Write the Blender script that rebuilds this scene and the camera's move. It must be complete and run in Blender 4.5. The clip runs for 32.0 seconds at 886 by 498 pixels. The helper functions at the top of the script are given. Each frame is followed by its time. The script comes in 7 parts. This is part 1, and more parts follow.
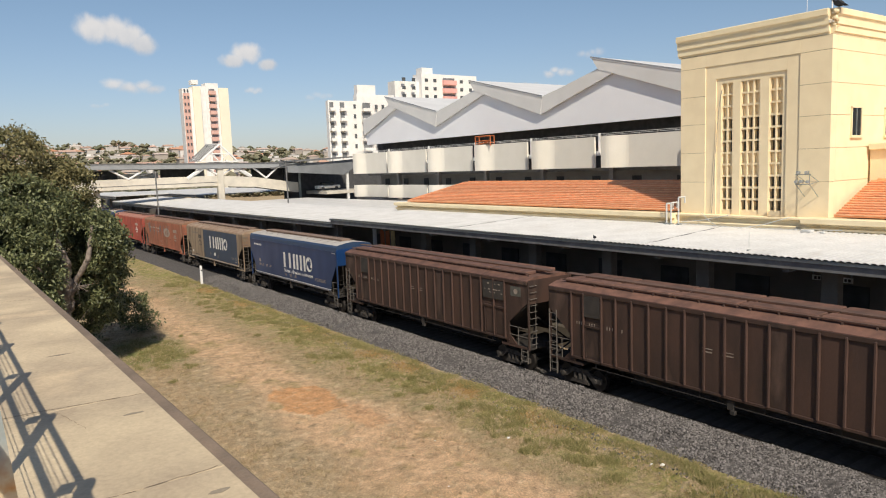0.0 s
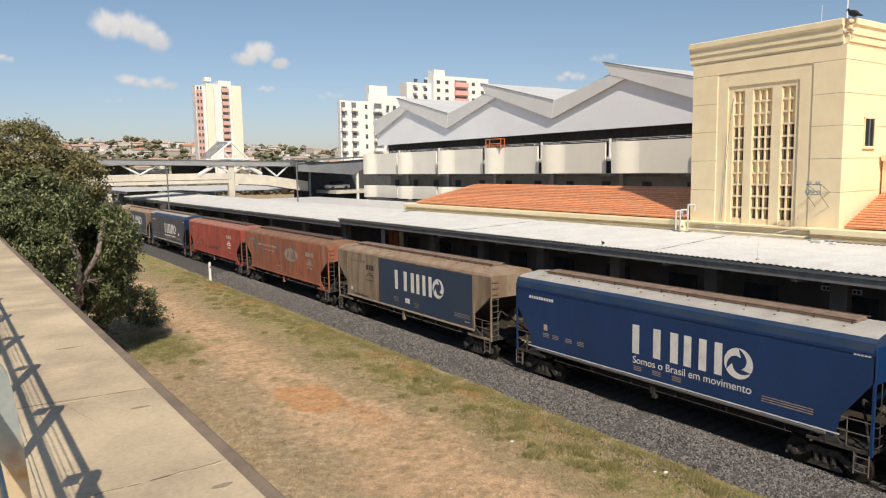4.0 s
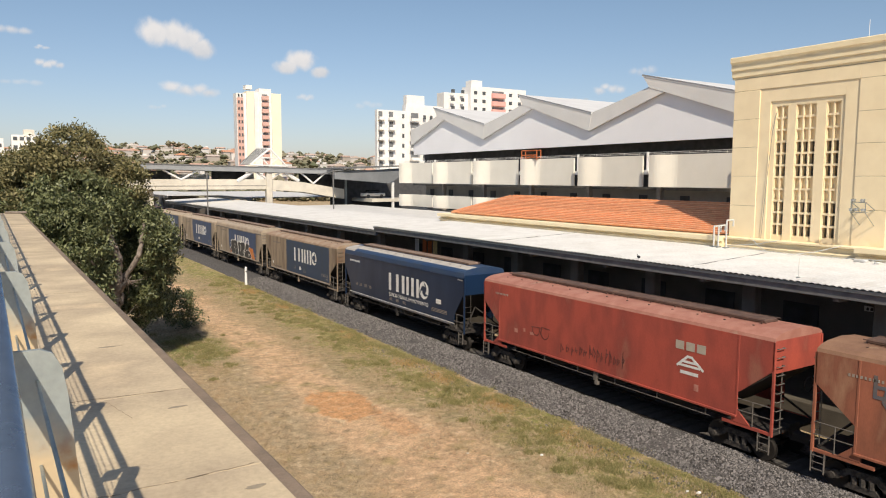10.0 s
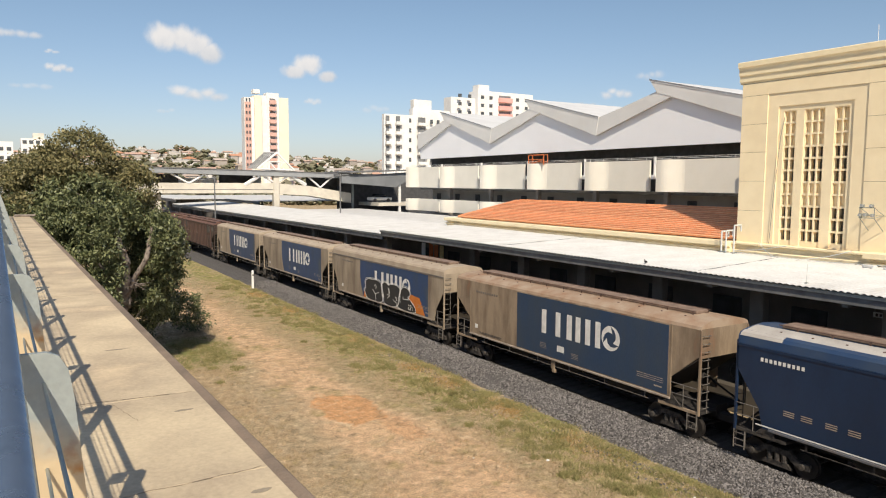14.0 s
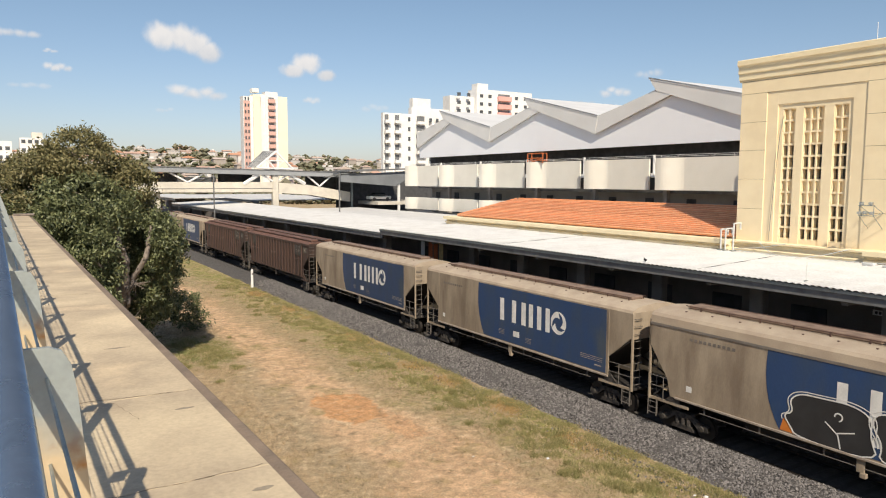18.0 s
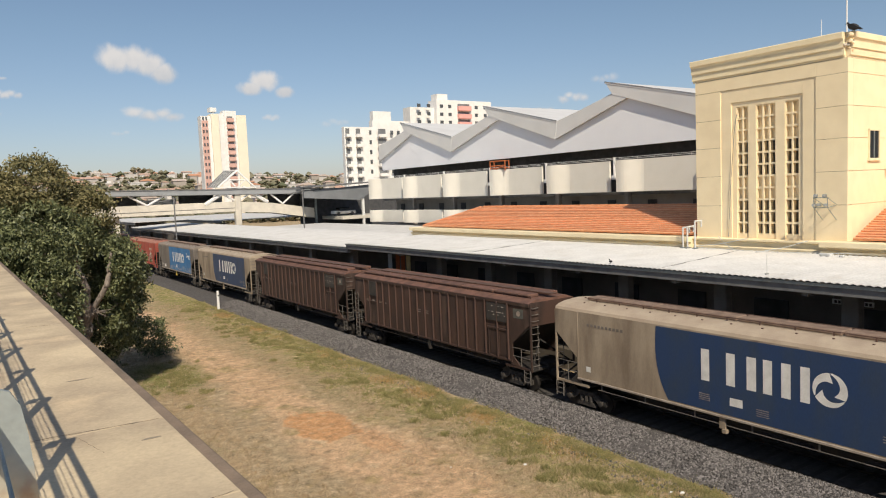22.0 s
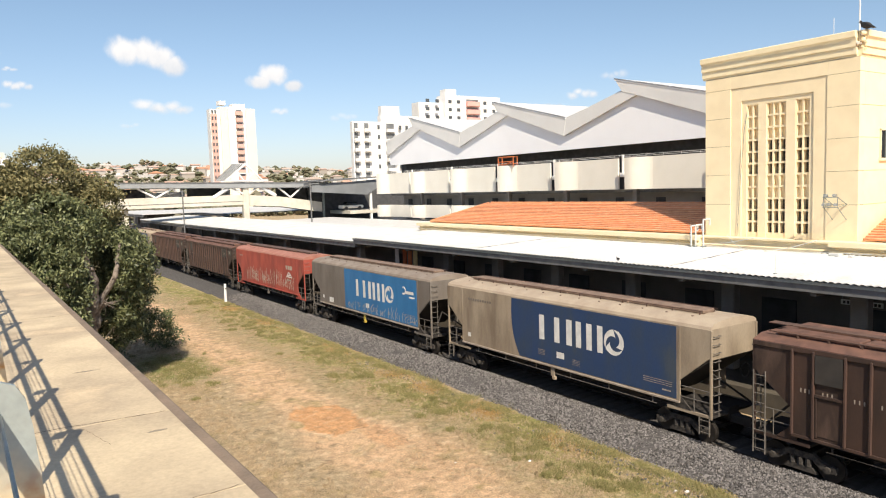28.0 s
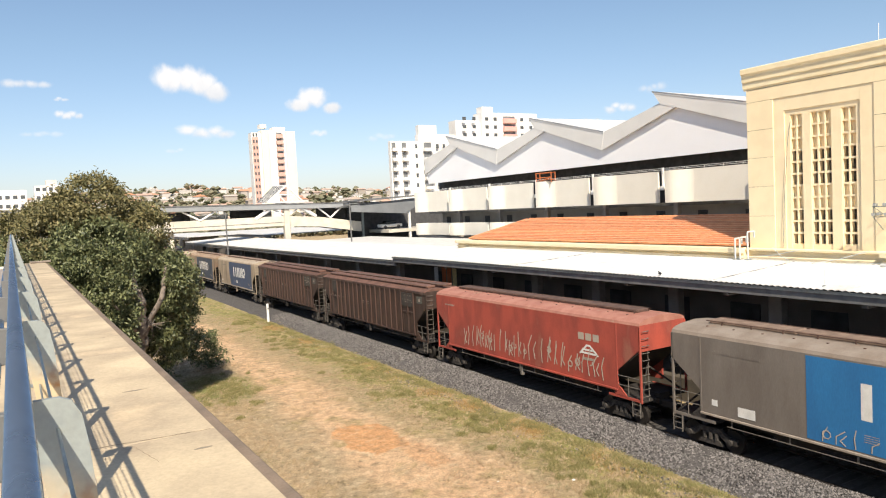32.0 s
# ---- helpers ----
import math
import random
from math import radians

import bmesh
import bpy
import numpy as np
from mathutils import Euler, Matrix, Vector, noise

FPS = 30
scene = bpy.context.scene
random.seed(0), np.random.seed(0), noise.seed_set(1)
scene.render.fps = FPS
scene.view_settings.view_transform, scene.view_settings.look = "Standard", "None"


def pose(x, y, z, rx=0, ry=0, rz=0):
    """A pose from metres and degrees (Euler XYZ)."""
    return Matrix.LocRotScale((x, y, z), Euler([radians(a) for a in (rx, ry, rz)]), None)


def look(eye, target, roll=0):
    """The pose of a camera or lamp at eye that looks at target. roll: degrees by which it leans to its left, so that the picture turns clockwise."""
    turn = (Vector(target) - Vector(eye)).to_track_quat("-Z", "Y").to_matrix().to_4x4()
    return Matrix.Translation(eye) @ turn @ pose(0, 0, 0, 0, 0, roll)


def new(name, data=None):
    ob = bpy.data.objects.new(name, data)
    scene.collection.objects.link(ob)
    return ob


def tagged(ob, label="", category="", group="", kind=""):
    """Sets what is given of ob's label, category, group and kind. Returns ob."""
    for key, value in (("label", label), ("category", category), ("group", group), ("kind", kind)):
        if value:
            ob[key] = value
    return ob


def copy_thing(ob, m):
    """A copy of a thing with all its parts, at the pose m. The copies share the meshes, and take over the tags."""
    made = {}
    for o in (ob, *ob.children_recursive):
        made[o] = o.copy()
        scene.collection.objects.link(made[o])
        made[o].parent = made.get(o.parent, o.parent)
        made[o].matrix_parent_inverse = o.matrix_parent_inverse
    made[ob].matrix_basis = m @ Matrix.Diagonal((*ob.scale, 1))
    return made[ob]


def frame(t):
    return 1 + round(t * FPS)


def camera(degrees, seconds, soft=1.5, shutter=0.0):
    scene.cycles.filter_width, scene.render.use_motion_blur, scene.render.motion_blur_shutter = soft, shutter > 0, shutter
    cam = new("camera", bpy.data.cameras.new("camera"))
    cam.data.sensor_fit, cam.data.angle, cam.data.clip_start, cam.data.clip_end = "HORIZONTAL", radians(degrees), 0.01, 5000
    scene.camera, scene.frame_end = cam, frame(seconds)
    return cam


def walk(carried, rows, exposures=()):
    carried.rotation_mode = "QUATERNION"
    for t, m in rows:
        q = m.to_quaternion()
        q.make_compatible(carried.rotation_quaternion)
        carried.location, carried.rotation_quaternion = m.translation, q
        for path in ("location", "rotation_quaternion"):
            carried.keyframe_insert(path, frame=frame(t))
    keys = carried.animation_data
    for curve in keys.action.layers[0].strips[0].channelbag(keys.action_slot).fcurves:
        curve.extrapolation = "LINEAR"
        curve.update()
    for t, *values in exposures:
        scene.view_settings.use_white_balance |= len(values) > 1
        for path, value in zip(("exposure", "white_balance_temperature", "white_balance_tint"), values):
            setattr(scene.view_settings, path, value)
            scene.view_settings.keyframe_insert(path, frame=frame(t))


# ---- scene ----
EXPOSURES = [(0, -0.05, 6560, 11), (3, -0.03, 6590, 11), (7, 0.08, 6640, 11), (8, 0.17, 6680, 12), (9, 0.08, 6680, 12), (14, 0.13, 6670, 11), (19, 0.14, 6670, 11), (21, 0.05, 6680, 11), (22, -0.09, 6680, 11), (22.5, -0.09, 6680, 11), (24, -0.08, 6670, 11), (25, 0.32, 6660, 11), (28, 0.44, 6650, 11), (32, 0.49, 6670, 11)]
cam = camera(64.0, 32.0, soft=1.1)
walk(cam, [
    (0, pose(0.058, 0.014, 9.926, 83.26, 2.14, -35.76)),
    (0.5, pose(0.049, -0.028, 9.937, 83.31, 1.94, -35.61)),
    (1, pose(0.045, -0.017, 9.935, 83.23, 1.81, -35.21)),
    (1.5, pose(0.054, -0.021, 9.937, 83.31, 1.78, -35.21)),
    (2, pose(0.050, -0.033, 9.939, 83.19, 1.54, -35.46)),
    (2.5, pose(0.052, -0.023, 9.935, 83.34, 1.21, -35.64)),
    (3, pose(0.047, -0.025, 9.939, 83.31, 1.19, -35.46)),
    (3.5, pose(0.048, -0.032, 9.939, 83.38, 1.22, -35.34)),
    (5.5, pose(0.036, -0.037, 9.947, 83.34, 0.18, -33.21)),
    (6, pose(0.036, -0.033, 9.944, 83.37, 0.79, -33.28)),
    (6.5, pose(0.032, -0.038, 9.943, 83.59, 0.54, -32.89)),
    (7, pose(0.030, -0.043, 9.942, 84.08, 0.49, -32.10)),
    (7.5, pose(0.029, -0.046, 9.942, 84.25, 0.94, -31.30)),
    (8, pose(0.037, -0.038, 9.940, 84.18, 0.49, -31.41)),
    (8.5, pose(0.035, -0.035, 9.942, 83.52, 0.33, -32.11)),
    (9, pose(0.029, -0.037, 9.938, 84.20, -0.35, -32.61)),
    (9.5, pose(0.032, -0.029, 9.941, 83.78, -0.18, -32.73)),
    (10, pose(0.026, -0.040, 9.938, 84.26, -0.13, -32.12)),
    (10.5, pose(0.026, -0.045, 9.941, 84.42, 0.06, -31.81)),
    (11, pose(0.027, -0.055, 9.947, 84.54, 0.29, -31.54)),
    (11.5, pose(0.024, -0.056, 9.947, 84.63, 0.03, -31.29)),
    (12, pose(0.028, -0.045, 9.940, 84.48, -0.05, -31.62)),
    (12.5, pose(0.025, -0.047, 9.945, 84.59, -0.26, -31.72)),
    (13, pose(0.024, -0.038, 9.939, 84.58, -0.52, -31.54)),
    (13.5, pose(0.026, -0.028, 9.937, 84.52, -0.61, -31.55)),
    (14, pose(0.028, -0.034, 9.937, 84.60, -0.27, -31.58)),
    (14.5, pose(0.027, -0.023, 9.933, 84.38, -0.58, -31.14)),
    (16.5, pose(0.029, -0.035, 9.937, 85.00, -0.35, -31.09)),
    (17, pose(0.021, -0.019, 9.929, 85.37, -0.17, -31.36)),
    (17.5, pose(0.040, -0.020, 9.935, 84.82, 0.91, -31.91)),
    (18, pose(0.023, -0.020, 9.927, 84.50, -0.17, -31.65)),
    (18.5, pose(0.034, -0.026, 9.935, 85.05, -0.55, -31.29)),
    (19, pose(0.017, -0.024, 9.933, 85.80, -1.23, -31.23)),
    (19.5, pose(0.022, -0.020, 9.935, 86.05, -0.60, -31.00)),
    (20, pose(0.017, -0.045, 9.935, 86.57, -0.65, -30.06)),
    (20.5, pose(0.018, -0.039, 9.937, 86.70, -0.63, -30.09)),
    (21, pose(0.036, -0.030, 9.934, 85.97, 1.15, -31.91)),
    (21.5, pose(0.044, -0.022, 9.934, 85.76, 2.30, -33.37)),
    (22, pose(0.043, -0.017, 9.934, 85.30, 2.43, -34.54)),
    (22.5, pose(0.049, -0.013, 9.932, 84.99, 2.65, -35.22)),
    (23, pose(0.040, -0.040, 9.943, 84.89, 2.39, -34.92)),
    (23.5, pose(0.041, -0.013, 9.932, 84.52, 2.22, -34.90)),
    (24, pose(0.044, -0.029, 9.935, 84.79, 1.81, -34.53)),
    (24.5, pose(0.027, -0.083, 9.950, 85.00, 2.33, -34.41)),
    (25, pose(0.048, -0.013, 9.934, 85.12, 2.52, -34.41)),
    (25.5, pose(0.042, -0.008, 9.935, 85.43, 2.42, -34.11)),
    (27.5, pose(0.050, -0.026, 9.928, 85.37, 2.74, -33.94)),
    (28, pose(0.048, -0.004, 9.937, 84.96, 1.83, -33.92)),
    (28.5, pose(0.036, 0.009, 9.930, 85.45, 2.02, -34.02)),
    (29, pose(0.037, -0.010, 9.936, 85.96, 2.47, -33.04)),
    (29.5, pose(0.043, -0.019, 9.936, 86.11, 2.75, -32.73)),
    (30, pose(0.046, -0.013, 9.933, 85.82, 2.99, -32.98)),
    (30.5, pose(0.039, -0.011, 9.930, 85.77, 2.68, -32.85)),
    (31, pose(0.038, -0.033, 9.939, 85.95, 2.64, -32.23)),
    (31.5, pose(0.033, -0.044, 9.942, 86.51, 2.04, -30.22)),
    (32, pose(0.039, -0.045, 9.938, 86.50, 3.01, -30.84)),
], EXPOSURES)

# world, sun, exposure
SUN_EL, SUN_DIR = radians(43), Vector((-0.39, -0.92, 0)).normalized()
world = bpy.data.worlds.new("sky")
scene.world = world
world.use_nodes = True
wn = world.node_tree.nodes
sky = wn.new("ShaderNodeTexSky")
sky.sky_type, sky.sun_disc = "NISHITA", False
sky.sun_elevation, sky.sun_rotation = SUN_EL, math.atan2(SUN_DIR.x, SUN_DIR.y)
sky.air_density, sky.dust_density, sky.ozone_density = 1.0, 0.8, 3.8
wn["Background"].inputs["Strength"].default_value = 0.10
tone = wn.new("ShaderNodeVectorMath")
tone.operation = "MULTIPLY"
height, climb, tint = wn.new("ShaderNodeTexCoord"), wn.new("ShaderNodeSeparateXYZ"), wn.new("ShaderNodeMix")
rise = wn.new("ShaderNodeMapRange")
rise.inputs["From Max"].default_value = 0.22
tint.data_type = "RGBA"
tint.inputs[6].default_value, tint.inputs[7].default_value = (1.05, 0.965, 1.03, 1), (1.11, 1.06, 0.985, 1)   # a little dust low in the air
for a, b in ((height.outputs["Generated"], climb.inputs[0]), (climb.outputs["Z"], rise.inputs["Value"]), (rise.outputs["Result"], tint.inputs[0]), (tint.outputs[2], tone.inputs[1])):
    world.node_tree.links.new(a, b)
world.node_tree.links.new(sky.outputs["Color"], tone.inputs[0])
world.node_tree.links.new(tone.outputs["Vector"], wn["Background"].inputs["Color"])
sun_data = bpy.data.lights.new("sun", "SUN")
sun_data.energy, sun_data.angle, sun_data.color = 4.85, radians(0.5), (1.0, 0.91, 0.75)
sun = new("sun", sun_data)
sun.matrix_world = look((SUN_DIR * math.cos(SUN_EL) + Vector((0, 0, math.sin(SUN_EL)))) * 60, (0, 0, 0))


# materials
def mat(name, c1, c2=None, rough=0.6, metal=0.0, scale=4.0, fine=60.0, bump=0.15, mix=(0.35, 0.65), stretch=(1, 1, 1), rnd=0.0, c3=None, spec=0.5, grain=0.18):
    """A surface with two colours mingled at a coarse scale, grain at a fine one, a little relief, and uneven gloss."""
    m = bpy.data.materials.new(name)
    m.use_nodes = True
    t, n = m.node_tree, m.node_tree.nodes
    bs = n["Principled BSDF"]
    bs.inputs["Metallic"].default_value = metal
    bs.inputs["Specular IOR Level"].default_value = spec
    co, mp = n.new("ShaderNodeTexCoord"), n.new("ShaderNodeMapping")
    mp.inputs["Scale"].default_value = stretch
    t.links.new(co.outputs["Object"], mp.inputs["Vector"])
    big, small = n.new("ShaderNodeTexNoise"), n.new("ShaderNodeTexNoise")
    for tex, s, d in ((big, scale, 6), (small, fine, 3)):
        tex.inputs["Scale"].default_value, tex.inputs["Detail"].default_value = s, d
        t.links.new(mp.outputs["Vector"], tex.inputs["Vector"])
    ramp = n.new("ShaderNodeValToRGB")
    ramp.color_ramp.elements[0].position, ramp.color_ramp.elements[1].position = mix
    ramp.color_ramp.elements[0].color = (*c1, 1)
    ramp.color_ramp.elements[1].color = (*(c2 or [v * 0.8 for v in c1]), 1)
    if c3:
        e = ramp.color_ramp.elements.new(min(0.99, mix[1] + 0.12))
        e.color = (*c3, 1)
    t.links.new(big.outputs["Fac"], ramp.inputs["Fac"])
    speck = n.new("ShaderNodeMapRange")
    speck.inputs["To Min"].default_value, speck.inputs["To Max"].default_value = 1 - grain, 1 + grain
    t.links.new(small.outputs["Fac"], speck.inputs["Value"])
    mul = n.new("ShaderNodeVectorMath")
    mul.operation = "MULTIPLY"
    t.links.new(ramp.outputs["Color"], mul.inputs[0])
    t.links.new(speck.outputs["Result"], mul.inputs[1])
    last = mul.outputs["Vector"]
    if rnd:
        info, mr, mu = n.new("ShaderNodeObjectInfo"), n.new("ShaderNodeMapRange"), n.new("ShaderNodeVectorMath")
        mr.inputs["To Min"].default_value, mr.inputs["To Max"].default_value = 1 - rnd, 1 + rnd
        mu.operation = "MULTIPLY"
        t.links.new(info.outputs["Random"], mr.inputs["Value"])
        t.links.new(last, mu.inputs[0])
        t.links.new(mr.outputs["Result"], mu.inputs[1])
        last = mu.outputs["Vector"]
    t.links.new(last, bs.inputs["Base Color"])
    rr = n.new("ShaderNodeMapRange")
    rr.inputs["To Min"].default_value, rr.inputs["To Max"].default_value = max(0.02, rough - 0.12), min(1, rough + 0.12)
    t.links.new(big.outputs["Fac"], rr.inputs["Value"])
    t.links.new(rr.outputs["Result"], bs.inputs["Roughness"])
    if bump:
        b = n.new("ShaderNodeBump")
        b.inputs["Strength"].default_value, b.inputs["Distance"].default_value = bump, 0.02
        t.links.new(small.outputs["Fac"], b.inputs["Height"])
        t.links.new(b.outputs["Normal"], bs.inputs["Normal"])
    return m


# mesh helpers
def box(bm, x0, x1, y0, y1, z0, z1):
    v = [bm.verts.new((x, y, z)) for x in (x0, x1) for y in (y0, y1) for z in (z0, z1)]
    for f in ((0, 1, 3, 2), (4, 6, 7, 5), (0, 4, 5, 1), (2, 3, 7, 6), (0, 2, 6, 4), (1, 5, 7, 3)):
        bm.faces.new([v[i] for i in f])
    return bm


def boxes(*rows):
    bm = bmesh.new()
    for r in rows:
        box(bm, *r)
    return bm


def prism(bm, pts, axis, a, b):
    """A solid with the outline pts, drawn out along an axis from a to b. The outline's two numbers are the other two axes in order."""
    def at(p, s):
        q = list(p)
        q.insert("xyz".index(axis), s)
        return q
    lo, hi = [bm.verts.new(at(p, a)) for p in pts], [bm.verts.new(at(p, b)) for p in pts]
    n = len(pts)
    bm.faces.new(lo)
    bm.faces.new(hi[::-1])
    for i in range(n):
        bm.faces.new((lo[i], hi[i], hi[(i + 1) % n], lo[(i + 1) % n]))
    return bm


def tube(bm, p, q, r, n=8, r2=None):
    p, q = Vector(p), Vector(q)
    d = (q - p).normalized()
    u = d.orthogonal().normalized()
    w = d.cross(u)
    rings = []
    for c, rad in ((p, r), (q, r if r2 is None else r2)):
        rings.append([bm.verts.new(c + (u * math.cos(a) + w * math.sin(a)) * rad) for a in [2 * math.pi * k / n for k in range(n)]])
    for i in range(n):
        bm.faces.new((rings[0][i], rings[0][(i + 1) % n], rings[1][(i + 1) % n], rings[1][i]))
    bm.faces.new(rings[0][::-1])
    bm.faces.new(rings[1])
    return bm


def rod(path, r, n=6):
    bm = bmesh.new()
    for p, q in zip(path, path[1:]):
        tube(bm, p, q, r, n)
    return bm


def mesh_of(name, bm, material, bevel=0.0, smooth=False):
    if bevel:
        bmesh.ops.bevel(bm, geom=bm.edges[:], offset=bevel, segments=1, affect="EDGES")
    bmesh.ops.recalc_face_normals(bm, faces=bm.faces[:])
    me = bpy.data.meshes.new(name)
    bm.to_mesh(me)
    bm.free()
    if smooth:
        for p in me.polygons:
            p.use_smooth = True
    for m in material if isinstance(material, (list, tuple)) else (material,):
        me.materials.append(m)
    return me


def part(name, bm, material, parent, label="", bevel=0.0, smooth=False, at=None):
    ob = new(name, bm if isinstance(bm, bpy.types.Mesh) else mesh_of(name, bm, material, bevel, smooth))
    ob.parent = parent
    if at is not None:
        ob.matrix_basis = at if isinstance(at, Matrix) else Matrix.Translation(at)
    return tagged(ob, label)


def thing(name, label, category, group="", at=None, kind=""):
    ob = new(name)
    ob.empty_display_size = 0.1
    if at is not None:
        ob.matrix_basis = at if isinstance(at, Matrix) else Matrix.Translation(at)
    return tagged(ob, label, category, group, kind)


def solo(name, bm, material, label="", category="", kind="", group="", bevel=0.0, smooth=False, at=None):
    """A thing that is one mesh."""
    ob = new(name, mesh_of(name, bm, material, bevel, smooth))
    if at is not None:
        ob.matrix_basis = at if isinstance(at, Matrix) else Matrix.Translation(at)
    return tagged(ob, label, category, group, kind)


M = {}
M["cream"] = mat("cream_render", (0.90, 0.745, 0.49), (0.84, 0.685, 0.445), 0.8, scale=1.2, fine=40, bump=0.05, grain=0.07)
M["cream_pale"] = mat("pale_cream_render", (0.88, 0.75, 0.50), (0.82, 0.68, 0.44), 0.8, scale=1.2, fine=40, bump=0.05, grain=0.07)
M["joint"] = mat("joint_shadow_line", (0.30, 0.22, 0.12), rough=0.9, bump=0)
M["tile"] = mat("clay_roof_tile", (0.78, 0.325, 0.145), (0.64, 0.245, 0.105), 0.8, scale=2.2, fine=14, bump=0.1, rnd=0.16)
# pale colour paints the highlight on the lower tile edges
M["tile_nose"] = mat("highlight_tile_edge", (0.80, 0.45, 0.26), (0.70, 0.34, 0.18), 0.85, scale=3, fine=14, bump=0.1, rnd=0.1)
M["white_roof"] = mat("white_sheet_roof", (0.64, 0.63, 0.61), (0.58, 0.57, 0.55), 0.6, scale=0.9, fine=9, bump=0.03, c3=(0.55, 0.53, 0.50), mix=(0.35, 0.6))
M["fascia"] = mat("grey_metal_fascia", (0.17, 0.17, 0.17), (0.115, 0.115, 0.115), 0.6, scale=2, fine=30)
# recess shade put into the colour; also paints doors, wheels and lettering
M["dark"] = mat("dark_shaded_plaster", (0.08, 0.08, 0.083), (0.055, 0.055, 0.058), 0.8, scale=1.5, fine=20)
M["concrete"] = mat("pale_concrete", (0.64, 0.59, 0.50), (0.54, 0.50, 0.43), 0.85, scale=0.8, fine=25, bump=0.1)
M["panel"] = mat("grey_cream_panel", (0.80, 0.76, 0.67), (0.75, 0.71, 0.62), 0.8, scale=0.4, fine=14, bump=0.04, grain=0.06)
M["grey"] = mat("grey_roof_sheet", (0.70, 0.69, 0.67), (0.65, 0.64, 0.62), 0.6, scale=0.3, fine=10, bump=0.03, grain=0.05)
M["greywall"] = mat("pale_grey_cladding", (0.84, 0.84, 0.86), (0.81, 0.81, 0.83), 0.7, scale=0.3, fine=12, bump=0.02, grain=0.03)
M["white"] = mat("white_paint", (0.80, 0.79, 0.77), (0.72, 0.71, 0.69), 0.7, scale=0.6, fine=20, bump=0.03)
M["ballast"] = mat("crushed_stone", (0.115, 0.105, 0.10), (0.05, 0.046, 0.044), 0.9, scale=9, fine=32, bump=1.0)
M["ballast_dark"] = mat("oily_shade_stone", (0.10, 0.092, 0.086), (0.07, 0.064, 0.06), 0.9, scale=7, fine=32, bump=1.0)
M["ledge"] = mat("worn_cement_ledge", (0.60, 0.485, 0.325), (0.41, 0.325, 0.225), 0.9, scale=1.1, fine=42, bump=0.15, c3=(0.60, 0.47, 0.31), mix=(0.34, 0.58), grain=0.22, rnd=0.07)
# browner and darker than the slab tops
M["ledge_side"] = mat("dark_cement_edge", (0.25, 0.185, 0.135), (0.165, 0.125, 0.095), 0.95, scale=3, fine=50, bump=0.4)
M["galv"] = mat("galvanised_steel", (0.34, 0.37, 0.36), (0.26, 0.29, 0.28), 0.45, 0.6, scale=8, fine=60, bump=0.05)
M["bluetube"] = mat("blue_grey_tube", (0.34, 0.41, 0.49), (0.27, 0.34, 0.42), 0.25, 0.85, scale=6, fine=60, bump=0.03)
M["bark"] = mat("grey_bark", (0.28, 0.235, 0.20), (0.16, 0.13, 0.108), 0.95, scale=6, fine=30, bump=0.8)
M["glass"] = mat("dark_window_glass", (0.03, 0.035, 0.04), rough=0.15, bump=0)
M["red"] = mat("red_paint", (0.55, 0.12, 0.10), rough=0.7, bump=0)
M["yellow"] = mat("yellow_paint", (0.78, 0.60, 0.28), rough=0.7, bump=0)


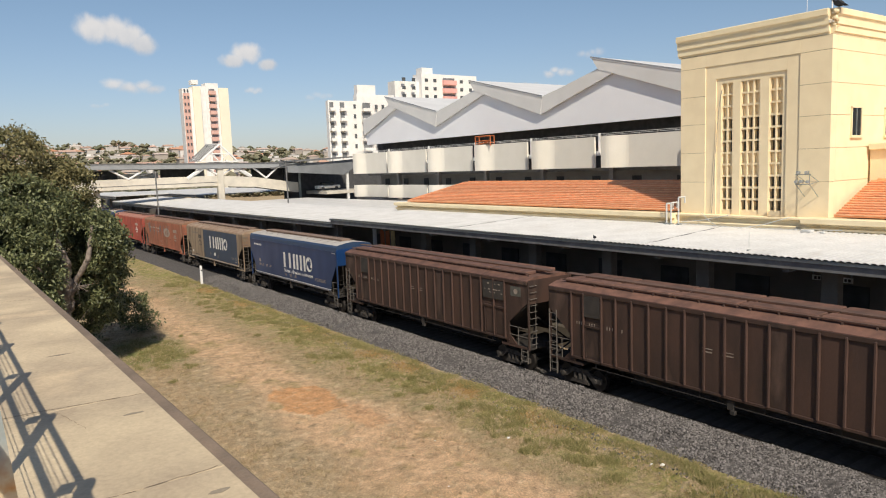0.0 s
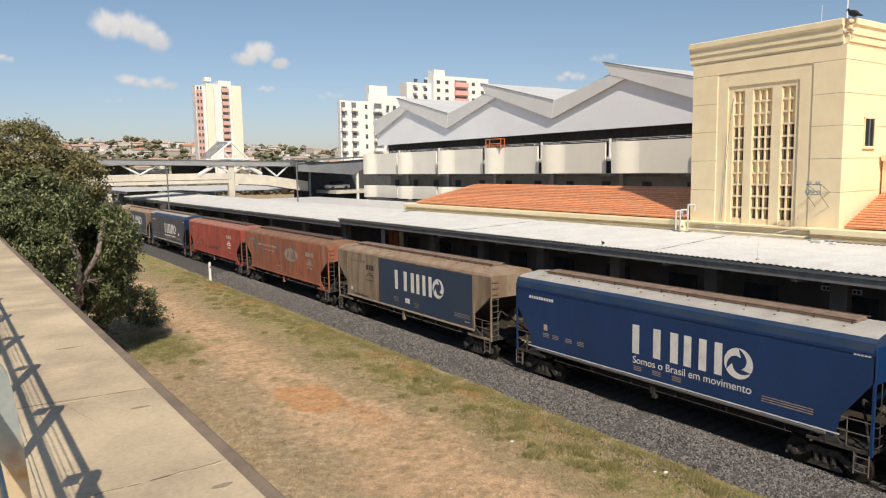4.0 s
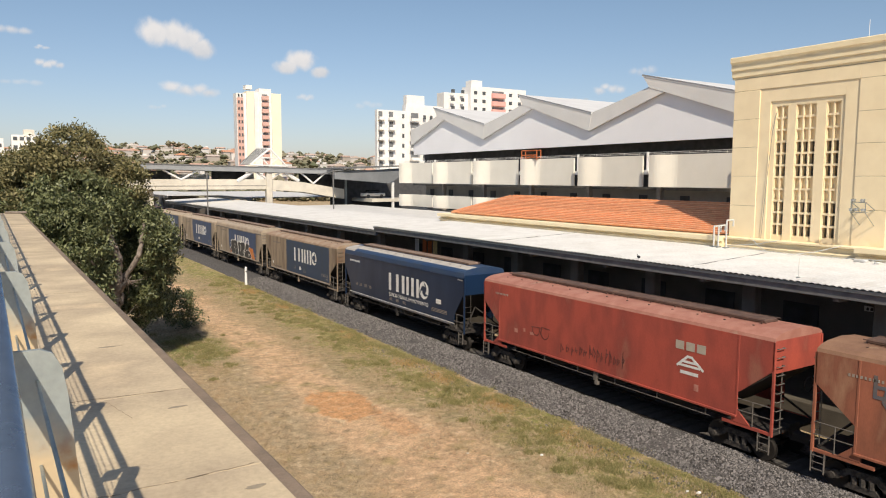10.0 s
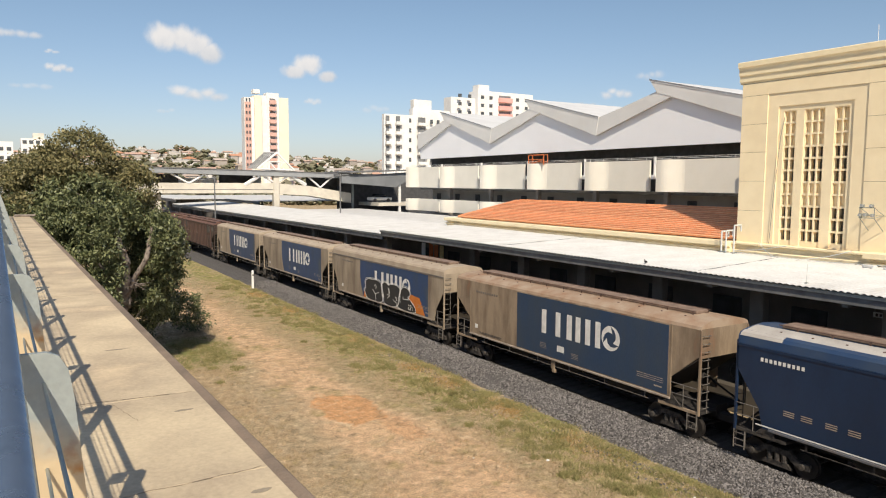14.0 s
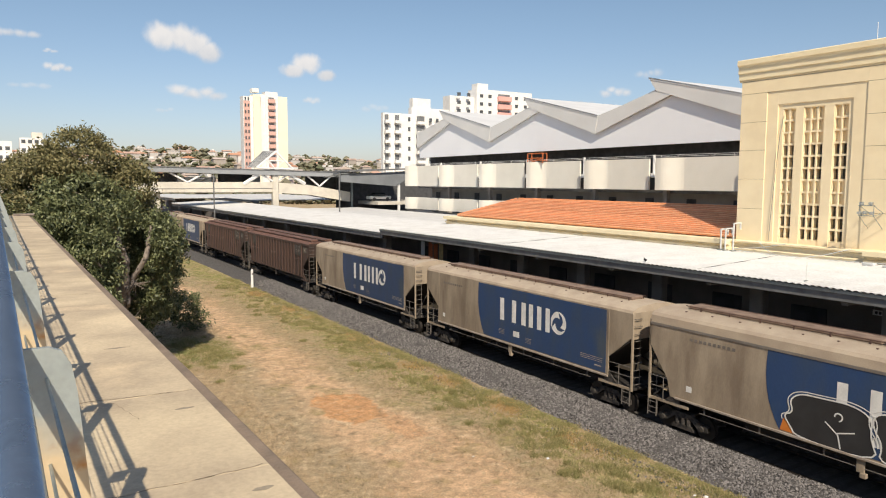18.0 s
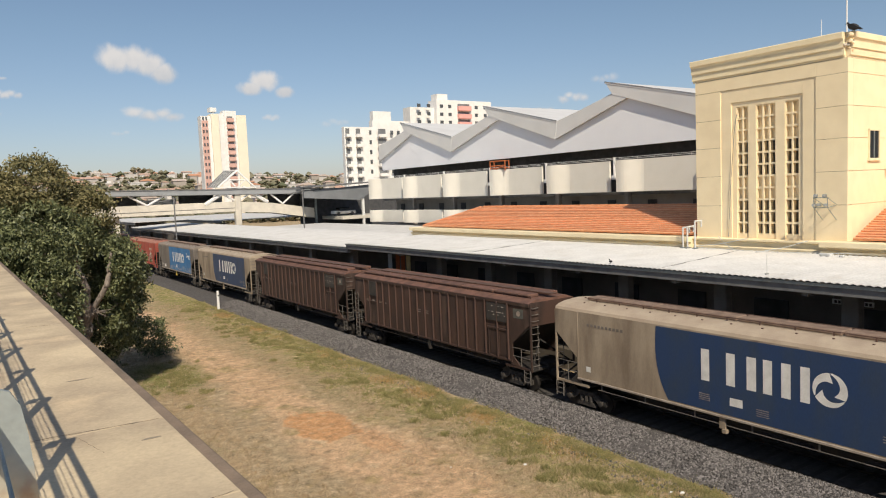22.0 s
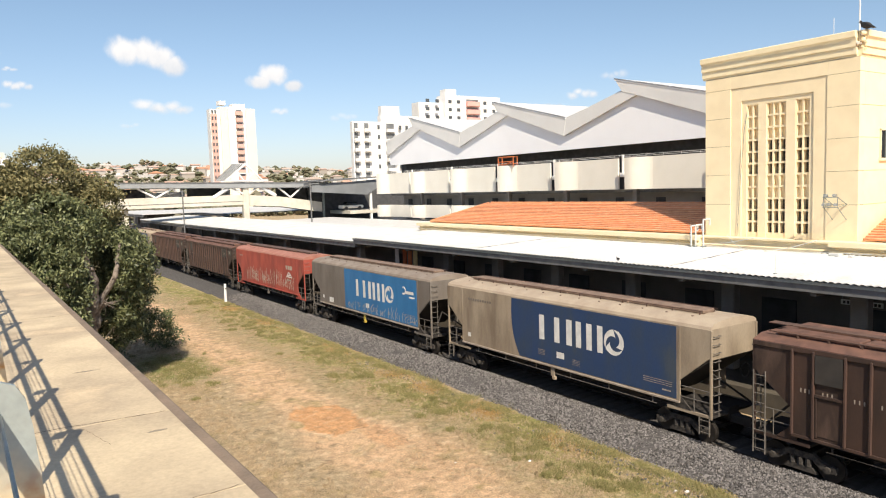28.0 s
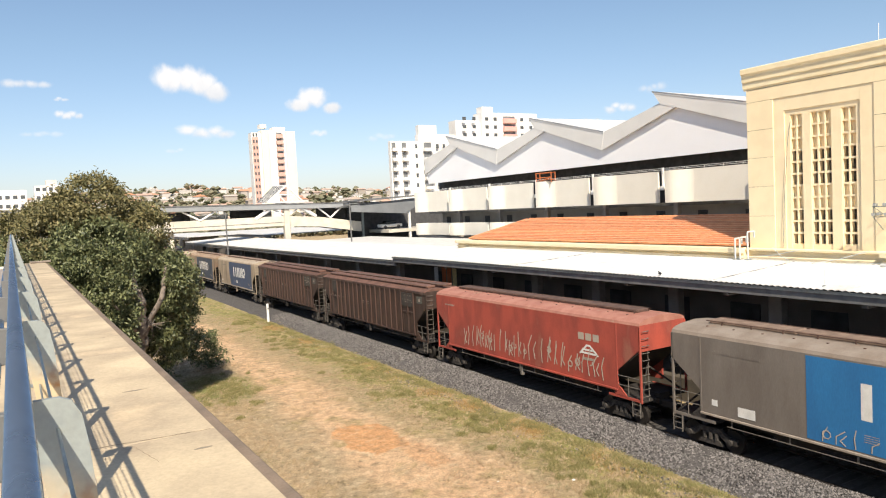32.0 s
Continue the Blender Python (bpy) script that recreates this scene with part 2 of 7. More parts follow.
def ground_material():
    m = bpy.data.materials.new("dry_grass_and_soil")
    m.use_nodes = True
    t, n = m.node_tree, m.node_tree.nodes
    bs = n["Principled BSDF"]
    bs.inputs["Roughness"].default_value = 0.95
    bs.inputs["Specular IOR Level"].default_value = 0.1
    co, sep = n.new("ShaderNodeTexCoord"), n.new("ShaderNodeSeparateXYZ")
    t.links.new(co.outputs["Object"], sep.inputs[0])

    def noise_of(scale, detail=8, rough=0.65):
        x = n.new("ShaderNodeTexNoise")
        x.inputs["Scale"].default_value, x.inputs["Detail"].default_value, x.inputs["Roughness"].default_value = scale, detail, rough
        t.links.new(co.outputs["Object"], x.inputs["Vector"])
        return x.outputs["Fac"]

    def calc(op, a, b, c=None):
        x = n.new("ShaderNodeMath")
        x.operation = op
        for i, v in enumerate((a, b, c)):
            if v is None:
                continue
            if isinstance(v, (int, float)):
                x.inputs[i].default_value = v
            else:
                t.links.new(v, x.inputs[i])
        return x.outputs[0]

    def band(centre, half, soft, wob):
        """1 inside a strip along the track, with a ragged edge."""
        off = calc("ABSOLUTE", calc("SUBTRACT", calc("ADD", sep.outputs["X"], wob), centre), 0)
        r = n.new("ShaderNodeMapRange")
        r.interpolation_type = "SMOOTHSTEP"
        t.links.new(off, r.inputs["Value"])
        r.inputs["From Min"].default_value, r.inputs["From Max"].default_value = half + soft, half - soft
        return r.outputs["Result"]

    def mixed(fac, a, b):
        x = n.new("ShaderNodeMix")
        x.data_type = "RGBA"
        t.links.new(fac, x.inputs[0])
        for i, v in ((6, a), (7, b)):
            if isinstance(v, tuple):
                x.inputs[i].default_value = (*v, 1)
            else:
                t.links.new(v, x.inputs[i])
        return x.outputs[2]

    def edge(v, lo, hi):
        r = n.new("ShaderNodeMapRange")
        t.links.new(v, r.inputs["Value"])
        r.inputs["From Min"].default_value, r.inputs["From Max"].default_value = lo, hi
        return r.outputs["Result"]

    wide, mid, tiny, blade = noise_of(0.16), noise_of(0.7), noise_of(6.0), noise_of(28.0, 4)
    wob = calc("MULTIPLY", calc("SUBTRACT", wide, 0.5), 7.0)
    dry = mixed(edge(tiny, 0.38, 0.60), (0.51, 0.395, 0.255), (0.31, 0.24, 0.15))
    mixed_grass = mixed(edge(tiny, 0.38, 0.60), (0.44, 0.34, 0.20), (0.24, 0.205, 0.11))
    green = mixed(edge(tiny, 0.38, 0.62), (0.34, 0.295, 0.115), (0.15, 0.16, 0.05))
    soil = mixed(edge(tiny, 0.3, 0.7), (0.65, 0.445, 0.275), (0.50, 0.33, 0.20))
    col = mixed(band(16.2, 2.0, 1.2, wob), dry, mixed_grass)
    col = mixed(calc("MULTIPLY", band(18.1, 1.6, 0.9, wob), edge(mid, 0.32, 0.48)), col, green)
    path = calc("MULTIPLY", band(12.6, 1.75, 0.8, wob), edge(mid, 0.28, 0.42))
    col = mixed(path, col, soil)
    col = mixed(calc("MULTIPLY", edge(noise_of(0.9, 7), 0.50, 0.62), 0.6), col, (0.43, 0.30, 0.175))
    col = mixed(calc("MULTIPLY", edge(noise_of(1.7, 7), 0.56, 0.66), 0.55), col, (0.64, 0.50, 0.33))
    patches = calc("MULTIPLY", edge(noise_of(0.33, 5), 0.62, 0.70), 0.5)
    col = mixed(patches, col, soil)
    col = mixed(calc("MULTIPLY", edge(noise_of(0.45, 5), 0.55, 0.7), 0.6), col, green)
    col = mixed(calc("MULTIPLY", edge(noise_of(2.2, 5), 0.60, 0.70), 0.55), col, (0.24, 0.175, 0.125))
    # greener grass in the tree's shade
    gx, gy = calc("MULTIPLY", calc("SUBTRACT", sep.outputs["X"], 9.3), 0.42), calc("MULTIPLY", calc("SUBTRACT", sep.outputs["Y"], 42.5), 0.24)
    patch = calc("ADD", calc("ADD", calc("MULTIPLY", gx, gx), calc("MULTIPLY", gy, gy)), calc("MULTIPLY", calc("SUBTRACT", mid, 0.5), 2.0))
    col = mixed(calc("MULTIPLY", edge(patch, 1.1, 0.5), 0.85), col, (0.17, 0.19, 0.06))
    # a bare red-earth hollow beside the path
    hx = calc("MULTIPLY", calc("SUBTRACT", sep.outputs["X"], 12.5), 0.75)
    hy = calc("MULTIPLY", calc("SUBTRACT", sep.outputs["Y"], 28.2), 0.42)
    hollow = calc("ADD", calc("ADD", calc("MULTIPLY", hx, hx), calc("MULTIPLY", hy, hy)), calc("MULTIPLY", calc("SUBTRACT", noise_of(0.9), 0.5), 2.6))
    col = mixed(edge(hollow, 1.0, 0.8), col, mixed(edge(tiny, 0.3, 0.7), (0.60, 0.335, 0.165), (0.50, 0.275, 0.135)))
    kx, ky = calc("MULTIPLY", calc("SUBTRACT", sep.outputs["X"], 13.4), 1.3), calc("MULTIPLY", calc("SUBTRACT", sep.outputs["Y"], 24.8), 0.5)
    second = calc("ADD", calc("ADD", calc("MULTIPLY", kx, kx), calc("MULTIPLY", ky, ky)), calc("MULTIPLY", calc("SUBTRACT", noise_of(1.1), 0.5), 2.6))
    col = mixed(calc("MULTIPLY", edge(second, 1.0, 0.4), 0.8), col, (0.54, 0.32, 0.175))
    col = mixed(calc("MULTIPLY", edge(noise_of(1.3, 6), 0.54, 0.66), 0.55), col, (0.20, 0.16, 0.10))
    # bare trodden scuffs across the grass
    col = mixed(calc("MULTIPLY", edge(noise_of(3.4, 6), 0.55, 0.63), 0.4), col, (0.58, 0.42, 0.27))
    gr = n.new("ShaderNodeMapRange")
    gr.inputs["To Min"].default_value, gr.inputs["To Max"].default_value = 0.4, 1.6
    t.links.new(edge(calc("ADD", calc("MULTIPLY", blade, 0.35), calc("ADD", calc("MULTIPLY", noise_of(13.0, 3), 0.3), calc("MULTIPLY", noise_of(3.0, 5), 0.35))), 0.36, 0.64), gr.inputs["Value"])
    mu = n.new("ShaderNodeVectorMath")
    mu.operation = "MULTIPLY"
    t.links.new(col, mu.inputs[0])
    t.links.new(gr.outputs["Result"], mu.inputs[1])
    t.links.new(mu.outputs["Vector"], bs.inputs["Base Color"])
    b = n.new("ShaderNodeBump")
    b.inputs["Strength"].default_value, b.inputs["Distance"].default_value = 0.8, 0.05
    t.links.new(calc("ADD", blade, tiny), b.inputs["Height"])
    t.links.new(b.outputs["Normal"], bs.inputs["Normal"])
    return m


M["ground"] = ground_material()

# ---- setting ----
TX, RZ = 22.78, 0.31          # the track's middle line and the rail tops


def hill(x, y):
    """The rise of the land beyond the town."""
    d = max(0.0, math.hypot(x * 0.6, y) - 330)
    return min(33.0, d * 0.085) * (0.85 + 0.3 * noise.noise(Vector((x * 0.004, y * 0.004, 9))))


def build_ground():
    bm = bmesh.new()
    xs = [-3000, -800, -200, -60, -20] + [k * 0.5 for k in range(-10, 39)] + [19.5, 30, 60, 120, 180, 240, 300, 360, 420, 500, 650, 800, 1200, 4000]
    ys = [-3000, -600, -100, -20] + [k * 1.0 for k in range(-5, 90)] + [95, 105, 120, 150, 200, 260, 320, 380, 440, 500, 560, 620, 680, 740, 800, 900, 1100, 1600, 4000]
    grid = []
    for x in xs:
        row = []
        for y in ys:
            z = 0.0
            if -6 < x < 19 and -6 < y < 90:
                z = 0.10 * (noise.noise(Vector((x * 0.5, y * 0.5, 0))) + 0.6 * noise.noise(Vector((x * 0.13, y * 0.13, 4)))) - 0.05
            z += hill(x, y)
            row.append(bm.verts.new((x, y, z)))
        grid.append(row)
    for i in range(len(xs) - 1):
        for j in range(len(ys) - 1):
            bm.faces.new((grid[i][j], grid[i + 1][j], grid[i + 1][j + 1], grid[i][j + 1]))
    return solo("ground", bm, M["ground"], "dry grass and bare orange soil beside the railway", "ground", "structure", smooth=True)


build_ground()
bm = bmesh.new()
rows = []
for y in [-120, -40] + [k * 0.5 for k in range(0, 150)] + [80, 100, 150, 250, 420]:
    foot = 0.28 * noise.noise(Vector((3.3, y * 0.55, 0))) + 0.16 * noise.noise(Vector((8.1, y * 1.9, 0)))
    lift = 0.035 * noise.noise(Vector((1.2, y * 0.8, 0)))
    rows.append([bm.verts.new((x, y, z)) for x, z in ((18.9 + foot, -0.15), (20.35 + foot * 0.4, 0.24 + lift), (21.15, 0.31 + lift), (21.72, 0.31 + lift), (21.86, 0.22), (25.2, 0.20), (26.2, -0.15))])
for a, b in zip(rows, rows[1:]):
    for k in range(6):
        bm.faces.new((a[k], a[k + 1], b[k + 1], b[k]))
track_bed = solo("track_bed", bm, M["ballast"], "grey crushed stone ballast bed under the track", "ballast", "structure")


# oily strip whose tone also carries the shade under the train
bm = bmesh.new()
prism(bm, [(22.05, 0.215), (22.1, 0.232), (23.5, 0.232), (23.55, 0.215)], "y", -110, 410)
solo("track_middle", bm, M["ballast_dark"], "oily ballast between the rails, toned for shade under the train", "ballast", "structure")
# ---- the train ----
# middles of the wagons along the track at the start, and what each wagon is
CENTRES = [13.45, 32.15, 50.0, 67.95, 86.0, 103.8, 121.75, 139.3, 157.2, 174.55, 192.5, 211.05, 229.75, 248.25, 266.45, 284.55, 302.8, 321.6, 340.0, 358.3, 376.5, 394.7]
KINDS = ["brown", "brown", "blue", "tanmark", "oxide", "red", "bluecap", "tan", "tagged", "grey", "grey", "brown", "brown", "grey", "sky", "redtag", "brown", "brown", "grey", "tan", "grey", "brown"]
M["w_tan"] = mat("dusty_tan_paint", (0.305, 0.232, 0.16), (0.18, 0.13, 0.088), 0.7, scale=1.5, fine=26, stretch=(1, 1, 0.28), c3=(0.23, 0.12, 0.07), rnd=0.08, mix=(0.40, 0.62))
M["w_grey"] = mat("dusty_grey_paint", (0.335, 0.272, 0.20), (0.215, 0.168, 0.122), 0.65, scale=1.3, fine=26, stretch=(1, 1, 0.3), c3=(0.17, 0.125, 0.09), rnd=0.08, mix=(0.40, 0.64))
M["w_dim"] = mat("dark_grey_brown_paint", (0.19, 0.168, 0.147), (0.145, 0.124, 0.107), 0.65, scale=1.2, fine=30, stretch=(1, 1, 0.3))
M["w_rooftan"] = mat("dusty_rusted_roof", (0.33, 0.25, 0.18), (0.26, 0.165, 0.105), 0.8, scale=1.4, fine=30, c3=(0.26, 0.13, 0.07), rnd=0.1)
M["w_paleroof"] = mat("pale_dusty_grey_roof", (0.43, 0.35, 0.26), (0.35, 0.275, 0.205), 0.8, scale=1.2, fine=30, c3=(0.31, 0.215, 0.145), rnd=0.08)
M["w_dimroof"] = mat("dusty_dark_roof", (0.27, 0.225, 0.185), (0.21, 0.165, 0.13), 0.8, scale=1.4, fine=30, c3=(0.24, 0.16, 0.11))
M["w_redroof"] = mat("dusty_pink_red_roof", (0.40, 0.19, 0.14), (0.32, 0.13, 0.095), 0.8, scale=1.6, fine=30, c3=(0.36, 0.22, 0.16))
M["w_rustroof"] = mat("rust_brown_roof_paint", (0.27, 0.15, 0.09), (0.20, 0.105, 0.065), 0.8, scale=1.4, fine=30, c3=(0.32, 0.21, 0.13))
M["w_blue"] = mat("deep_blue_wagon_paint", (0.008, 0.040, 0.135), (0.007, 0.033, 0.11), 0.4, scale=0.8, fine=30, bump=0.02, stretch=(1, 1, 0.3))
M["w_navy"] = mat("dark_navy_wagon_paint", (0.0085, 0.027, 0.070), (0.0065, 0.020, 0.053), 0.38, scale=0.8, fine=30, bump=0.02, stretch=(1, 1, 0.3))
M["w_bluetop"] = mat("faded_blue_grey_paint", (0.018, 0.045, 0.11), (0.035, 0.06, 0.11), 0.5, scale=0.9, fine=30, bump=0.03)
M["w_panel"] = mat("navy_blue_panel_paint", (0.016, 0.038, 0.082), (0.030, 0.046, 0.072), 0.55, scale=1.0, fine=24, bump=0.03, stretch=(1, 1, 0.3), rnd=0.2)
M["w_panel_bright"] = mat("clear_blue_panel_paint", (0.018, 0.050, 0.135), (0.030, 0.056, 0.112), 0.55, scale=1.3, fine=24, bump=0.03, stretch=(1, 1, 0.4), rnd=0.15, c3=(0.05, 0.07, 0.10), mix=(0.40, 0.62))
M["w_sky"] = mat("bright_blue_panel_paint", (0.022, 0.17, 0.40), (0.02, 0.14, 0.34), 0.55, scale=1.0, fine=24, bump=0.03, stretch=(1, 1, 0.3))
M["w_red"] = mat("faded_red_wagon_paint", (0.40, 0.074, 0.048), (0.275, 0.056, 0.04), 0.72, scale=1.1, fine=26, stretch=(1, 1, 0.45), c3=(0.30, 0.105, 0.07), mix=(0.40, 0.62))
M["w_oxide"] = mat("rust_streaked_oxide_paint", (0.37, 0.125, 0.07), (0.25, 0.092, 0.053), 0.75, scale=1.1, fine=26, stretch=(1, 1, 0.35), c3=(0.36, 0.185, 0.11), mix=(0.38, 0.60))
M["w_brown"] = mat("red_brown_wagon_paint", (0.066, 0.036, 0.027), (0.038, 0.023, 0.018), 0.65, scale=1.0, fine=26, stretch=(1, 1, 0.35), rnd=0.15, mix=(0.38, 0.62), c3=(0.09, 0.055, 0.042))
M["w_rib"] = mat("worn_brown_rib_paint", (0.08, 0.044, 0.034), (0.052, 0.03, 0.024), 0.65, scale=1.5, fine=30, stretch=(1, 1, 0.3), rnd=0.1)
M["w_brownroof"] = mat("rusted_brown_roof", (0.17, 0.085, 0.06), (0.10, 0.053, 0.04), 0.8, scale=2.2, fine=30, rnd=0.15)
M["hatch"] = mat("rust_red_hatch_steel", (0.13, 0.075, 0.055), (0.085, 0.05, 0.04), 0.8, scale=2.5, fine=30)
M["hatch_dusty"] = mat("dusty_brown_hatch_steel", (0.25, 0.175, 0.13), (0.17, 0.115, 0.085), 0.8, scale=2.5, fine=30)
# underframe, bogie and wheel colours are darkened for the shade under the wagons
M["under"] = mat("shade_dark_underframe_steel", (0.024, 0.021, 0.019), (0.036, 0.031, 0.028), 0.85, scale=3, fine=30)
M["bogie"] = mat("dusty_bogie_steel", (0.06, 0.052, 0.045), (0.022, 0.019, 0.017), 0.8, scale=7, fine=40, mix=(0.45, 0.6))
M["wheel"] = mat("worn_wheel_steel", (0.022, 0.019, 0.017), (0.035, 0.03, 0.027), 0.6, 0.3, scale=4, fine=40)
M["grab"] = mat("worn_pale_ladder_steel", (0.165, 0.148, 0.13), (0.105, 0.094, 0.083), 0.6, scale=6, fine=40)
M["plate"] = mat("grey_green_stencil_plate", (0.10, 0.105, 0.09), (0.075, 0.07, 0.06), 0.7, scale=5, fine=40, bump=0)
M["mark"] = mat("white_marking_paint", (0.74, 0.73, 0.70), (0.62, 0.61, 0.58), 0.6, scale=3, fine=40, bump=0)
M["mark_dim"] = mat("faded_marking_paint", (0.36, 0.31, 0.26), (0.27, 0.22, 0.18), 0.7, scale=3, fine=40, bump=0)
M["board"] = mat("dark_board_paint", (0.045, 0.04, 0.037), (0.033, 0.03, 0.028), 0.6, scale=2, bump=0)
M["mark_dark"] = mat("dark_marking_paint", (0.04, 0.045, 0.05), rough=0.7, bump=0)
M["spray_black"] = mat("black_spray_paint", (0.02, 0.02, 0.022), (0.03, 0.03, 0.032), 0.6, scale=2, bump=0)
M["spray_orange"] = mat("orange_spray_paint", (0.60, 0.19, 0.03), (0.52, 0.15, 0.025), 0.6, scale=2, bump=0)
M["spray_dark"] = mat("faded_dark_spray_paint", (0.10, 0.035, 0.03), (0.17, 0.05, 0.04), 0.7, scale=3, bump=0)
M["spray_dusty"] = mat("rubbed_chalk_marks", (0.48, 0.22, 0.17), (0.42, 0.15, 0.11), 0.8, scale=6, bump=0)
M["spray_pale"] = mat("pale_spray_paint", (0.46, 0.40, 0.33), (0.38, 0.33, 0.27), 0.6, scale=2, bump=0)
M["spray_blue"] = mat("faded_blue_spray_paint", (0.10, 0.115, 0.14), (0.14, 0.12, 0.115), 0.6, scale=2, bump=0)
M["roofdust"] = mat("pale_dusty_roof_paint", (0.46, 0.43, 0.39), (0.36, 0.33, 0.30), 0.8, scale=1.2, fine=24, c3=(0.30, 0.24, 0.19))
M["yellow_steel"] = mat("yellow_painted_steel", (0.55, 0.40, 0.06), (0.42, 0.30, 0.06), 0.6, scale=4)
SX = -1.38                     # the side that faces the viaduct


def strokes(paths, width, material, parent, name, label="", proud=0.012):
    """Painted lines on the wagon's side, each a run of thin flat bars."""
    if name != "spray_scrawl" and len(paths) > 1:
        for k, path in enumerate(paths):
            strokes([path], width, material, parent, name, label, proud + 0.0005 * (k % 6))
        return None
    bm = bmesh.new()
    turn = 0
    for path in paths:
        for (ya, za), (yb, zb) in zip(path, path[1:]):
            x0, x1, turn = SX - proud - 0.0016 * turn, SX - proud + 0.004 - 0.0016 * turn, (turn + 1) % 5
            d = Vector((yb - ya, zb - za))
            if d.length < 1e-4:
                continue
            n = Vector((-d.y, d.x)).normalized() * width / 2
            d = d.normalized() * width * 0.35
            q = [(ya - d.x + n.x, za - d.y + n.y), (yb + d.x + n.x, zb + d.y + n.y), (yb + d.x - n.x, zb + d.y - n.y), (ya - d.x - n.x, za - d.y - n.y)]
            prism(bm, q, "x", x0, x1)
    ob = part(name, bm, material, parent, label)
    return tagged(ob, kind="stuff") if name == "spray_scrawl" else ob


def arc(cy, cz, r, a0, a1, n=10):
    return [(cy + r * math.cos(radians(a0 + (a1 - a0) * k / n)), cz + r * math.sin(radians(a0 + (a1 - a0) * k / n))) for k in range(n + 1)]


def emblem(w, y, z, s, material):
    """The operator's mark as plain shapes: six upright bars of one height and a swirl of three blades."""
    h = 1.13 * s
    for off, wd in ((0.0, 0.33), (-1.05, 0.33), (-1.86, 0.34), (-2.48, 0.31), (-3.14, 0.31), (-3.80, 0.30)):
        yy = y + off * 0.945 * s
        part("emblem_bar", boxes((SX - 0.012, SX - 0.008, yy - wd * s, yy, z, z + h)), material, w)
    cy, cz = y - 4.5 * s, z + 0.56 * s
    for k in range(3):
        out, ins = [], []
        for i in range(15):
            f = i / 14
            a = radians(208 - 120 * k - 116 * f)
            r = 0.50 - 0.27 * min(1.0, f * 1.15) ** 0.8
            out.append((cy - 0.53 * s * math.cos(a), cz + 0.53 * s * math.sin(a)))
            b = a - 0.45 * f * f
            ins.append((cy - r * s * math.cos(b), cz + r * s * math.sin(b)))
        part("emblem_blade", prism(bmesh.new(), out + ins[::-1], "x", SX - 0.012, SX - 0.008), material, w)


def bars(w, rows, material, name="marking_bar"):
    for y0, y1, z0, z1 in rows:
        part(name, boxes((SX - 0.012, SX - 0.008, min(y0, y1), max(y0, y1), z0, z1)), material, w)


def build_bogie(w, y):
    b = part("bogie", boxes((-0.95, 0.95, -0.22, 0.22, 0.42, 0.72)), M["bogie"], w, at=(0, y, 0), bevel=0.03)
    wheel = bmesh.new()
    tube(wheel, (-0.06, 0, 0), (0.06, 0, 0), 0.42, 20)
    tube(wheel, (0.06, 0, 0), (0.09, 0, 0), 0.45, 20)
    tube(wheel, (-0.14, 0, 0), (-0.06, 0, 0), 0.13, 10)
    wheel = mesh_of("wheel", wheel, M["wheel"])
    axle = mesh_of("axle", tube(bmesh.new(), (-0.8, 0, 0), (0.8, 0, 0), 0.08, 8), M["under"])
    frame_bm = bmesh.new()
    for s in (-1,):
        prism(frame_bm, [(-1.15, 0.36), (-1.15, 0.56), (-0.7, 0.62), (-0.45, 0.82), (0.45, 0.82), (0.7, 0.62), (1.15, 0.56), (1.15, 0.36), (0.75, 0.36), (0.45, 0.56), (0.42, 0.62), (-0.42, 0.62), (-0.45, 0.56), (-0.75, 0.36)], "x", -0.07, 0.07)
        prism(frame_bm, [(-0.55, 0.18), (-0.4, 0.36), (0.4, 0.36), (0.55, 0.18)], "x", -0.06, 0.06)
    side = mesh_of("side_frame", frame_bm, M["bogie"])
    spring = mesh_of("spring", tube(bmesh.new(), (0, 0, 0.37), (0, 0, 0.61), 0.1, 8), M["bogie"])
    cap = bmesh.new()
    tube(cap, (-0.12, 0, 0), (0, 0, 0), 0.11, 10)
    cap = mesh_of("axle_box", cap, M["bogie"])
    for s in (-1, 1):
        part("side_frame", side, None, b, at=(s * 1.04, 0, 0))
        for k in (-0.26, 0, 0.26):
            part("spring", spring, None, b, at=(s * 1.04, k, 0))
        for a in (-0.9, 0.9):
            part("wheel", wheel, None, b, at=Matrix.Translation((s * 0.84, a, 0.42)) @ (Matrix.Identity(4) if s < 0 else pose(0, 0, 0, 0, 0, 180)))
            part("axle_box", cap, None, b, at=Matrix.Translation((s * 1.08, a, 0.45)) @ (Matrix.Identity(4) if s < 0 else pose(0, 0, 0, 0, 0, 180)))
    for a in (-0.9, 0.9):
        part("axle", axle, None, b, at=(0, a, 0.42))
    return b


def ladder(w, y0, y1, z0, z1, x, material, n):
    bm = bmesh.new()
    for y in (y0, y1):
        tube(bm, (x, y, z0), (x, y, z1), 0.022, 6)
    for k in range(n):
        z = z0 + (z1 - z0) * (k + 0.5) / n
        tube(bm, (x, y0, z), (x, y1, z), 0.016, 6)
    return part("ladder", bm, material, w)


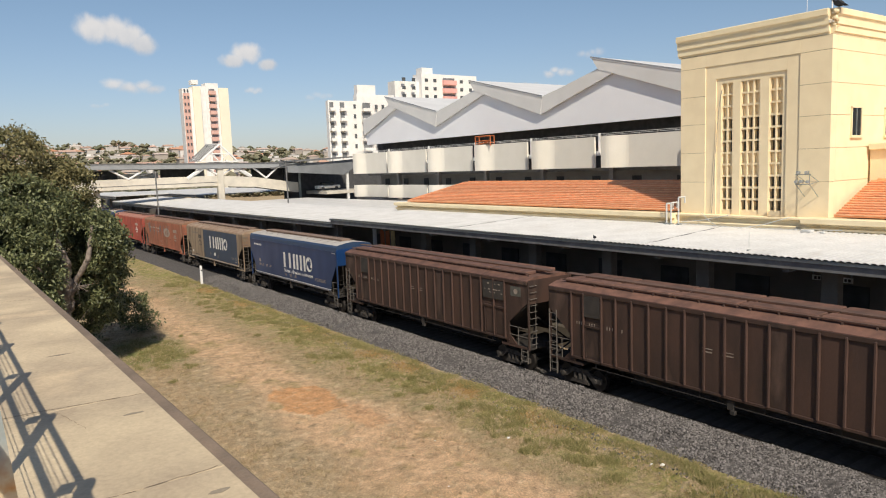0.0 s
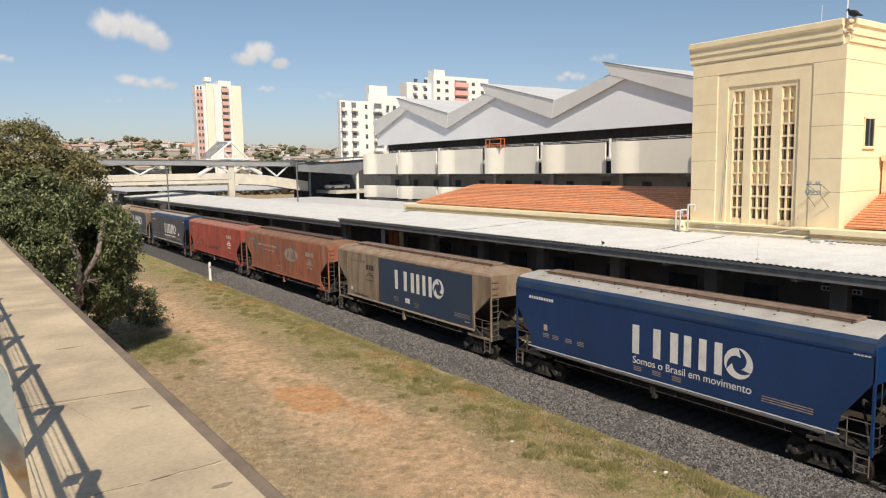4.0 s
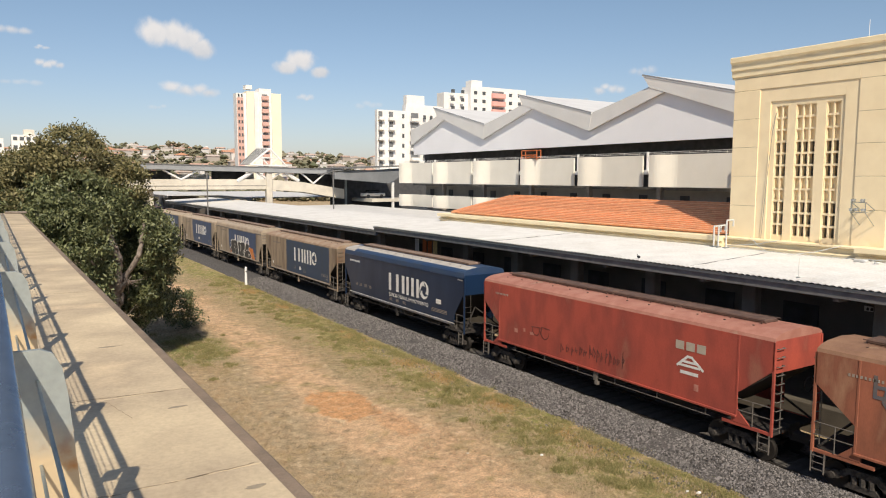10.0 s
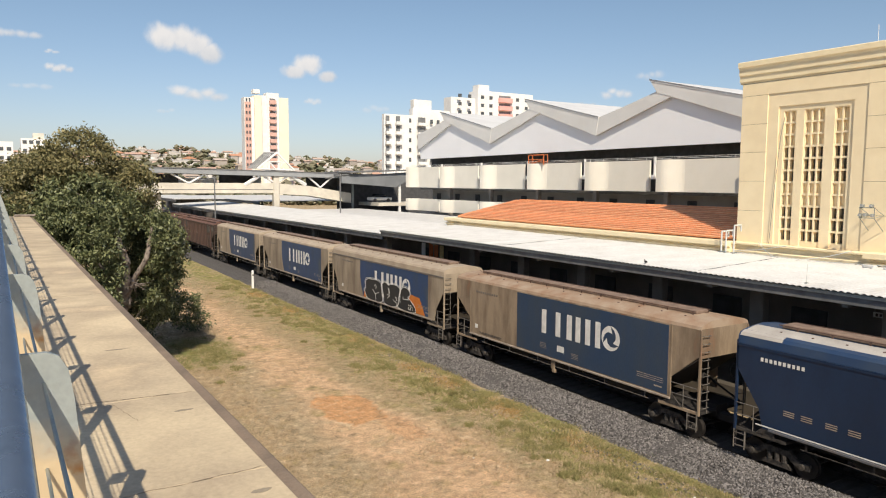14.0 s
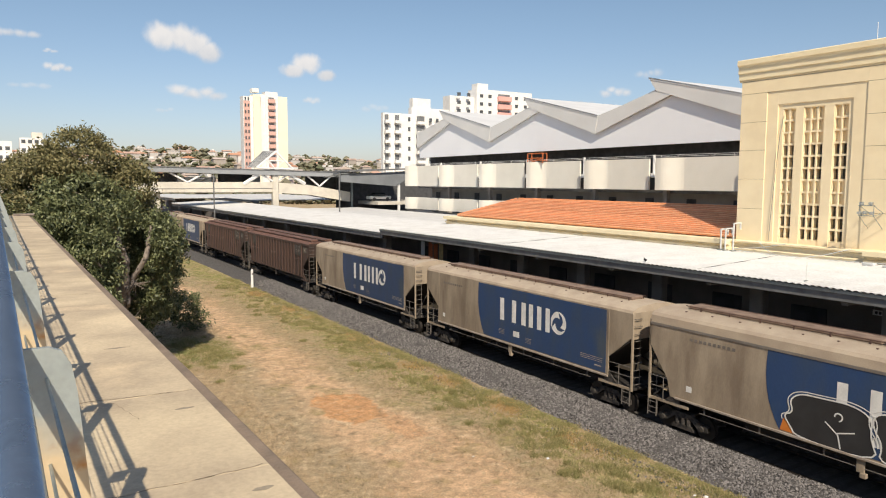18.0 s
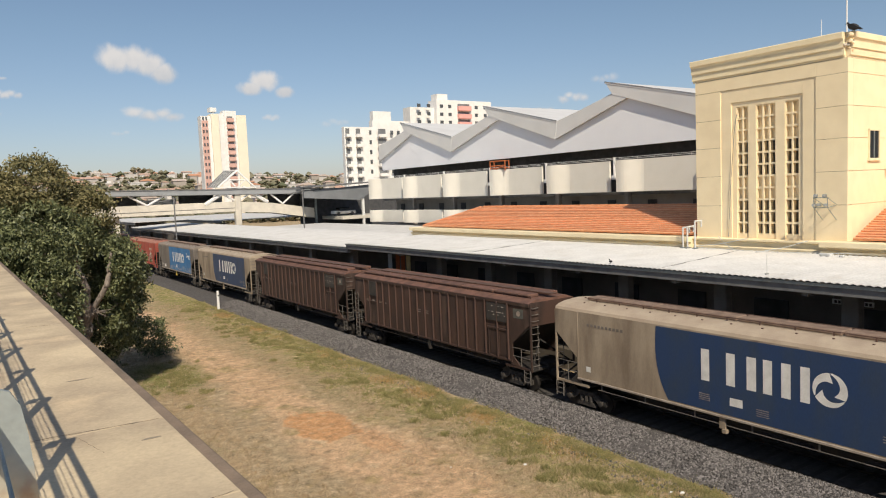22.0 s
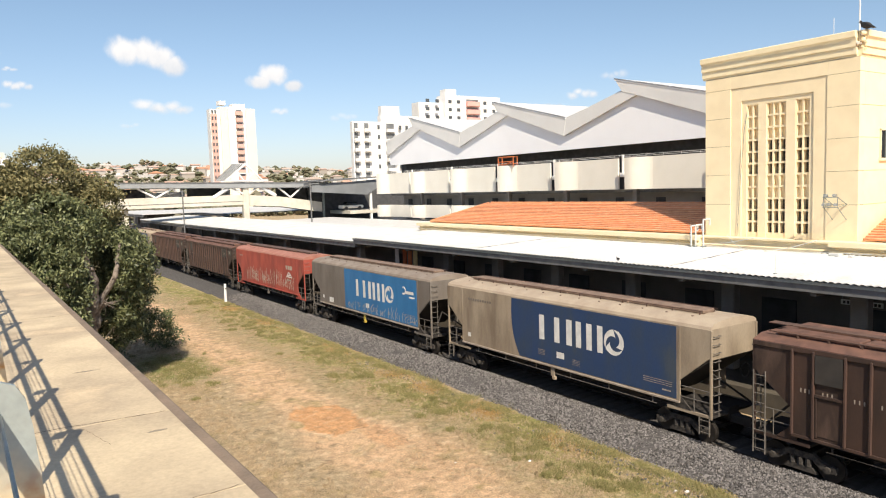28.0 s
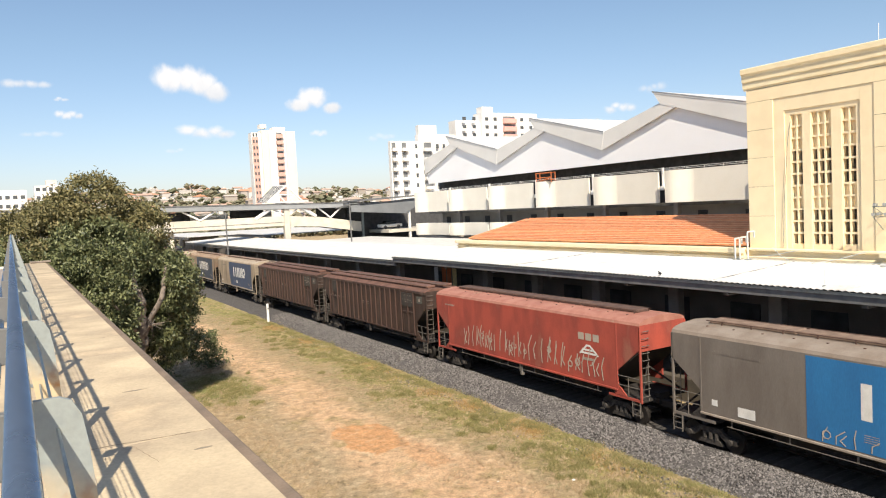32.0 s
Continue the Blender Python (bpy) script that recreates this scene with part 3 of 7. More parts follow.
def build_wagon(kind, L=16.4):
    tan_mark = kind == "tanmark"
    kind = "tan" if tan_mark else kind
    ribbed, deep = kind == "brown", kind in ("blue", "bluecap", "tagged")
    body = {"brown": "w_brown", "blue": "w_blue", "bluecap": "w_navy", "tan": "w_tan", "grey": "w_grey", "tagged": "w_grey", "oxide": "w_oxide", "red": "w_red", "redtag": "w_red", "sky": "w_dim"}[kind]
    roofm = {"brown": "w_brownroof", "blue": "w_bluetop", "bluecap": "w_bluetop", "oxide": "w_rustroof", "red": "w_redroof", "redtag": "w_redroof", "sky": "w_dimroof", "grey": "w_paleroof", "tagged": "w_paleroof"}.get(kind, "w_rooftan")
    label = {
        "brown": "red-brown ribbed steel hopper wagon with a rusty hatch roof", "blue": "deep blue smooth-sided hopper wagon with a pale dusty roof", "bluecap": "deep blue hopper wagon with a white slogan in capitals",
        "tan": "dusty tan hopper wagon with a navy panel and white mark", "grey": "dusty grey hopper wagon with a navy panel and white mark",
        "tagged": "grey hopper wagon with a navy panel and black spray lettering", "oxide": "rust-streaked oxide red hopper wagon with faded white marks",
        "red": "plain faded red hopper wagon with white marks", "redtag": "red hopper wagon with pale spray scrawl along its side",
        "sky": "dark grey hopper wagon with a bright blue sprayed panel"}[kind]
    w = thing("hopper_wagon", label, "hopper wagon", "wagons of the freight train")
    e = L / 2
    zt = 4.2 if ribbed else 4.16 if deep else 4.28
    # sides, cut away under the end slopes
    if deep:
        out = [(-e, zt), (e, zt), (e, 3.3), (e - 0.9, 2.05), (e - 1.05, 1.4), (1.05 - e, 1.4), (0.9 - e, 2.05), (-e, 3.3)]
    else:
        out = [(-e, zt), (e, zt), (e, 3.3), (e - 1.3, 2.25), (e - 1.3, 1.4), (1.3 - e, 1.4), (1.3 - e, 2.25), (-e, 3.3)]
    for s in (-1, 1):
        bm = bmesh.new()
        prism(bm, out, "x", min(s * 1.38, s * 1.33), max(s * 1.38, s * 1.33))
        part("side_panel", bm, M[body], w)
    if not ribbed and not deep:
        for yy in (e - 1.32, 1.32 - e):
            for s in (-1, 1):
                part("side_stiffener", boxes((s * 1.38 - 0.012, s * 1.38 + 0.012, yy - 0.04, yy + 0.04, 1.4, zt)), M[body], w, bevel=0.008)
    # roof
    bm = bmesh.new()
    if ribbed:
        prof = [(-1.42, 4.2), (-1.42, 4.28), (-0.95, 4.44), (0.95, 4.44), (1.42, 4.28), (1.42, 4.2)]
    elif deep:
        prof = [(-1.38, 4.14), (-1.35, 4.42), (-1.27, 4.53), (-1.1, 4.585), (-0.7, 4.66), (0, 4.72), (0.7, 4.66), (1.1, 4.585), (1.27, 4.53), (1.35, 4.42), (1.38, 4.14)]
    else:
        prof = [(-1.38, 4.27), (-1.33, 4.39), (-1.15, 4.48), (-0.8, 4.56), (0, 4.62), (0.8, 4.56), (1.15, 4.48), (1.33, 4.39), (1.38, 4.27)]
    v = [[bm.verts.new((x, y, z)) for x, z in prof] for y in (-e, e)]
    n = len(prof)
    for i in range(n):
        bm.faces.new((v[0][i], v[1][i], v[1][(i + 1) % n], v[0][(i + 1) % n]))
    bm.faces.new(v[0])
    bm.faces.new(v[1][::-1])
    part("roof", bm, M[roofm], w)
    if ribbed:
        for x in (-0.62, 0.62):
            for k in range(6):
                y0 = -e + 0.5 + k * (L - 1.0) / 6
                part("hatch_cover", boxes((x - 0.33, x + 0.33, y0 + 0.05, y0 + (L - 1.0) / 6 - 0.05, 4.44, 4.60)), M["w_brownroof"], w, bevel=0.03)
        part("roof_walk", boxes((-0.2, 0.2, -e - 0.2, e + 0.2, 4.62, 4.65)), M["hatch"], w)
        for x in (-1.0,):
            bm = rod([(x, -e + 0.3, 4.55), (x, e - 0.3, 4.55)], 0.03)
            for k in range(17):
                box(bm, x - 0.02, x + 0.02, -e + 0.3 + k * 0.98, -e + 0.36 + k * 0.98, 4.42, 4.55)
            part("hatch_bar", bm, M["hatch"], w)
    else:
        n_h, up = (4, 0.0) if not deep else (2, 0.10)
        bolt = mesh_of("roof_bolt", boxes((-0.03, 0.03, -0.03, 0.03, 0, 0.03)), M["hatch"])
        for k in range(13):
            part("roof_bolt", bolt, None, w, at=(-0.78, -e + 1.2 + k * (L - 2.4) / 12, 4.56 + 0.085 * deep))
        for k in range(n_h):
            y0 = -e + 1.0 + k * (L - 1.9) / n_h
            part("hatch_cover", boxes((-0.34, 0.34, y0 + 0.04, y0 + (L - 1.9) / n_h - 0.04, 4.6 + up, 4.74 + up)), M["hatch_dusty" if kind not in ("red", "redtag", "oxide") else "hatch"], w, bevel=0.03)
        for x in (-0.44, 0.44):
            bm = rod([(x, -e + 1.0, 4.72 + up), (x, e - 0.9, 4.72 + up)], 0.022)
            for k in range(12):
                box(bm, x - 0.015, x + 0.015, -e + 1.1 + k * (L - 2.1) / 11.5, -e + 1.15 + k * (L - 2.1) / 11.5, 4.58, 4.72 + up)
            part("hatch_bar", bm, M["hatch"], w)
        if deep:
            part("roof_edge", boxes((-1.405, -1.36, -e, e, 4.06, 4.15)), M[body if kind != "tagged" else "w_dim"], w)
        if kind == "blue":
            bm = bmesh.new()
            prism(bm, [(-1.24, 4.545), (-1.1, 4.597), (-0.7, 4.672), (0, 4.732), (0.7, 4.672), (1.1, 4.597), (1.24, 4.545)], "y", -e + 0.02, e - 0.02)
            part("roof_dust_sheet", bm, M["roofdust"], w, "pale dusty roof top")
        if kind == "bluecap":
            prism_bm = prism(bmesh.new(), [(-1.08, 4.592), (-0.7, 4.672), (-0.45, 4.70), (-0.45, 4.66), (-0.7, 4.64), (-1.08, 4.56)], "y", -e + 0.1, e - 0.1)
            part("roof_band", prism_bm, M["roofdust"], w, "pale dusty roof strip")
            part("roof_patch", prism(bmesh.new(), [(-1.352, 4.43), (-1.272, 4.536), (-1.1, 4.592), (-1.1, 4.56), (-1.27, 4.5), (-1.345, 4.41)], "y", e - 1.6, e - 0.06), M["roofdust"], w, "bare pale roof corner")
    # ribs and sunken end boards of the ribbed kind
    if ribbed:
        rib = boxes((-0.09, 0, -0.038, 0.038, 1.42, 4.18))
        rib = mesh_of("rib", rib, M["w_rib"], 0.012)
        for yy in [7.3, 6.62, 5.66] + [4.93 - 0.79 * k for k in range(14)] + [-6.3, -7.1]:
            part("rib", rib, None, w, at=(SX, yy, 0))
        part("top_rail", boxes((SX - 0.06, SX, -e, e, 4.1, 4.26)), M[body], w, bevel=0.012)
        part("bottom_rail", boxes((SX - 0.05, SX, 1.3 - e, e - 1.3, 1.34, 1.44)), M[body], w, bevel=0.01)
        for y0, y1, z0, z1 in ((5.72, 6.56, 3.22, 4.1), (-7.04, -5.52, 3.2, 4.06)):
            part("stencil_board", boxes((SX - 0.085, SX - 0.005, y0, y1, z0, z1)), M["board"], w, "dark repainted board")
    else:
        part("side_sill", boxes((SX - 0.05, SX + 0.02, 1.3 - e, e - 1.3, 1.37, 1.45)), M["spray_blue" if kind in ("blue", "bluecap") else "mark_dim" if kind in ("tan", "grey", "tagged", "sky") else body], w, "dusty side sill", bevel=0.01)
    # ends
    for s in (-1, 1):
        part("end_sheet", boxes((-1.33, 1.33, *sorted((s * (e + 0.004), s * (e - 0.05))), 3.2, 4.3)), M[body], w)
        bm = bmesh.new()
        prism(bm, sorted_slope(s, e), "x", -1.32, 1.32)
        part("slope_sheet", bm, M["under"], w)
        for x in (-1.34, 1.34):
            part("corner_post", boxes((x - 0.04, x + 0.04, s * e - 0.045, s * e + 0.045, 1.05, 4.26)), M[body], w, bevel=0.01)
        part("end_platform", boxes((-1.3, 1.3, s * (e - 0.95) - 0.93, s * (e - 0.95) + 0.93, 1.06, 1.15)), M["under"], w, "dark platform plate with shade in its colour")
        for x in (-1.33, 1.33):
            part("platform_edge", boxes((x - 0.03, x + 0.03, s * (e - 0.95) - 0.95, s * (e - 0.95) + 0.95, 1.07, 1.19)), M[body if kind not in ("blue", "bluecap") else "bogie"], w, bevel=0.01)
        bm = bmesh.new()
        prism(bm, [(s * (e - 1.5), 1.4), (s * (e - 1.5), 2.1), (s * (e - 1.25), 1.6), (s * (e - 0.8), 1.2), (s * (e - 1.5), 1.2)], "x", -1.37, -1.31)
        part("gusset", bm, M[body if kind in ("oxide", "red", "redtag", "brown") else "bogie"], w)
        tall = ribbed and s > 0
        ladder(w, s * e - s * 0.02, s * (e - 0.02) - s * 0.42, 0.45, 3.25 if tall else 1.1, -1.42, M["grab"], 9 if tall else 3)
        bm = bmesh.new()
        for k in range(10):
            z = 1.35 + 0.3 * k
            if kind in ("blue", "bluecap") and z > 2.6:
                break
            rung = [(-1.3, s * e, z), (-1.3, s * (e + 0.11), z), (-0.92, s * (e + 0.11), z), (-0.92, s * e, z)]
            for p, q in zip(rung, rung[1:]):
                tube(bm, p, q, 0.016, 5)
        for x in (-1.3, -0.92):
            tube(bm, (x, s * (e + 0.02), 1.1), (x, s * (e + 0.02), 3.2), 0.018, 6)
        part("end_ladder", bm, M["grab" if kind not in ("blue", "bluecap") else "bogie"], w, "worn steel rungs")
        bm = bmesh.new()
        for z in (1.65, 2.05):
            tube(bm, (-1.36, s * (e - 1.35), z), (-1.36, s * e, z), 0.018, 6)
        tube(bm, (-1.36, s * (e - 0.7), 1.2), (-1.36, s * (e - 0.7), 2.05), 0.018, 6)
        part("handrail", bm, M["grab"], w)
        # flat dark oval puts a recess's shade on the end sheet
        part("end_recess", prism(bmesh.new(), [(0.1 + 0.42 * math.cos(math.pi * k / 8), 3.92 + 0.2 * math.sin(math.pi * k / 8)) for k in range(16)], "y", s * e - 0.012, s * e + 0.012), M["under"], w, "flat dark oval for a shaded opening") if kind == "oxide" and s < 0 else None
        bm = bmesh.new()
        box(bm, -0.16, 0.16, s * (e + 0.35) - 0.45, s * (e + 0.35) + 0.45, 0.72, 1.02)
        part("coupler", bm, M["under"], w, bevel=0.03)
        bm = bmesh.new()
        for k in range(12):
            a, b = 2 * math.pi * k / 12, 2 * math.pi * (k + 1) / 12
            tube(bm, (0.5 + 0.27 * math.cos(a), s * (e + 0.12), 2.6 + 0.27 * math.sin(a)), (0.5 + 0.27 * math.cos(b), s * (e + 0.12), 2.6 + 0.27 * math.sin(b)), 0.02, 5)
        if s < 0:
            part("brake_wheel", bm, M["bogie"], w)
        else:
            bm.free()
        part("cross_brace", rod([(-1.2, s * (e - 0.1), 1.2), (0.0, s * (e - 0.9), 2.3), (1.2, s * (e - 0.1), 1.2)], 0.04), M["under"], w)
        build_bogie(w, s * (e - 1.45))
        # step below the platform
        part("step", rod([(-1.34, s * (e - 0.05), 1.05), (-1.34, s * (e - 0.05), 0.5), (-1.34, s * (e - 0.42), 0.5), (-1.34, s * (e - 0.42), 1.05)], 0.02), M["bogie"], w)
    # hoppers and frame below
    part("centre_sill", boxes((-0.3, 0.3, -e, e, 0.85, 1.3)), M["under"], w)
    span = (L - 5.6) / 3
    for k in range(3):
        y0 = -e + 2.8 + k * span
        bm = bmesh.new()
        prism(bm, [(y0 + 0.05, 1.42), (y0 + span - 0.05, 1.42), (y0 + span * 0.66, 0.75), (y0 + span * 0.34, 0.75)], "x", -0.55, 0.55)
        part("hopper_chute", bm, M["under"], w)
    bm = rod([(-1.33, 2.4 - e, 1.1), (-1.33, e - 2.4, 1.1)], 0.016)
    for k in range(6):
        y = 2.6 - e + k * (L - 5.2) / 5
        box(bm, -1.34, -1.32, y - 0.03, y + 0.03, 1.08, 1.4)
    part("brake_pipe", bm, M["under" if ribbed else "bogie" if kind in ("blue", "bluecap") else "grab"], w, "dusty brake pipe on short hangers")
    part("drop_bracket", boxes((-1.36, -1.28, -0.12, 0.12, 0.95, 1.36), (-1.42, -1.28, -0.2, -0.02, 0.82, 0.96)), M["yellow_steel" if kind == "sky" else "under" if kind in ("blue", "bluecap", "brown") else "grab" if kind in ("red", "redtag") else body], w, bevel=0.01)
    # painted panels and marks
    if kind in ("tan", "grey", "tagged", "sky"):
        y0, y1 = (3.1, -6.43) if kind == "tagged" else (2.72, -6.75)
        top = zt - 0.06
        edge = [(y0, top), (y0, 1.5)]
        if kind in ("grey", "tagged"):
            edge = [(y0 - 0.1 + 0.2 * math.sin(math.pi * (0.25 + 0.55 * k / 9)) - 0.5 * (k / 9) ** 3, top + (1.5 - top) * k / 9) for k in range(10)]
        bm = prism(bmesh.new(), edge + [(y1, 1.5), (y1, top)], "x", SX - 0.008, SX)
        part("painted_panel", bm, M[{"sky": "w_sky", "grey": "w_panel_bright", "tagged": "w_panel_bright"}.get(kind, "w_panel")], w, "bright blue panel" if kind == "sky" else "navy blue panel")
        emblem(w, 0.98 if kind == "sky" else 0.8, 2.42 if kind == "tagged" else 2.5 if kind == "sky" else 2.55, 1.0, M["mark"])
        bars(w, [(-0.32, -0.8, 1.86, 2.14), (6.4, 6.15, 1.78, 2.0)], M["mark"], "white_card")
        bars(w, [(0.9, 0.45, 2.05 - 0.07 * k, 2.066 - 0.07 * k) for k in range(4)] + [(-1.3, -1.75, 1.95 - 0.07 * k, 1.966 - 0.07 * k) for k in range(4)] + [(-5.2, -6.55, 2.06 - 0.08 * k, 2.078 - 0.08 * k) for k in range(3)] + [(-6.1, -6.5, 1.7, 1.75)], M["mark_dim"])
        bars(w, [(6.3 - 0.2 * k, 6.18 - 0.2 * k, 3.72, 3.83) for k in range(10)], M["w_dim"], "stencil_bar")
    if tan_mark:
        bars(w, [(4.3 - 0.34 * k, 4.04 - 0.34 * k, 3.3, 3.62) for k in range(3)], M["mark_dark"], "emblem_block")
        strokes([[(4.3, 2.85), (3.95, 3.12), (3.75, 3.12), (3.35, 2.85)], [(4.15, 2.98), (3.55, 2.98)], [(4.3, 2.66), (3.35, 2.66)]], 0.05, M["mark_dark"], w, "emblem_track")
    if kind == "tan":
        bars(w, [(6.0 - 0.1 * k, 4.0 + 0.1 * k, 1.62 - 0.06 * k, 1.64 - 0.06 * k) for k in range(2)], M["mark_dark"], "stencil_bar")
    if kind in ("blue", "bluecap"):
        if kind == "bluecap":
            bars(w, [(-4.92, -5.48, 2.35, 2.62)], M["mark"], "white_card")
        emblem(w, 0.96, 2.36, 1.0, M["mark"])
        if kind == "blue":
            bars(w, [(5.95, 5.72, 2.36, 2.62)], M["spray_pale"], "pale_card")
        bars(w, [(7.0, -6.9, 1.475, 1.52)], M["mark"], "white_line")
        bars(w, [(-7.2 - 0.1 * k, -7.28 - 0.1 * k, 4.0, 4.08) for k in range(5)], M["mark"])
        bars(w, [(6.9 - 0.16 * k, 6.80 - 0.16 * k, 3.68, 3.81) for k in range(10)], M["mark"])
        for y in (6.0, 5.4, 4.6, 3.9):
            bars(w, [(y, y - 0.38, 2.2 - 0.07 * k, 2.23 - 0.07 * k) for k in range(3)], M["mark_dim"])
        bars(w, [(0.9 - 0.9 * j, 0.5 - 0.9 * j, 1.85 - 0.07 * k, 1.88 - 0.07 * k) for j in range(3) for k in range(3)] + [(-4.4, -6.1, 2.02 - 0.08 * k, 2.05 - 0.08 * k) for k in range(3)], M["mark_dim"])
        words = bpy.data.curves.new("slogan", "FONT")
        words.body, words.size, words.extrude, words.align_x = "Somos o Brasil em movimento" if kind == "blue" else "SOMOS O BRASIL EM MOVIMENTO", 0.40, 0.003, "LEFT"
        ob = new("slogan_words", words)
        me = bpy.data.meshes.new_from_object(ob.evaluated_get(bpy.context.evaluated_depsgraph_get()))
        bpy.data.objects.remove(ob)
        me.materials.clear()
        me.materials.append(M["mark"])
        wide = max(v.co.x for v in me.vertices)
        me.transform(Matrix.Scale(4.98 / wide, 4))
        part("slogan", me, None, w, "white slogan lettering", at=Matrix.Translation((SX - 0.012, 0.94, 1.98)) @ pose(0, 0, 0, 90, 0, -90))
    if kind in ("oxide", "red", "redtag"):
        my = -4.5 if kind != "red" else -4.22
        for k in range(3):
            bars(w, [(my - 0.48 * k, my - 0.48 * k - 0.38, 3.28, 3.6)], M["spray_pale" if kind != "oxide" else "mark_dim"], "emblem_block")
        strokes([[(my - 0.1, 2.66), (my - 0.55, 3.05), (my - 0.75, 3.05), (my - 1.25, 2.66)], [(my - 0.3, 2.85), (my - 1.0, 2.85)], [(my - 0.15, 2.7), (my - 1.1, 2.7)]], 0.09, M["mark" if kind != "oxide" else "mark_dim"], w, "emblem_track")
        bars(w, [(my - 0.25, my - 1.05, 2.38, 2.5)], M["mark" if kind == "red" else "mark_dim"])
        bars(w, [(7.2 - 0.12 * k, 7.13 - 0.12 * k, 3.74, 3.83) for k in range(9)], M["mark_dim"])
    if kind == "oxide":
        bm = bmesh.new()
        out = [(-1.74 + 1.3 * math.cos(a), 3.12 + 0.5 * math.sin(a)) for a in [2 * math.pi * k / 28 for k in range(28)]]
        prism(bm, out, "x", SX - 0.012, SX - 0.004)
        part("faded_oval", bm, M["mark_dim"], w, "faded pale oval mark")
        strokes([[(-1.1, 2.85), (-1.3, 3.35)], [(-1.75, 2.85), (-1.95, 3.35)], [(-2.3, 2.9), (-2.5, 3.3)]], 0.16, M["w_oxide"], w, "oval_bar", proud=0.018)
        bars(w, [(5.9 - 0.2 * k, 5.79 - 0.2 * k, 3.40, 3.54) for k in range(24) if k not in (7, 14)], M["spray_pale"])
        bars(w, [(3.9 - 0.17 * k, 3.8 - 0.17 * k, 3.06, 3.15) for k in range(14) if k not in (4, 9)], M["mark_dim"])
        strokes([[(1.2, 2.05), (1.2, 1.62), (0.2, 1.62), (0.2, 2.05), (1.2, 2.05)], [(0.6, 2.05), (0.5, 1.62)]], 0.03, M["spray_pale"], w, "chalk_box")
        strokes([[(6.4, 3.9), (6.4, 3.3), (6.0, 3.3), (6.0, 3.9)], [(6.4, 3.6), (6.0, 3.6)], [(4.2, 3.9), (3.9, 2.6), (3.4, 3.9)], [(2.3, 3.9), (2.3, 2.6)], [(1.3, 2.7), (1.3, 3.9), (0.9, 3.2), (0.5, 3.9), (0.5, 2.7)], [(-0.6, 3.9), (-0.6, 2.7)], [(-1.9, 3.9), (-2.7, 2.8)], [(-2.7, 3.9), (-1.9, 2.8)]], 0.11, M["spray_blue"], w, "spray_stroke", "faded blue spray strokes")
        rng = random.Random(5)
        paths, y = [], 1.3
        while y > -5.4:
            h, dy, z0 = rng.uniform(0.5, 0.85), rng.uniform(0.3, 0.6), 1.72
            paths.append([(y, z0 + h), (y + rng.uniform(-0.1, 0.1), z0 + h * 0.4), (y - dy * 0.3, z0 + rng.uniform(-0.1, 0.2))])
            if rng.random() < 0.5:
                paths.append([(y - 0.05, z0 + h), (y - dy, z0 + h * rng.uniform(0.7, 1.1)), (y - dy * rng.uniform(0.5, 1.1), z0 + h * 0.3)])
            elif rng.random() < 0.5:
                paths.append([(y + 0.1, z0 + h * 0.45), (y - dy, z0 + h * rng.uniform(0.4, 0.7))])
            y -= dy + rng.uniform(0.2, 0.9)
        strokes(paths, 0.03, M["spray_dark"], w, "spray_scrawl", "dark spray scrawl")
        for k in range(5):
            strokes([[(6.0 - 0.14 * k, 3.95), (6.15 - 0.16 * k, 3.2), (5.95 - 0.1 * k, 2.9)]], 0.09, M["spray_blue"], w, "spray_stroke", "faded blue spray strokes", proud=0.013 + 0.0004 * k)
    if kind == "red":
        rng = random.Random(8)
        strokes([arc(3.95, 2.45, 0.26, 150, 390), arc(3.3, 2.4, 0.28, 170, 400), [(4.3, 2.55), (3.62, 2.6)], [(3.62, 2.3), (3.55, 2.65), (2.95, 2.62)]], 0.035, M["spray_dark"], w, "spray_stroke", "dark spray doodle")
        paths, y = [], 2.2
        while y > -1.6:
            h, dy = rng.uniform(0.25, 0.6), rng.uniform(0.1, 0.2)
            z0 = 1.9 - 0.03 * y
            paths.append([(y, z0 + rng.uniform(-0.1, 0.1)), (y - 0.03, z0 + h)])
            paths.append([(y - 0.02, z0 + h * rng.uniform(0.5, 1)), (y - dy, z0 + h * rng.uniform(0.2, 0.9)), (y - dy * 0.5, z0 + h * rng.uniform(0, 0.4))])
            y -= dy + rng.uniform(0.06, 0.2)
        strokes(paths, 0.035, M["spray_dark"], w, "spray_scrawl", "dark spray scrawl")
        bars(w, [(5.6, 5.35, 2.05, 2.25), (4.9, 4.75, 2.2, 2.36), (4.4, 4.1, 2.15, 2.28), (-5.1, -5.3, 1.85, 2.1)], M["spray_dusty"], "chalk_mark")
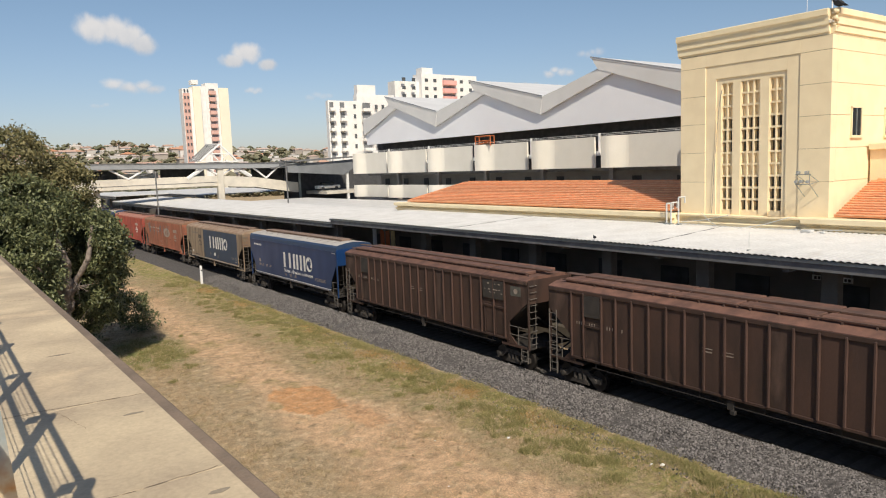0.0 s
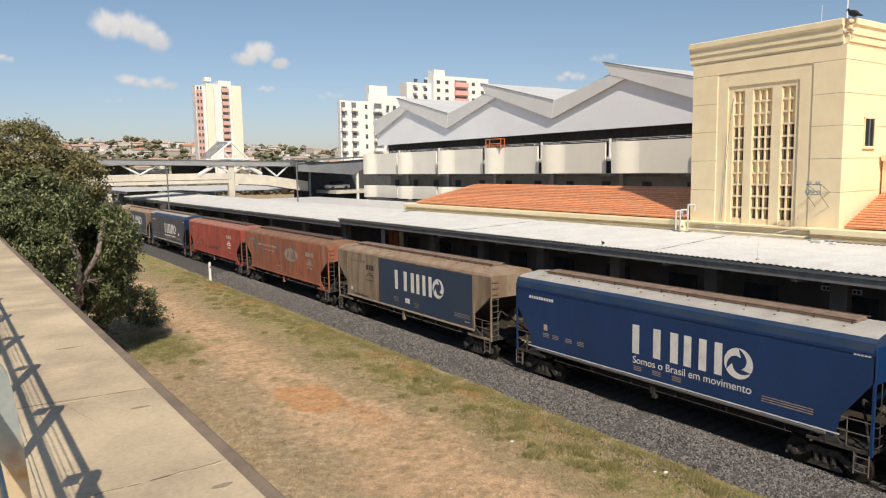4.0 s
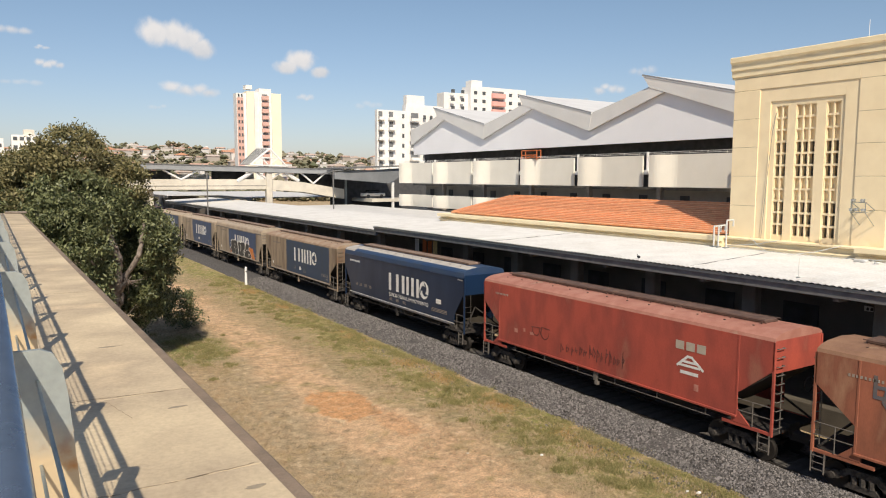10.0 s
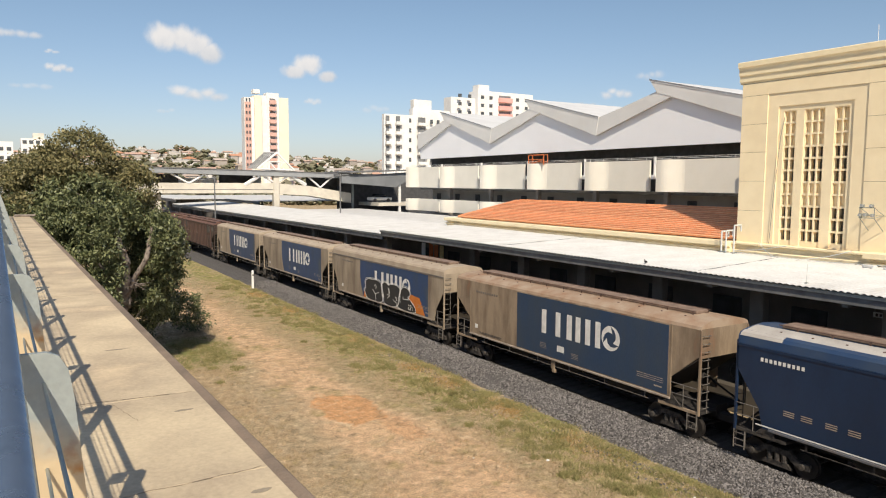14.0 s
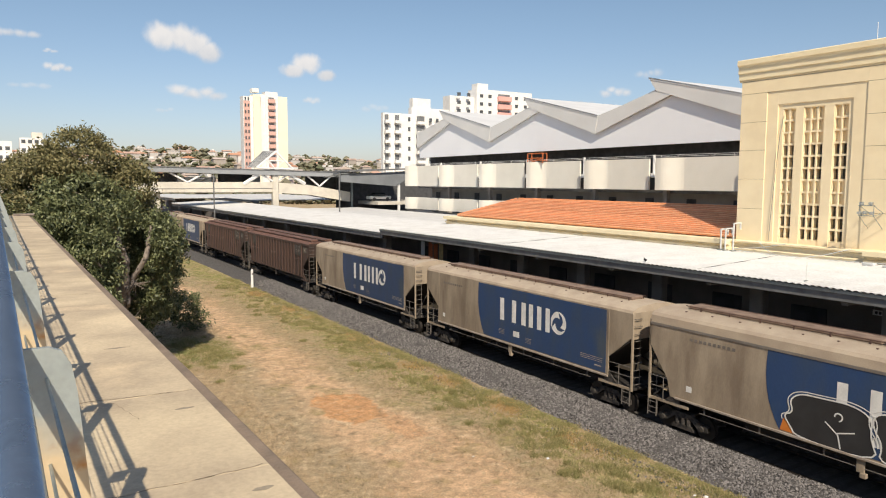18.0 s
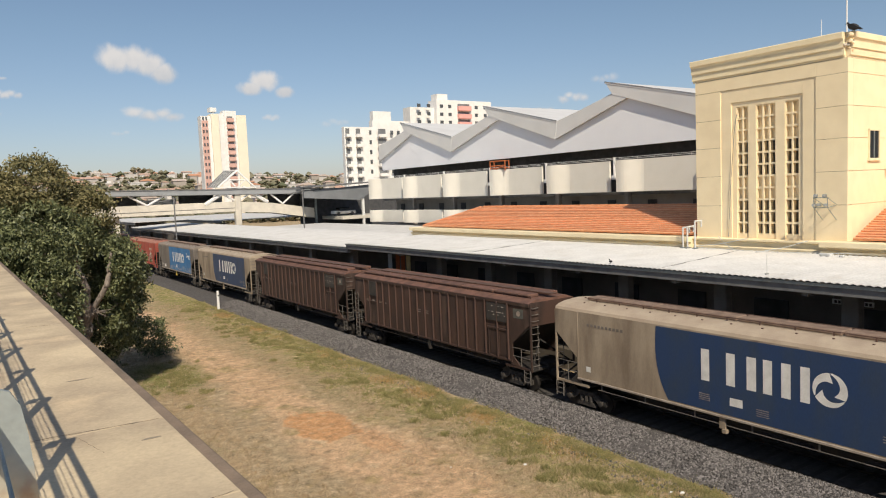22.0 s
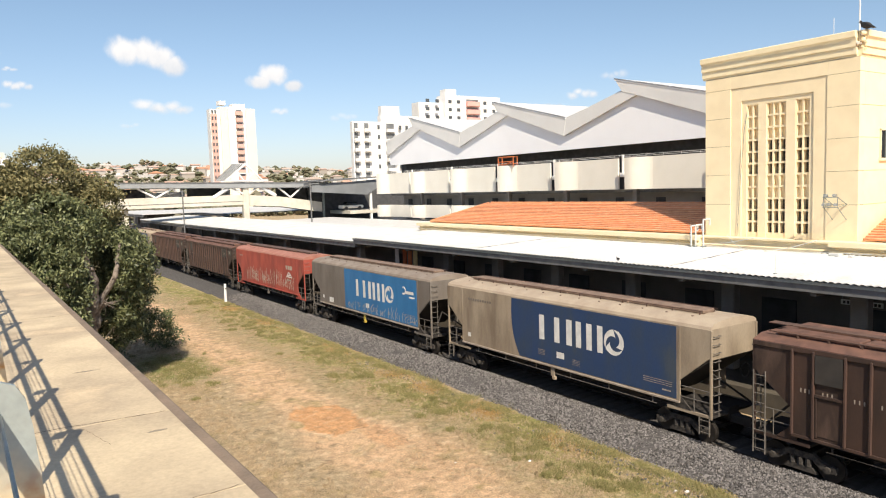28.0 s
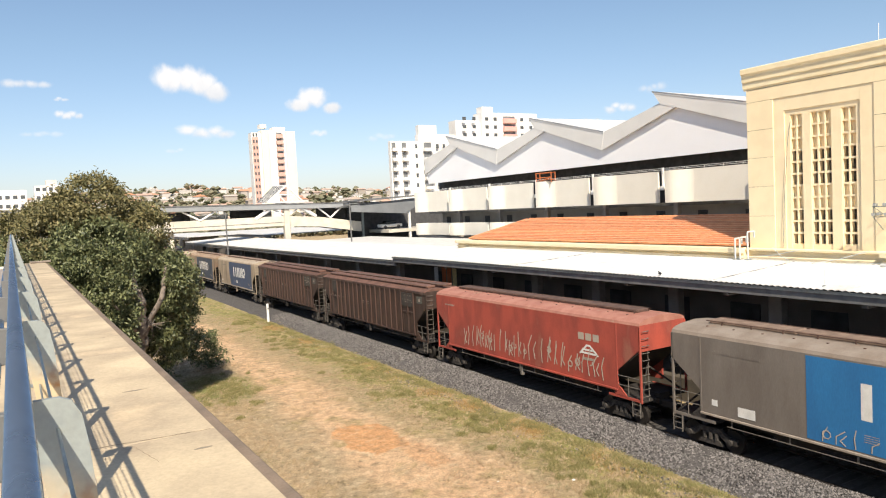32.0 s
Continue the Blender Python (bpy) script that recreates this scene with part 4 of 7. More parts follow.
    if kind in ("redtag", "sky"):
        rng = random.Random(3 if kind == "sky" else 4)
        y, paths = (5.2, []) if kind == "redtag" else (2.2, [])
        while y > (-6.2 if kind == "redtag" else -6.6):
            h = rng.uniform(0.75, 1.25) if kind == "redtag" else rng.uniform(0.35, 0.8)
            z0 = 1.75 + rng.uniform(-0.1, 0.1) if kind == "redtag" else 1.55
            dy = rng.uniform(0.18, 0.34)
            lean = rng.uniform(-0.12, 0.12)
            paths.append([(y, z0), (y + lean, z0 + h * 0.55), (y - dy * rng.random(), z0 + h)])
            if rng.random() < 0.6:
                paths.append([(y - dy, z0 + h * rng.uniform(0.5, 0.9)), (y - dy * 0.4, z0 + h * 0.3), (y - dy * 0.9, z0 + h * rng.uniform(0, 0.15))])
            if rng.random() < 0.25:
                paths.append(arc(y - dy / 2, z0 + h * 0.5, dy * 0.5, rng.uniform(0, 180), rng.uniform(250, 420), 8))
            y -= dy + rng.uniform(0.12, 0.3)
        strokes(paths, 0.055 if kind == "redtag" else 0.03, M["spray_pale"], w, "spray_scrawl", "pale spray paint scrawl", proud=0.018)
    if kind == "sky":
        bars(w, [(-5.5, -6.4, 3.32, 3.5), (-5.9, -6.5, 3.1, 3.2), (5.3, 4.6, 1.6, 1.95)], M["mark"])
        strokes([arc(-5.3, 3.5, 0.2, 60, 300)], 0.09, M["mark"], w, "emblem_crescent")
    if kind == "tagged":
        def blob(name, pts, material, proud, label=""):
            b2 = bmesh.new()
            prism(b2, pts, "x", SX - proud, SX - proud + 0.004)
            part(name, b2, material, w, label)
        blob("spray_fill", [(2.6, 1.5), (2.5, 1.9), (1.9, 2.25), (1.7, 1.5)], M["spray_orange"], 0.010, "orange spray fill")
        blob("spray_fill", [(-4.3, 1.5), (-4.0, 2.6), (-5.4, 2.5), (-5.9, 1.8), (-6.1, 1.5)], M["spray_orange"], 0.010, "orange spray fill")
        def rounded(pts):
            """Cut the corners twice, so that an outline turns in curves."""
            for _ in range(2):
                pts = [q for a, b in zip(pts, pts[1:] + pts[:1]) for q in ((a[0] * 0.75 + b[0] * 0.25, a[1] * 0.75 + b[1] * 0.25), (a[0] * 0.25 + b[0] * 0.75, a[1] * 0.25 + b[1] * 0.75))]
            return pts
        shapes = [[(2.05, 1.42), (2.25, 1.75), (2.5, 2.05), (2.15, 2.2), (2.3, 2.6), (1.95, 2.88), (1.3, 2.9), (0.3, 2.95), (-0.3, 2.7), (-0.25, 2.1), (-0.55, 1.42)],
                  [(-0.5, 1.42), (-0.62, 2.0), (-0.3, 2.45), (-0.35, 2.85), (-0.9, 2.98), (-1.25, 2.75), (-1.5, 2.9), (-2.4, 2.95), (-2.95, 2.75), (-2.75, 2.2), (-2.85, 1.9), (-2.35, 1.42)],
                  [(-2.4, 1.42), (-2.75, 2.0), (-3.05, 2.85), (-3.6, 2.98), (-4.2, 2.8), (-4.25, 2.45), (-3.85, 2.35), (-4.25, 2.2), (-4.75, 1.95), (-5.15, 1.42)]]
        for k, sh in enumerate(shapes):
            sh = rounded(sh)
            blob("spray_letter_shape", sh, M["spray_black"], 0.014 + 0.001 * k, "black spray shape with a white outline")
            strokes([sh + sh[:1]], 0.045, M["mark"], w, "spray_outline", proud=0.022)
            mid = (sum(p[0] for p in sh) / len(sh), sum(p[1] for p in sh) / len(sh))
            halo = [(mid[0] + (p[0] - mid[0]) * 1.10, mid[1] + (p[1] - mid[1]) * 1.13) for p in sh if p[1] > 1.9]
            strokes([halo], 0.03, M["mark"], w, "spray_outline", proud=0.024)
        for k, yy in enumerate((-3.95, -4.2)):
            strokes([[(yy, 1.85), (yy - 0.14, 1.88), (yy - 0.15, 1.75), (yy, 1.62), (yy - 0.17, 1.6)]], 0.03, M["mark"], w, "spray_figure", proud=0.022)
        strokes([[(-4.45, 1.8), (-4.5, 1.84), (-4.5, 1.58)]], 0.03, M["mark"], w, "spray_figure", proud=0.022)
        strokes([[(1.1, 2.2), (0.7, 1.9), (0.6, 1.5)], [(0.7, 1.95), (0.2, 2.1)], arc(0.7, 2.45, 0.12, 0, 250), [(-1.2, 2.6), (-1.4, 2.1), (-1.1, 1.9)], arc(-1.2, 2.35, 0.22, 90, 300), [(-2.0, 1.9), (-2.4, 1.75), (-2.5, 1.5)], arc(-2.3, 2.0, 0.12, 30, 240), [(-3.3, 2.3), (-3.3, 2.15), (-4.0, 2.2)]], 0.04, M["mark"], w, "spray_line", proud=0.022)
    if ribbed:
        for yy in (1.1, 0.3):
            part("marking_bar", boxes((SX - 0.012, SX - 0.008, yy - 0.42, yy - 0.02, 2.92, 2.95), (SX - 0.012, SX - 0.008, yy - 0.42, yy - 0.02, 2.80, 2.84)), M["mark_dim"], w)
        for yy in (7.05, 6.92, 6.79, 6.36, 6.22, 6.08, 5.42, 5.28, 5.14, 4.66):
            part("stencil_bar", boxes((SX - 0.012, SX - 0.008, yy - 0.04, yy, 2.83, 2.96)), M["mark_dim"], w)
        # framed hatch under each dark board
        for y0, y1 in ((5.72, 6.56), (-7.02, -6.36), (-6.24, -5.56)):
            part("side_hatch", boxes((SX - 0.02, SX - 0.002, y0 + 0.06, y1 - 0.06, 1.55, 2.74)), M[body], w, "recessed hatch plate")
            part("hatch_frame", boxes((SX - 0.055, SX - 0.002, y0, y0 + 0.05, 1.5, 2.8), (SX - 0.055, SX - 0.002, y1 - 0.05, y1, 1.5, 2.8), (SX - 0.075, SX - 0.002, y0 - 0.01, y1 + 0.01, 2.78, 2.86)), M[body], w)
        part("stencil_mark", boxes((SX - 0.012, SX - 0.008, -8.2, -7.5, 3.5, 3.95)), M["plate"], w, "faded green-grey stencil plate")
        part("stencil_ring", prism(bmesh.new(), arc(-7.85, 3.72, 0.13, 0, 330, 11), "x", SX - 0.016, SX - 0.011), M["mark_dim"], w)
        rng = random.Random(14)
        for k in range(16):
            yy, zz = rng.uniform(-6.9, -5.6), rng.choice((3.48, 3.62, 3.9))
            part("chalk_mark", boxes((SX - 0.092, SX - 0.086, yy - 0.07, yy, zz, zz + 0.035)), M["spray_pale"], w)
    return w


def sorted_slope(s, e):
    """The outline of the sloping sheet below a wagon's end."""
    q = [(s * e, 3.32), (s * e, 3.2), (s * (e - 2.6), 1.3), (s * (e - 2.75), 1.42)]
    return q if s > 0 else q[::-1]


WAGONS, BASES = [], {}
LENGTHS = {"brown": 17.3, "blue": 15.6, "bluecap": 15.6}
for yc, kind in zip(CENTRES, KINDS):
    if kind not in BASES:
        BASES[kind] = build_wagon(kind, LENGTHS.get(kind, 16.4))
        WAGONS.append((BASES[kind], yc))
    else:
        WAGONS.append((copy_thing(BASES[kind], pose(TX, yc, RZ)), yc))
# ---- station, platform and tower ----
# canopy shade is put into these ceiling, wall and platform colours
M["under_roof"] = mat("shade_dark_ceiling_boards", (0.23, 0.215, 0.20), (0.18, 0.168, 0.155), 0.8, scale=1.5, fine=20)
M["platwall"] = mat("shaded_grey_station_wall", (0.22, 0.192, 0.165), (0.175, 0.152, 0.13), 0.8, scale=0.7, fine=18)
M["platform"] = mat("shade_dark_platform_concrete", (0.10, 0.085, 0.065), (0.075, 0.063, 0.05), 0.9, scale=1.2, fine=20)
M["platcol"] = mat("grey_platform_column", (0.30, 0.27, 0.24), (0.24, 0.215, 0.19), 0.8, scale=1.2, fine=25)
# rails and sleepers are darkened for the shade under the train
M["rail"] = mat("worn_rail_steel", (0.04, 0.033, 0.028), (0.028, 0.022, 0.018), 0.7, 0.2, scale=3, fine=40)
M["sleeper"] = mat("grey_concrete_sleeper", (0.075, 0.068, 0.062), (0.05, 0.046, 0.042), 0.9, scale=3, fine=40)
M["orange"] = mat("orange_banner", (0.55, 0.16, 0.05), (0.48, 0.13, 0.045), 0.8, scale=2)
M["greylens"] = mat("pale_lamp_glass", (0.45, 0.45, 0.43), rough=0.3, bump=0)
M["bird"] = mat("black_feathers", (0.012, 0.012, 0.014), (0.02, 0.02, 0.022), 0.7, scale=12)
# dark colour stands for the shade inside the grille's open cells
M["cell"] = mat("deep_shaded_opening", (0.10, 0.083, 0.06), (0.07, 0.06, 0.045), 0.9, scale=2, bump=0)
M["pipe"] = mat("white_plastic_pipe", (0.62, 0.62, 0.60), (0.52, 0.52, 0.50), 0.5, scale=4)


def build_track():
    for x in (-0.87, 0.87):
        bm = bmesh.new()
        prism(bm, [(TX + x - 0.07, 0.14), (TX + x + 0.07, 0.14), (TX + x + 0.07, 0.165), (TX + x + 0.012, 0.19), (TX + x + 0.012, 0.265), (TX + x + 0.036, 0.275), (TX + x + 0.036, RZ), (TX + x - 0.036, RZ), (TX + x - 0.036, 0.275), (TX + x - 0.012, 0.265), (TX + x - 0.012, 0.19), (TX + x - 0.07, 0.165)], "y", -120, 420)
        solo("rail", bm, M["rail"], "worn steel running rail on the ballast", "rail", "structure")
    me = mesh_of("sleeper", boxes((-0.8, 1.4, -0.12, 0.12, 0.05, 0.24)), M["sleeper"], 0.02)
    for k in range(150):
        ob = new("sleeper", me)
        ob.parent = track_bed
        ob.matrix_basis = Matrix.Translation((TX, 4 + 0.6 * k, 0))


build_track()


def build_platform():
    solo("platform", boxes((26.6, 33, -60, 300, -0.1, 1.15)), M["platform"], "raised concrete station platform darkened for deep shade", "platform", "structure", bevel=0.03)
    for y0, y1, xe, ze, xb, zb in ((-40, 50.2, 25.0, 6.15, 32.4, 6.30), (50.6, 134, 25.35, 5.80, 33.6, 6.2)):
        roof = thing("platform_canopy", "long white sheet metal platform canopy with a dark grey fascia", "canopy", "platform canopies")
        bm = bmesh.new()
        ys = list(np.arange(y0, y1, 0.065))
        rows = []
        for k, y in enumerate(ys):
            up = (0.0, 0.034, 0.052, 0.034)[k % 4] + 0.012 * noise.noise(Vector((0, y * 0.4, 3)))
            rows.append([bm.verts.new((xe - 0.02 * noise.noise(Vector((5, y, 0))), y, ze + up)), bm.verts.new((xb, y, zb + up)), bm.verts.new((xe, y, ze + up - 0.03))])
        for a, b in zip(rows, rows[1:]):
            bm.faces.new((a[0], a[1], b[1], b[0]))
            bm.faces.new((a[0], b[0], b[2], a[2]))
        part("sheeting", bm, M["white_roof"], roof, "white corrugated sheets", smooth=True)
        for y in (19.9, 34.0):
            if y0 < y < y1:
                part("roof_joint", rod([(xe + 0.1, y, ze + 0.045), (xb, y + 0.9, zb + 0.045)], 0.014), M["fascia"], roof)
        part("fascia", boxes((xe + 0.14, xe + 0.32, y0, y1, ze - 0.46, ze - 0.04)), M["fascia"], roof, "dark grey fascia beam", bevel=0.01)
        part("gutter", boxes((xe + 0.06, xe + 0.14, y0, y1, ze - 0.16, ze - 0.05)), M["galv"], roof, "grey metal gutter")
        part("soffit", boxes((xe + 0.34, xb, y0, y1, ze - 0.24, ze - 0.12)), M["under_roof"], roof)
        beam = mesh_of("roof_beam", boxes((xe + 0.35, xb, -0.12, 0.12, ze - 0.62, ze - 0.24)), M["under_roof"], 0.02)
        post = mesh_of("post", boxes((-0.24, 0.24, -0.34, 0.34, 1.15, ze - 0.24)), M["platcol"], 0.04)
        for y in np.arange(y0 + 2.0, y1, 5.75 if y0 < 0 else 8.2):
            part("roof_beam", beam, None, roof, at=(0, float(y), 0))
            part("post", post, None, roof, at=(28.9 if y0 < 0 else 27.0, float(y), 0))
    # dark grey holds the shade, and runs on under the far canopy
    wall = solo("wall_station", boxes((33.05, 33.4, -40, 182, 1.1, 6.0)), M["platwall"], "station wall behind the platform, darkened for its shade", "wall", "structure")
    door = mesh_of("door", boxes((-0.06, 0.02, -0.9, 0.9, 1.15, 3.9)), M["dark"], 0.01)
    for k, y in enumerate(np.arange(-8, 60, 4.6)):
        ob = new("station_door", door)
        ob.parent = wall
        ob.matrix_basis = Matrix.Translation((33.03, float(y), 0))
    # sign boards hanging in the shade
    for y in (15.3, 14.2):
        sg = thing("hanging_sign", "small white sign board hanging under the canopy", "sign", "platform signs", at=(31.0, y, 4.35))
        part("board", boxes((-0.02, 0.02, -0.3, 0.3, 0, 0.22)), M["white"], sg)
        for k in range(3):
            part("lettering_bar", boxes((-0.028, -0.022, -0.22 + 0.16 * k, -0.12 + 0.16 * k, 0.05, 0.17)), M["dark"], sg)
        part("hanger", boxes((-0.01, 0.01, -0.26, -0.24, 0.22, 1.6), (-0.01, 0.01, 0.24, 0.26, 0.22, 1.6)), M["galv"], sg)
    # bright banners by the gap between the two canopies
    for k, (y, m) in enumerate(((46.6, "yellow"), (47.4, "orange"), (48.2, "orange"), (49.4, "white"))):
        bn = thing("banner", "tall upright fabric banner on the platform", "banner", "platform banners", at=(28.6, y, 1.15))
        part("cloth", boxes((-0.02, 0.02, -0.28, 0.28, 0.9, 3.9)), M[m], bn)
        part("pole", boxes((0.02, 0.06, -0.02, 0.02, 0, 4.0)), M["galv"], bn)
        part("foot", boxes((-0.2, 0.25, -0.2, 0.2, 0, 0.06)), M["fascia"], bn)


build_platform()


def tile_roof(parent, x0, x1, z0, z1, y0, y1, hip):
    """Courses of clay tiles from the eave up to the ridge; the far end is hipped when hip is over 0."""
    n = 15
    for k in range(n):
        f0, f1 = k / n, (k + 1) / n
        xa, xb = x0 + (x1 - x0) * f0, x0 + (x1 - x0) * f1
        za, zb = z0 + (z1 - z0) * f0, z0 + (z1 - z0) * f1
        ya, yb = y1 - hip * f0, y1 - hip * f1
        bm = bmesh.new()
        prism(bm, [(xa - 0.05, za - 0.02), (xa - 0.05, za + 0.09), (xb, zb + 0.03), (xb, zb - 0.03)], "y", y0, ya)
        part("tile_course", bm, M["tile"], parent)
        # thin pale strip paints a highlight along the course
        bm = bmesh.new()
        prism(bm, [(xa - 0.062, za + 0.05), (xa - 0.062, za + 0.096), (xa + 0.03, za + 0.104), (xa + 0.03, za + 0.06)], "y", y0, ya)
        part("tile_nose", bm, M["tile_nose"], parent, "lower tile edge with a painted highlight")
        if hip:
            bm = bmesh.new()
            v = [bm.verts.new(p) for p in ((xa, ya, za + 0.05), (x1 * 2 - xa, ya, za + 0.05), (x1 * 2 - xb, yb, zb), (xb, yb, zb))]
            bm.faces.new(v)
            part("hip_course", bm, M["tile"], parent)
    bm = bmesh.new()
    for k in range(int((y1 - hip - y0) / 0.42)):
        tube(bm, (x1, y0 + 0.42 * k, z1 + 0.01), (x1, y0 + 0.42 * k + 0.44, z1 + 0.01), 0.10, 8, 0.12)
    part("ridge_tiles", bm, M["tile"], parent)
    if hip:
        bm = bmesh.new()
        a, b = Vector((x0, y1, z0 + 0.04)), Vector((x1, y1 - hip, z1))
        for k in range(14):
            tube(bm, a.lerp(b, k / 14), a.lerp(b, (k + 1.08) / 14), 0.09, 8, 0.11)
        part("hip_tiles", bm, M["tile"], parent)
    bm = bmesh.new()
    back = [(x1, y0, z1), (x1, y1 - hip, z1), (x1 * 2 - x0, y1, z0), (x1 * 2 - x0, y0, z0)]
    bm.faces.new([bm.verts.new(p) for p in back])
    part("back_slope", bm, M["tile"], parent)


def build_station():
    for y0, y1, hip in ((23.9, 51.2, 3.6), (-30, 15.85, 0)):
        st = thing("station_wing", "cream rendered station wing with an orange clay tile roof", "building", "station wings")
        part("wall", boxes((33.4, 40, y0, y1 + 0.5, 0, 6.9)), M["cream"], st)
        bm = bmesh.new()
        prism(bm, [(33.4, 6.12), (32.55, 6.12), (32.55, 6.34), (32.4, 6.36), (32.4, 6.46), (32.6, 6.48), (32.6, 6.6), (32.3, 6.64), (32.25, 6.66), (32.25, 6.88), (32.3, 6.9), (33.4, 6.9)], "y", y0, y1 + 1.0)
        part("cornice", bm, M["cream_pale"], st, "cream moulded cornice")
        tile_roof(st, 32.95, 36.5, 6.98, 8.42, y0, y1 - 0.2, hip)
    ax = thing("station_annex", "cream rooftop block beside the tower", "building")
    part("wall", boxes((36.7, 44, 2, 15.85, 6.9, 9.9)), M["cream"], ax)
    part("coping", boxes((36.5, 44.2, 1.8, 15.85, 9.9, 10.2)), M["cream_pale"], ax, bevel=0.02)
    for y in (13.2, 9.5, 5.8):
        win = part("window", boxes((36.62, 36.7, y - 0.9, y + 0.9, 8.0, 9.1)), M["glass"], ax, "dark window")
        part("window_frame", boxes((36.6, 36.66, y - 0.03, y + 0.03, 8.0, 9.1), (36.58, 36.72, y - 1.0, y + 1.0, 7.9, 8.0)), M["cream_pale"], win)


build_station()


def build_tower():
    tw = thing("station_tower", "square cream station tower with a tall pierced grille", "tower")
    X, Y0, Y1 = 33.0, 15.95, 23.8
    cuts = [6.85, 8.53, 10.05, 11.53, 12.96, 14.41, 15.05]
    part("core", boxes((X + 0.5, 42, Y0 + 0.06, Y1 - 0.03, 0, 15.1)), M["cream"], tw)
    part("base_wall", boxes((X, X + 0.5, Y0, Y1, 6.0, 6.85)), M["cream"], tw)
    g = 0.009
    for a, b in zip(cuts, cuts[1:]):
        rows = [(22.32, Y1), (Y0, 17.39)]
        for y0, y1 in rows:
            part("render_block", boxes((X, X + 0.48, y0, y1, a + g, b - g)), M["cream"], tw, bevel=0.006)
        if a > 14.3:
            part("render_block", boxes((X, X + 0.48, 17.39, 22.32, a + g, b - g)), M["cream"], tw, bevel=0.006)
        # the face towards the sun
        part("render_block", boxes((X + 0.48, 42, Y0, Y0 + 0.06, a + g, b - g)), M["cream"], tw, bevel=0.006)
        for y0, y1 in ((Y0 + 0.012, Y1 - 0.012),) if a > 13 else ((Y0 + 0.012, 17.38), (22.33, Y1 - 0.012)):
            part("joint", boxes((X + 0.01, X + 0.47, y0, y1, b - 0.011, b + 0.011)), M["joint"], tw)
    for y0, y1, z0 in ((21.74, 22.32, 6.85), (17.39, 18.02, 6.85), (18.022, 21.738, 13.76)):
        part("panel_surround", boxes((X + 0.045, X + 0.49, y0, y1, z0, 14.41)), M["cream"], tw)
    # pilasters between the grille's columns
    cols = [(20.84, 21.47, 2), (19.40, 20.41, 3), (18.24, 18.92, 2)]
    edges = [(21.47, 21.74), (20.41, 20.84), (18.92, 19.40), (18.02, 18.24)]
    for a, b in edges:
        part("pilaster", boxes((X + 0.11, X + 0.49, a, b, 6.85, 13.518)), M["cream"], tw)
    part("lintel", boxes((X + 0.11, X + 0.49, 18.022, 21.738, 13.52, 13.757)), M["cream"], tw)
    rows, z0, z1 = 11, 7.08, 13.52
    dz = (z1 - z0) / rows
    for a, b, n in cols:
        dy = (b - a) / n
        gr = part("grille_column", boxes((X + 0.16, X + 0.49, a, b, 6.85, z0)), M["cream"], tw)
        for i in range(n + 1):
            part("upright_bar", boxes((X + 0.15, X + 0.488, a + i * dy - 0.035, a + i * dy + 0.035, z0, z1)), M["cream"], gr)
        for j in range(rows + 1):
            part("cross_bar", boxes((X + 0.165, X + 0.486, a, b, z0 + j * dz - 0.05, z0 + j * dz + 0.05)), M["cream"], gr)
        for i in range(n):
            for j in range(rows):
                shut = j >= 8 or j in (3, 4)
                # open cells get a back with the hole's shade in its colour
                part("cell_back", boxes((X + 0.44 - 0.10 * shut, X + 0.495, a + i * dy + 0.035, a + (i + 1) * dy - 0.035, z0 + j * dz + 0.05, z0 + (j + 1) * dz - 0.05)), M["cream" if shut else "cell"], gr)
    # cornice, broken at its corner
    prof = [(0.012, 15.06), (0.012, 15.16), (-0.065, 15.16), (-0.065, 15.48), (-0.13, 15.48), (-0.13, 15.76), (-0.15, 15.82), (-0.20, 15.88), (-0.24, 15.89), (-0.24, 16.13), (-0.21, 16.16), (0.4, 16.16), (0.4, 15.06)]
    bm = bmesh.new()
    prism(bm, [(X + x, z) for x, z in prof], "y", Y0 + 0.15, Y1 + 0.16)
    part("cornice", bm, M["cream_pale"], tw, "stepped cream cornice")
    bm = bmesh.new()
    prism(bm, [(Y0 + x, z) for x, z in prof], "x", X + 0.1, 42.4)
    part("cornice", bm, M["cream_pale"], tw, "stepped cream cornice")
    rng = random.Random(3)
    for k in range(22):
        c = Vector((X + rng.uniform(-0.16, 0.3), Y0 + rng.uniform(-0.16, 0.3), rng.uniform(15.3, 16.12)))
        bm = bmesh.new()
        bmesh.ops.create_icosphere(bm, subdivisions=1, radius=rng.uniform(0.05, 0.13))
        for v in bm.verts:
            v.co = v.co * rng.uniform(0.7, 1.2) + c
        part("broken_corner", bm, M["cream" if k % 3 else "concrete"], tw, "crumbled cornice corner")
    part("top_slab", boxes((X + 0.3, 42, Y0 + 0.3, Y1, 15.9, 16.12)), M["concrete"], tw)
    bm = bmesh.new()
    prism(bm, [(X - 0.05, 6.1), (X - 0.25, 6.2), (X - 0.25, 6.42), (X - 0.12, 6.5), (X - 0.12, 6.7), (X - 0.3, 6.76), (X - 0.3, 6.84), (X, 6.88), (X, 6.1)], "y", Y0 - 0.3, Y1 + 0.1)
    part("base_moulding", bm, M["cream_pale"], tw, "cream base moulding")
    for x, z in ((34.9, 10.6), (38.3, 10.6)):
        win = part("window", boxes((x, x + 0.9, Y0 - 0.03, Y0 + 0.02, z, z + 1.26)), M["glass"], tw, "narrow dark window")
        part("window_frame", boxes((x + 0.42, x + 0.48, Y0 - 0.06, Y0 - 0.03, z, z + 1.26)), M["galv"], win)
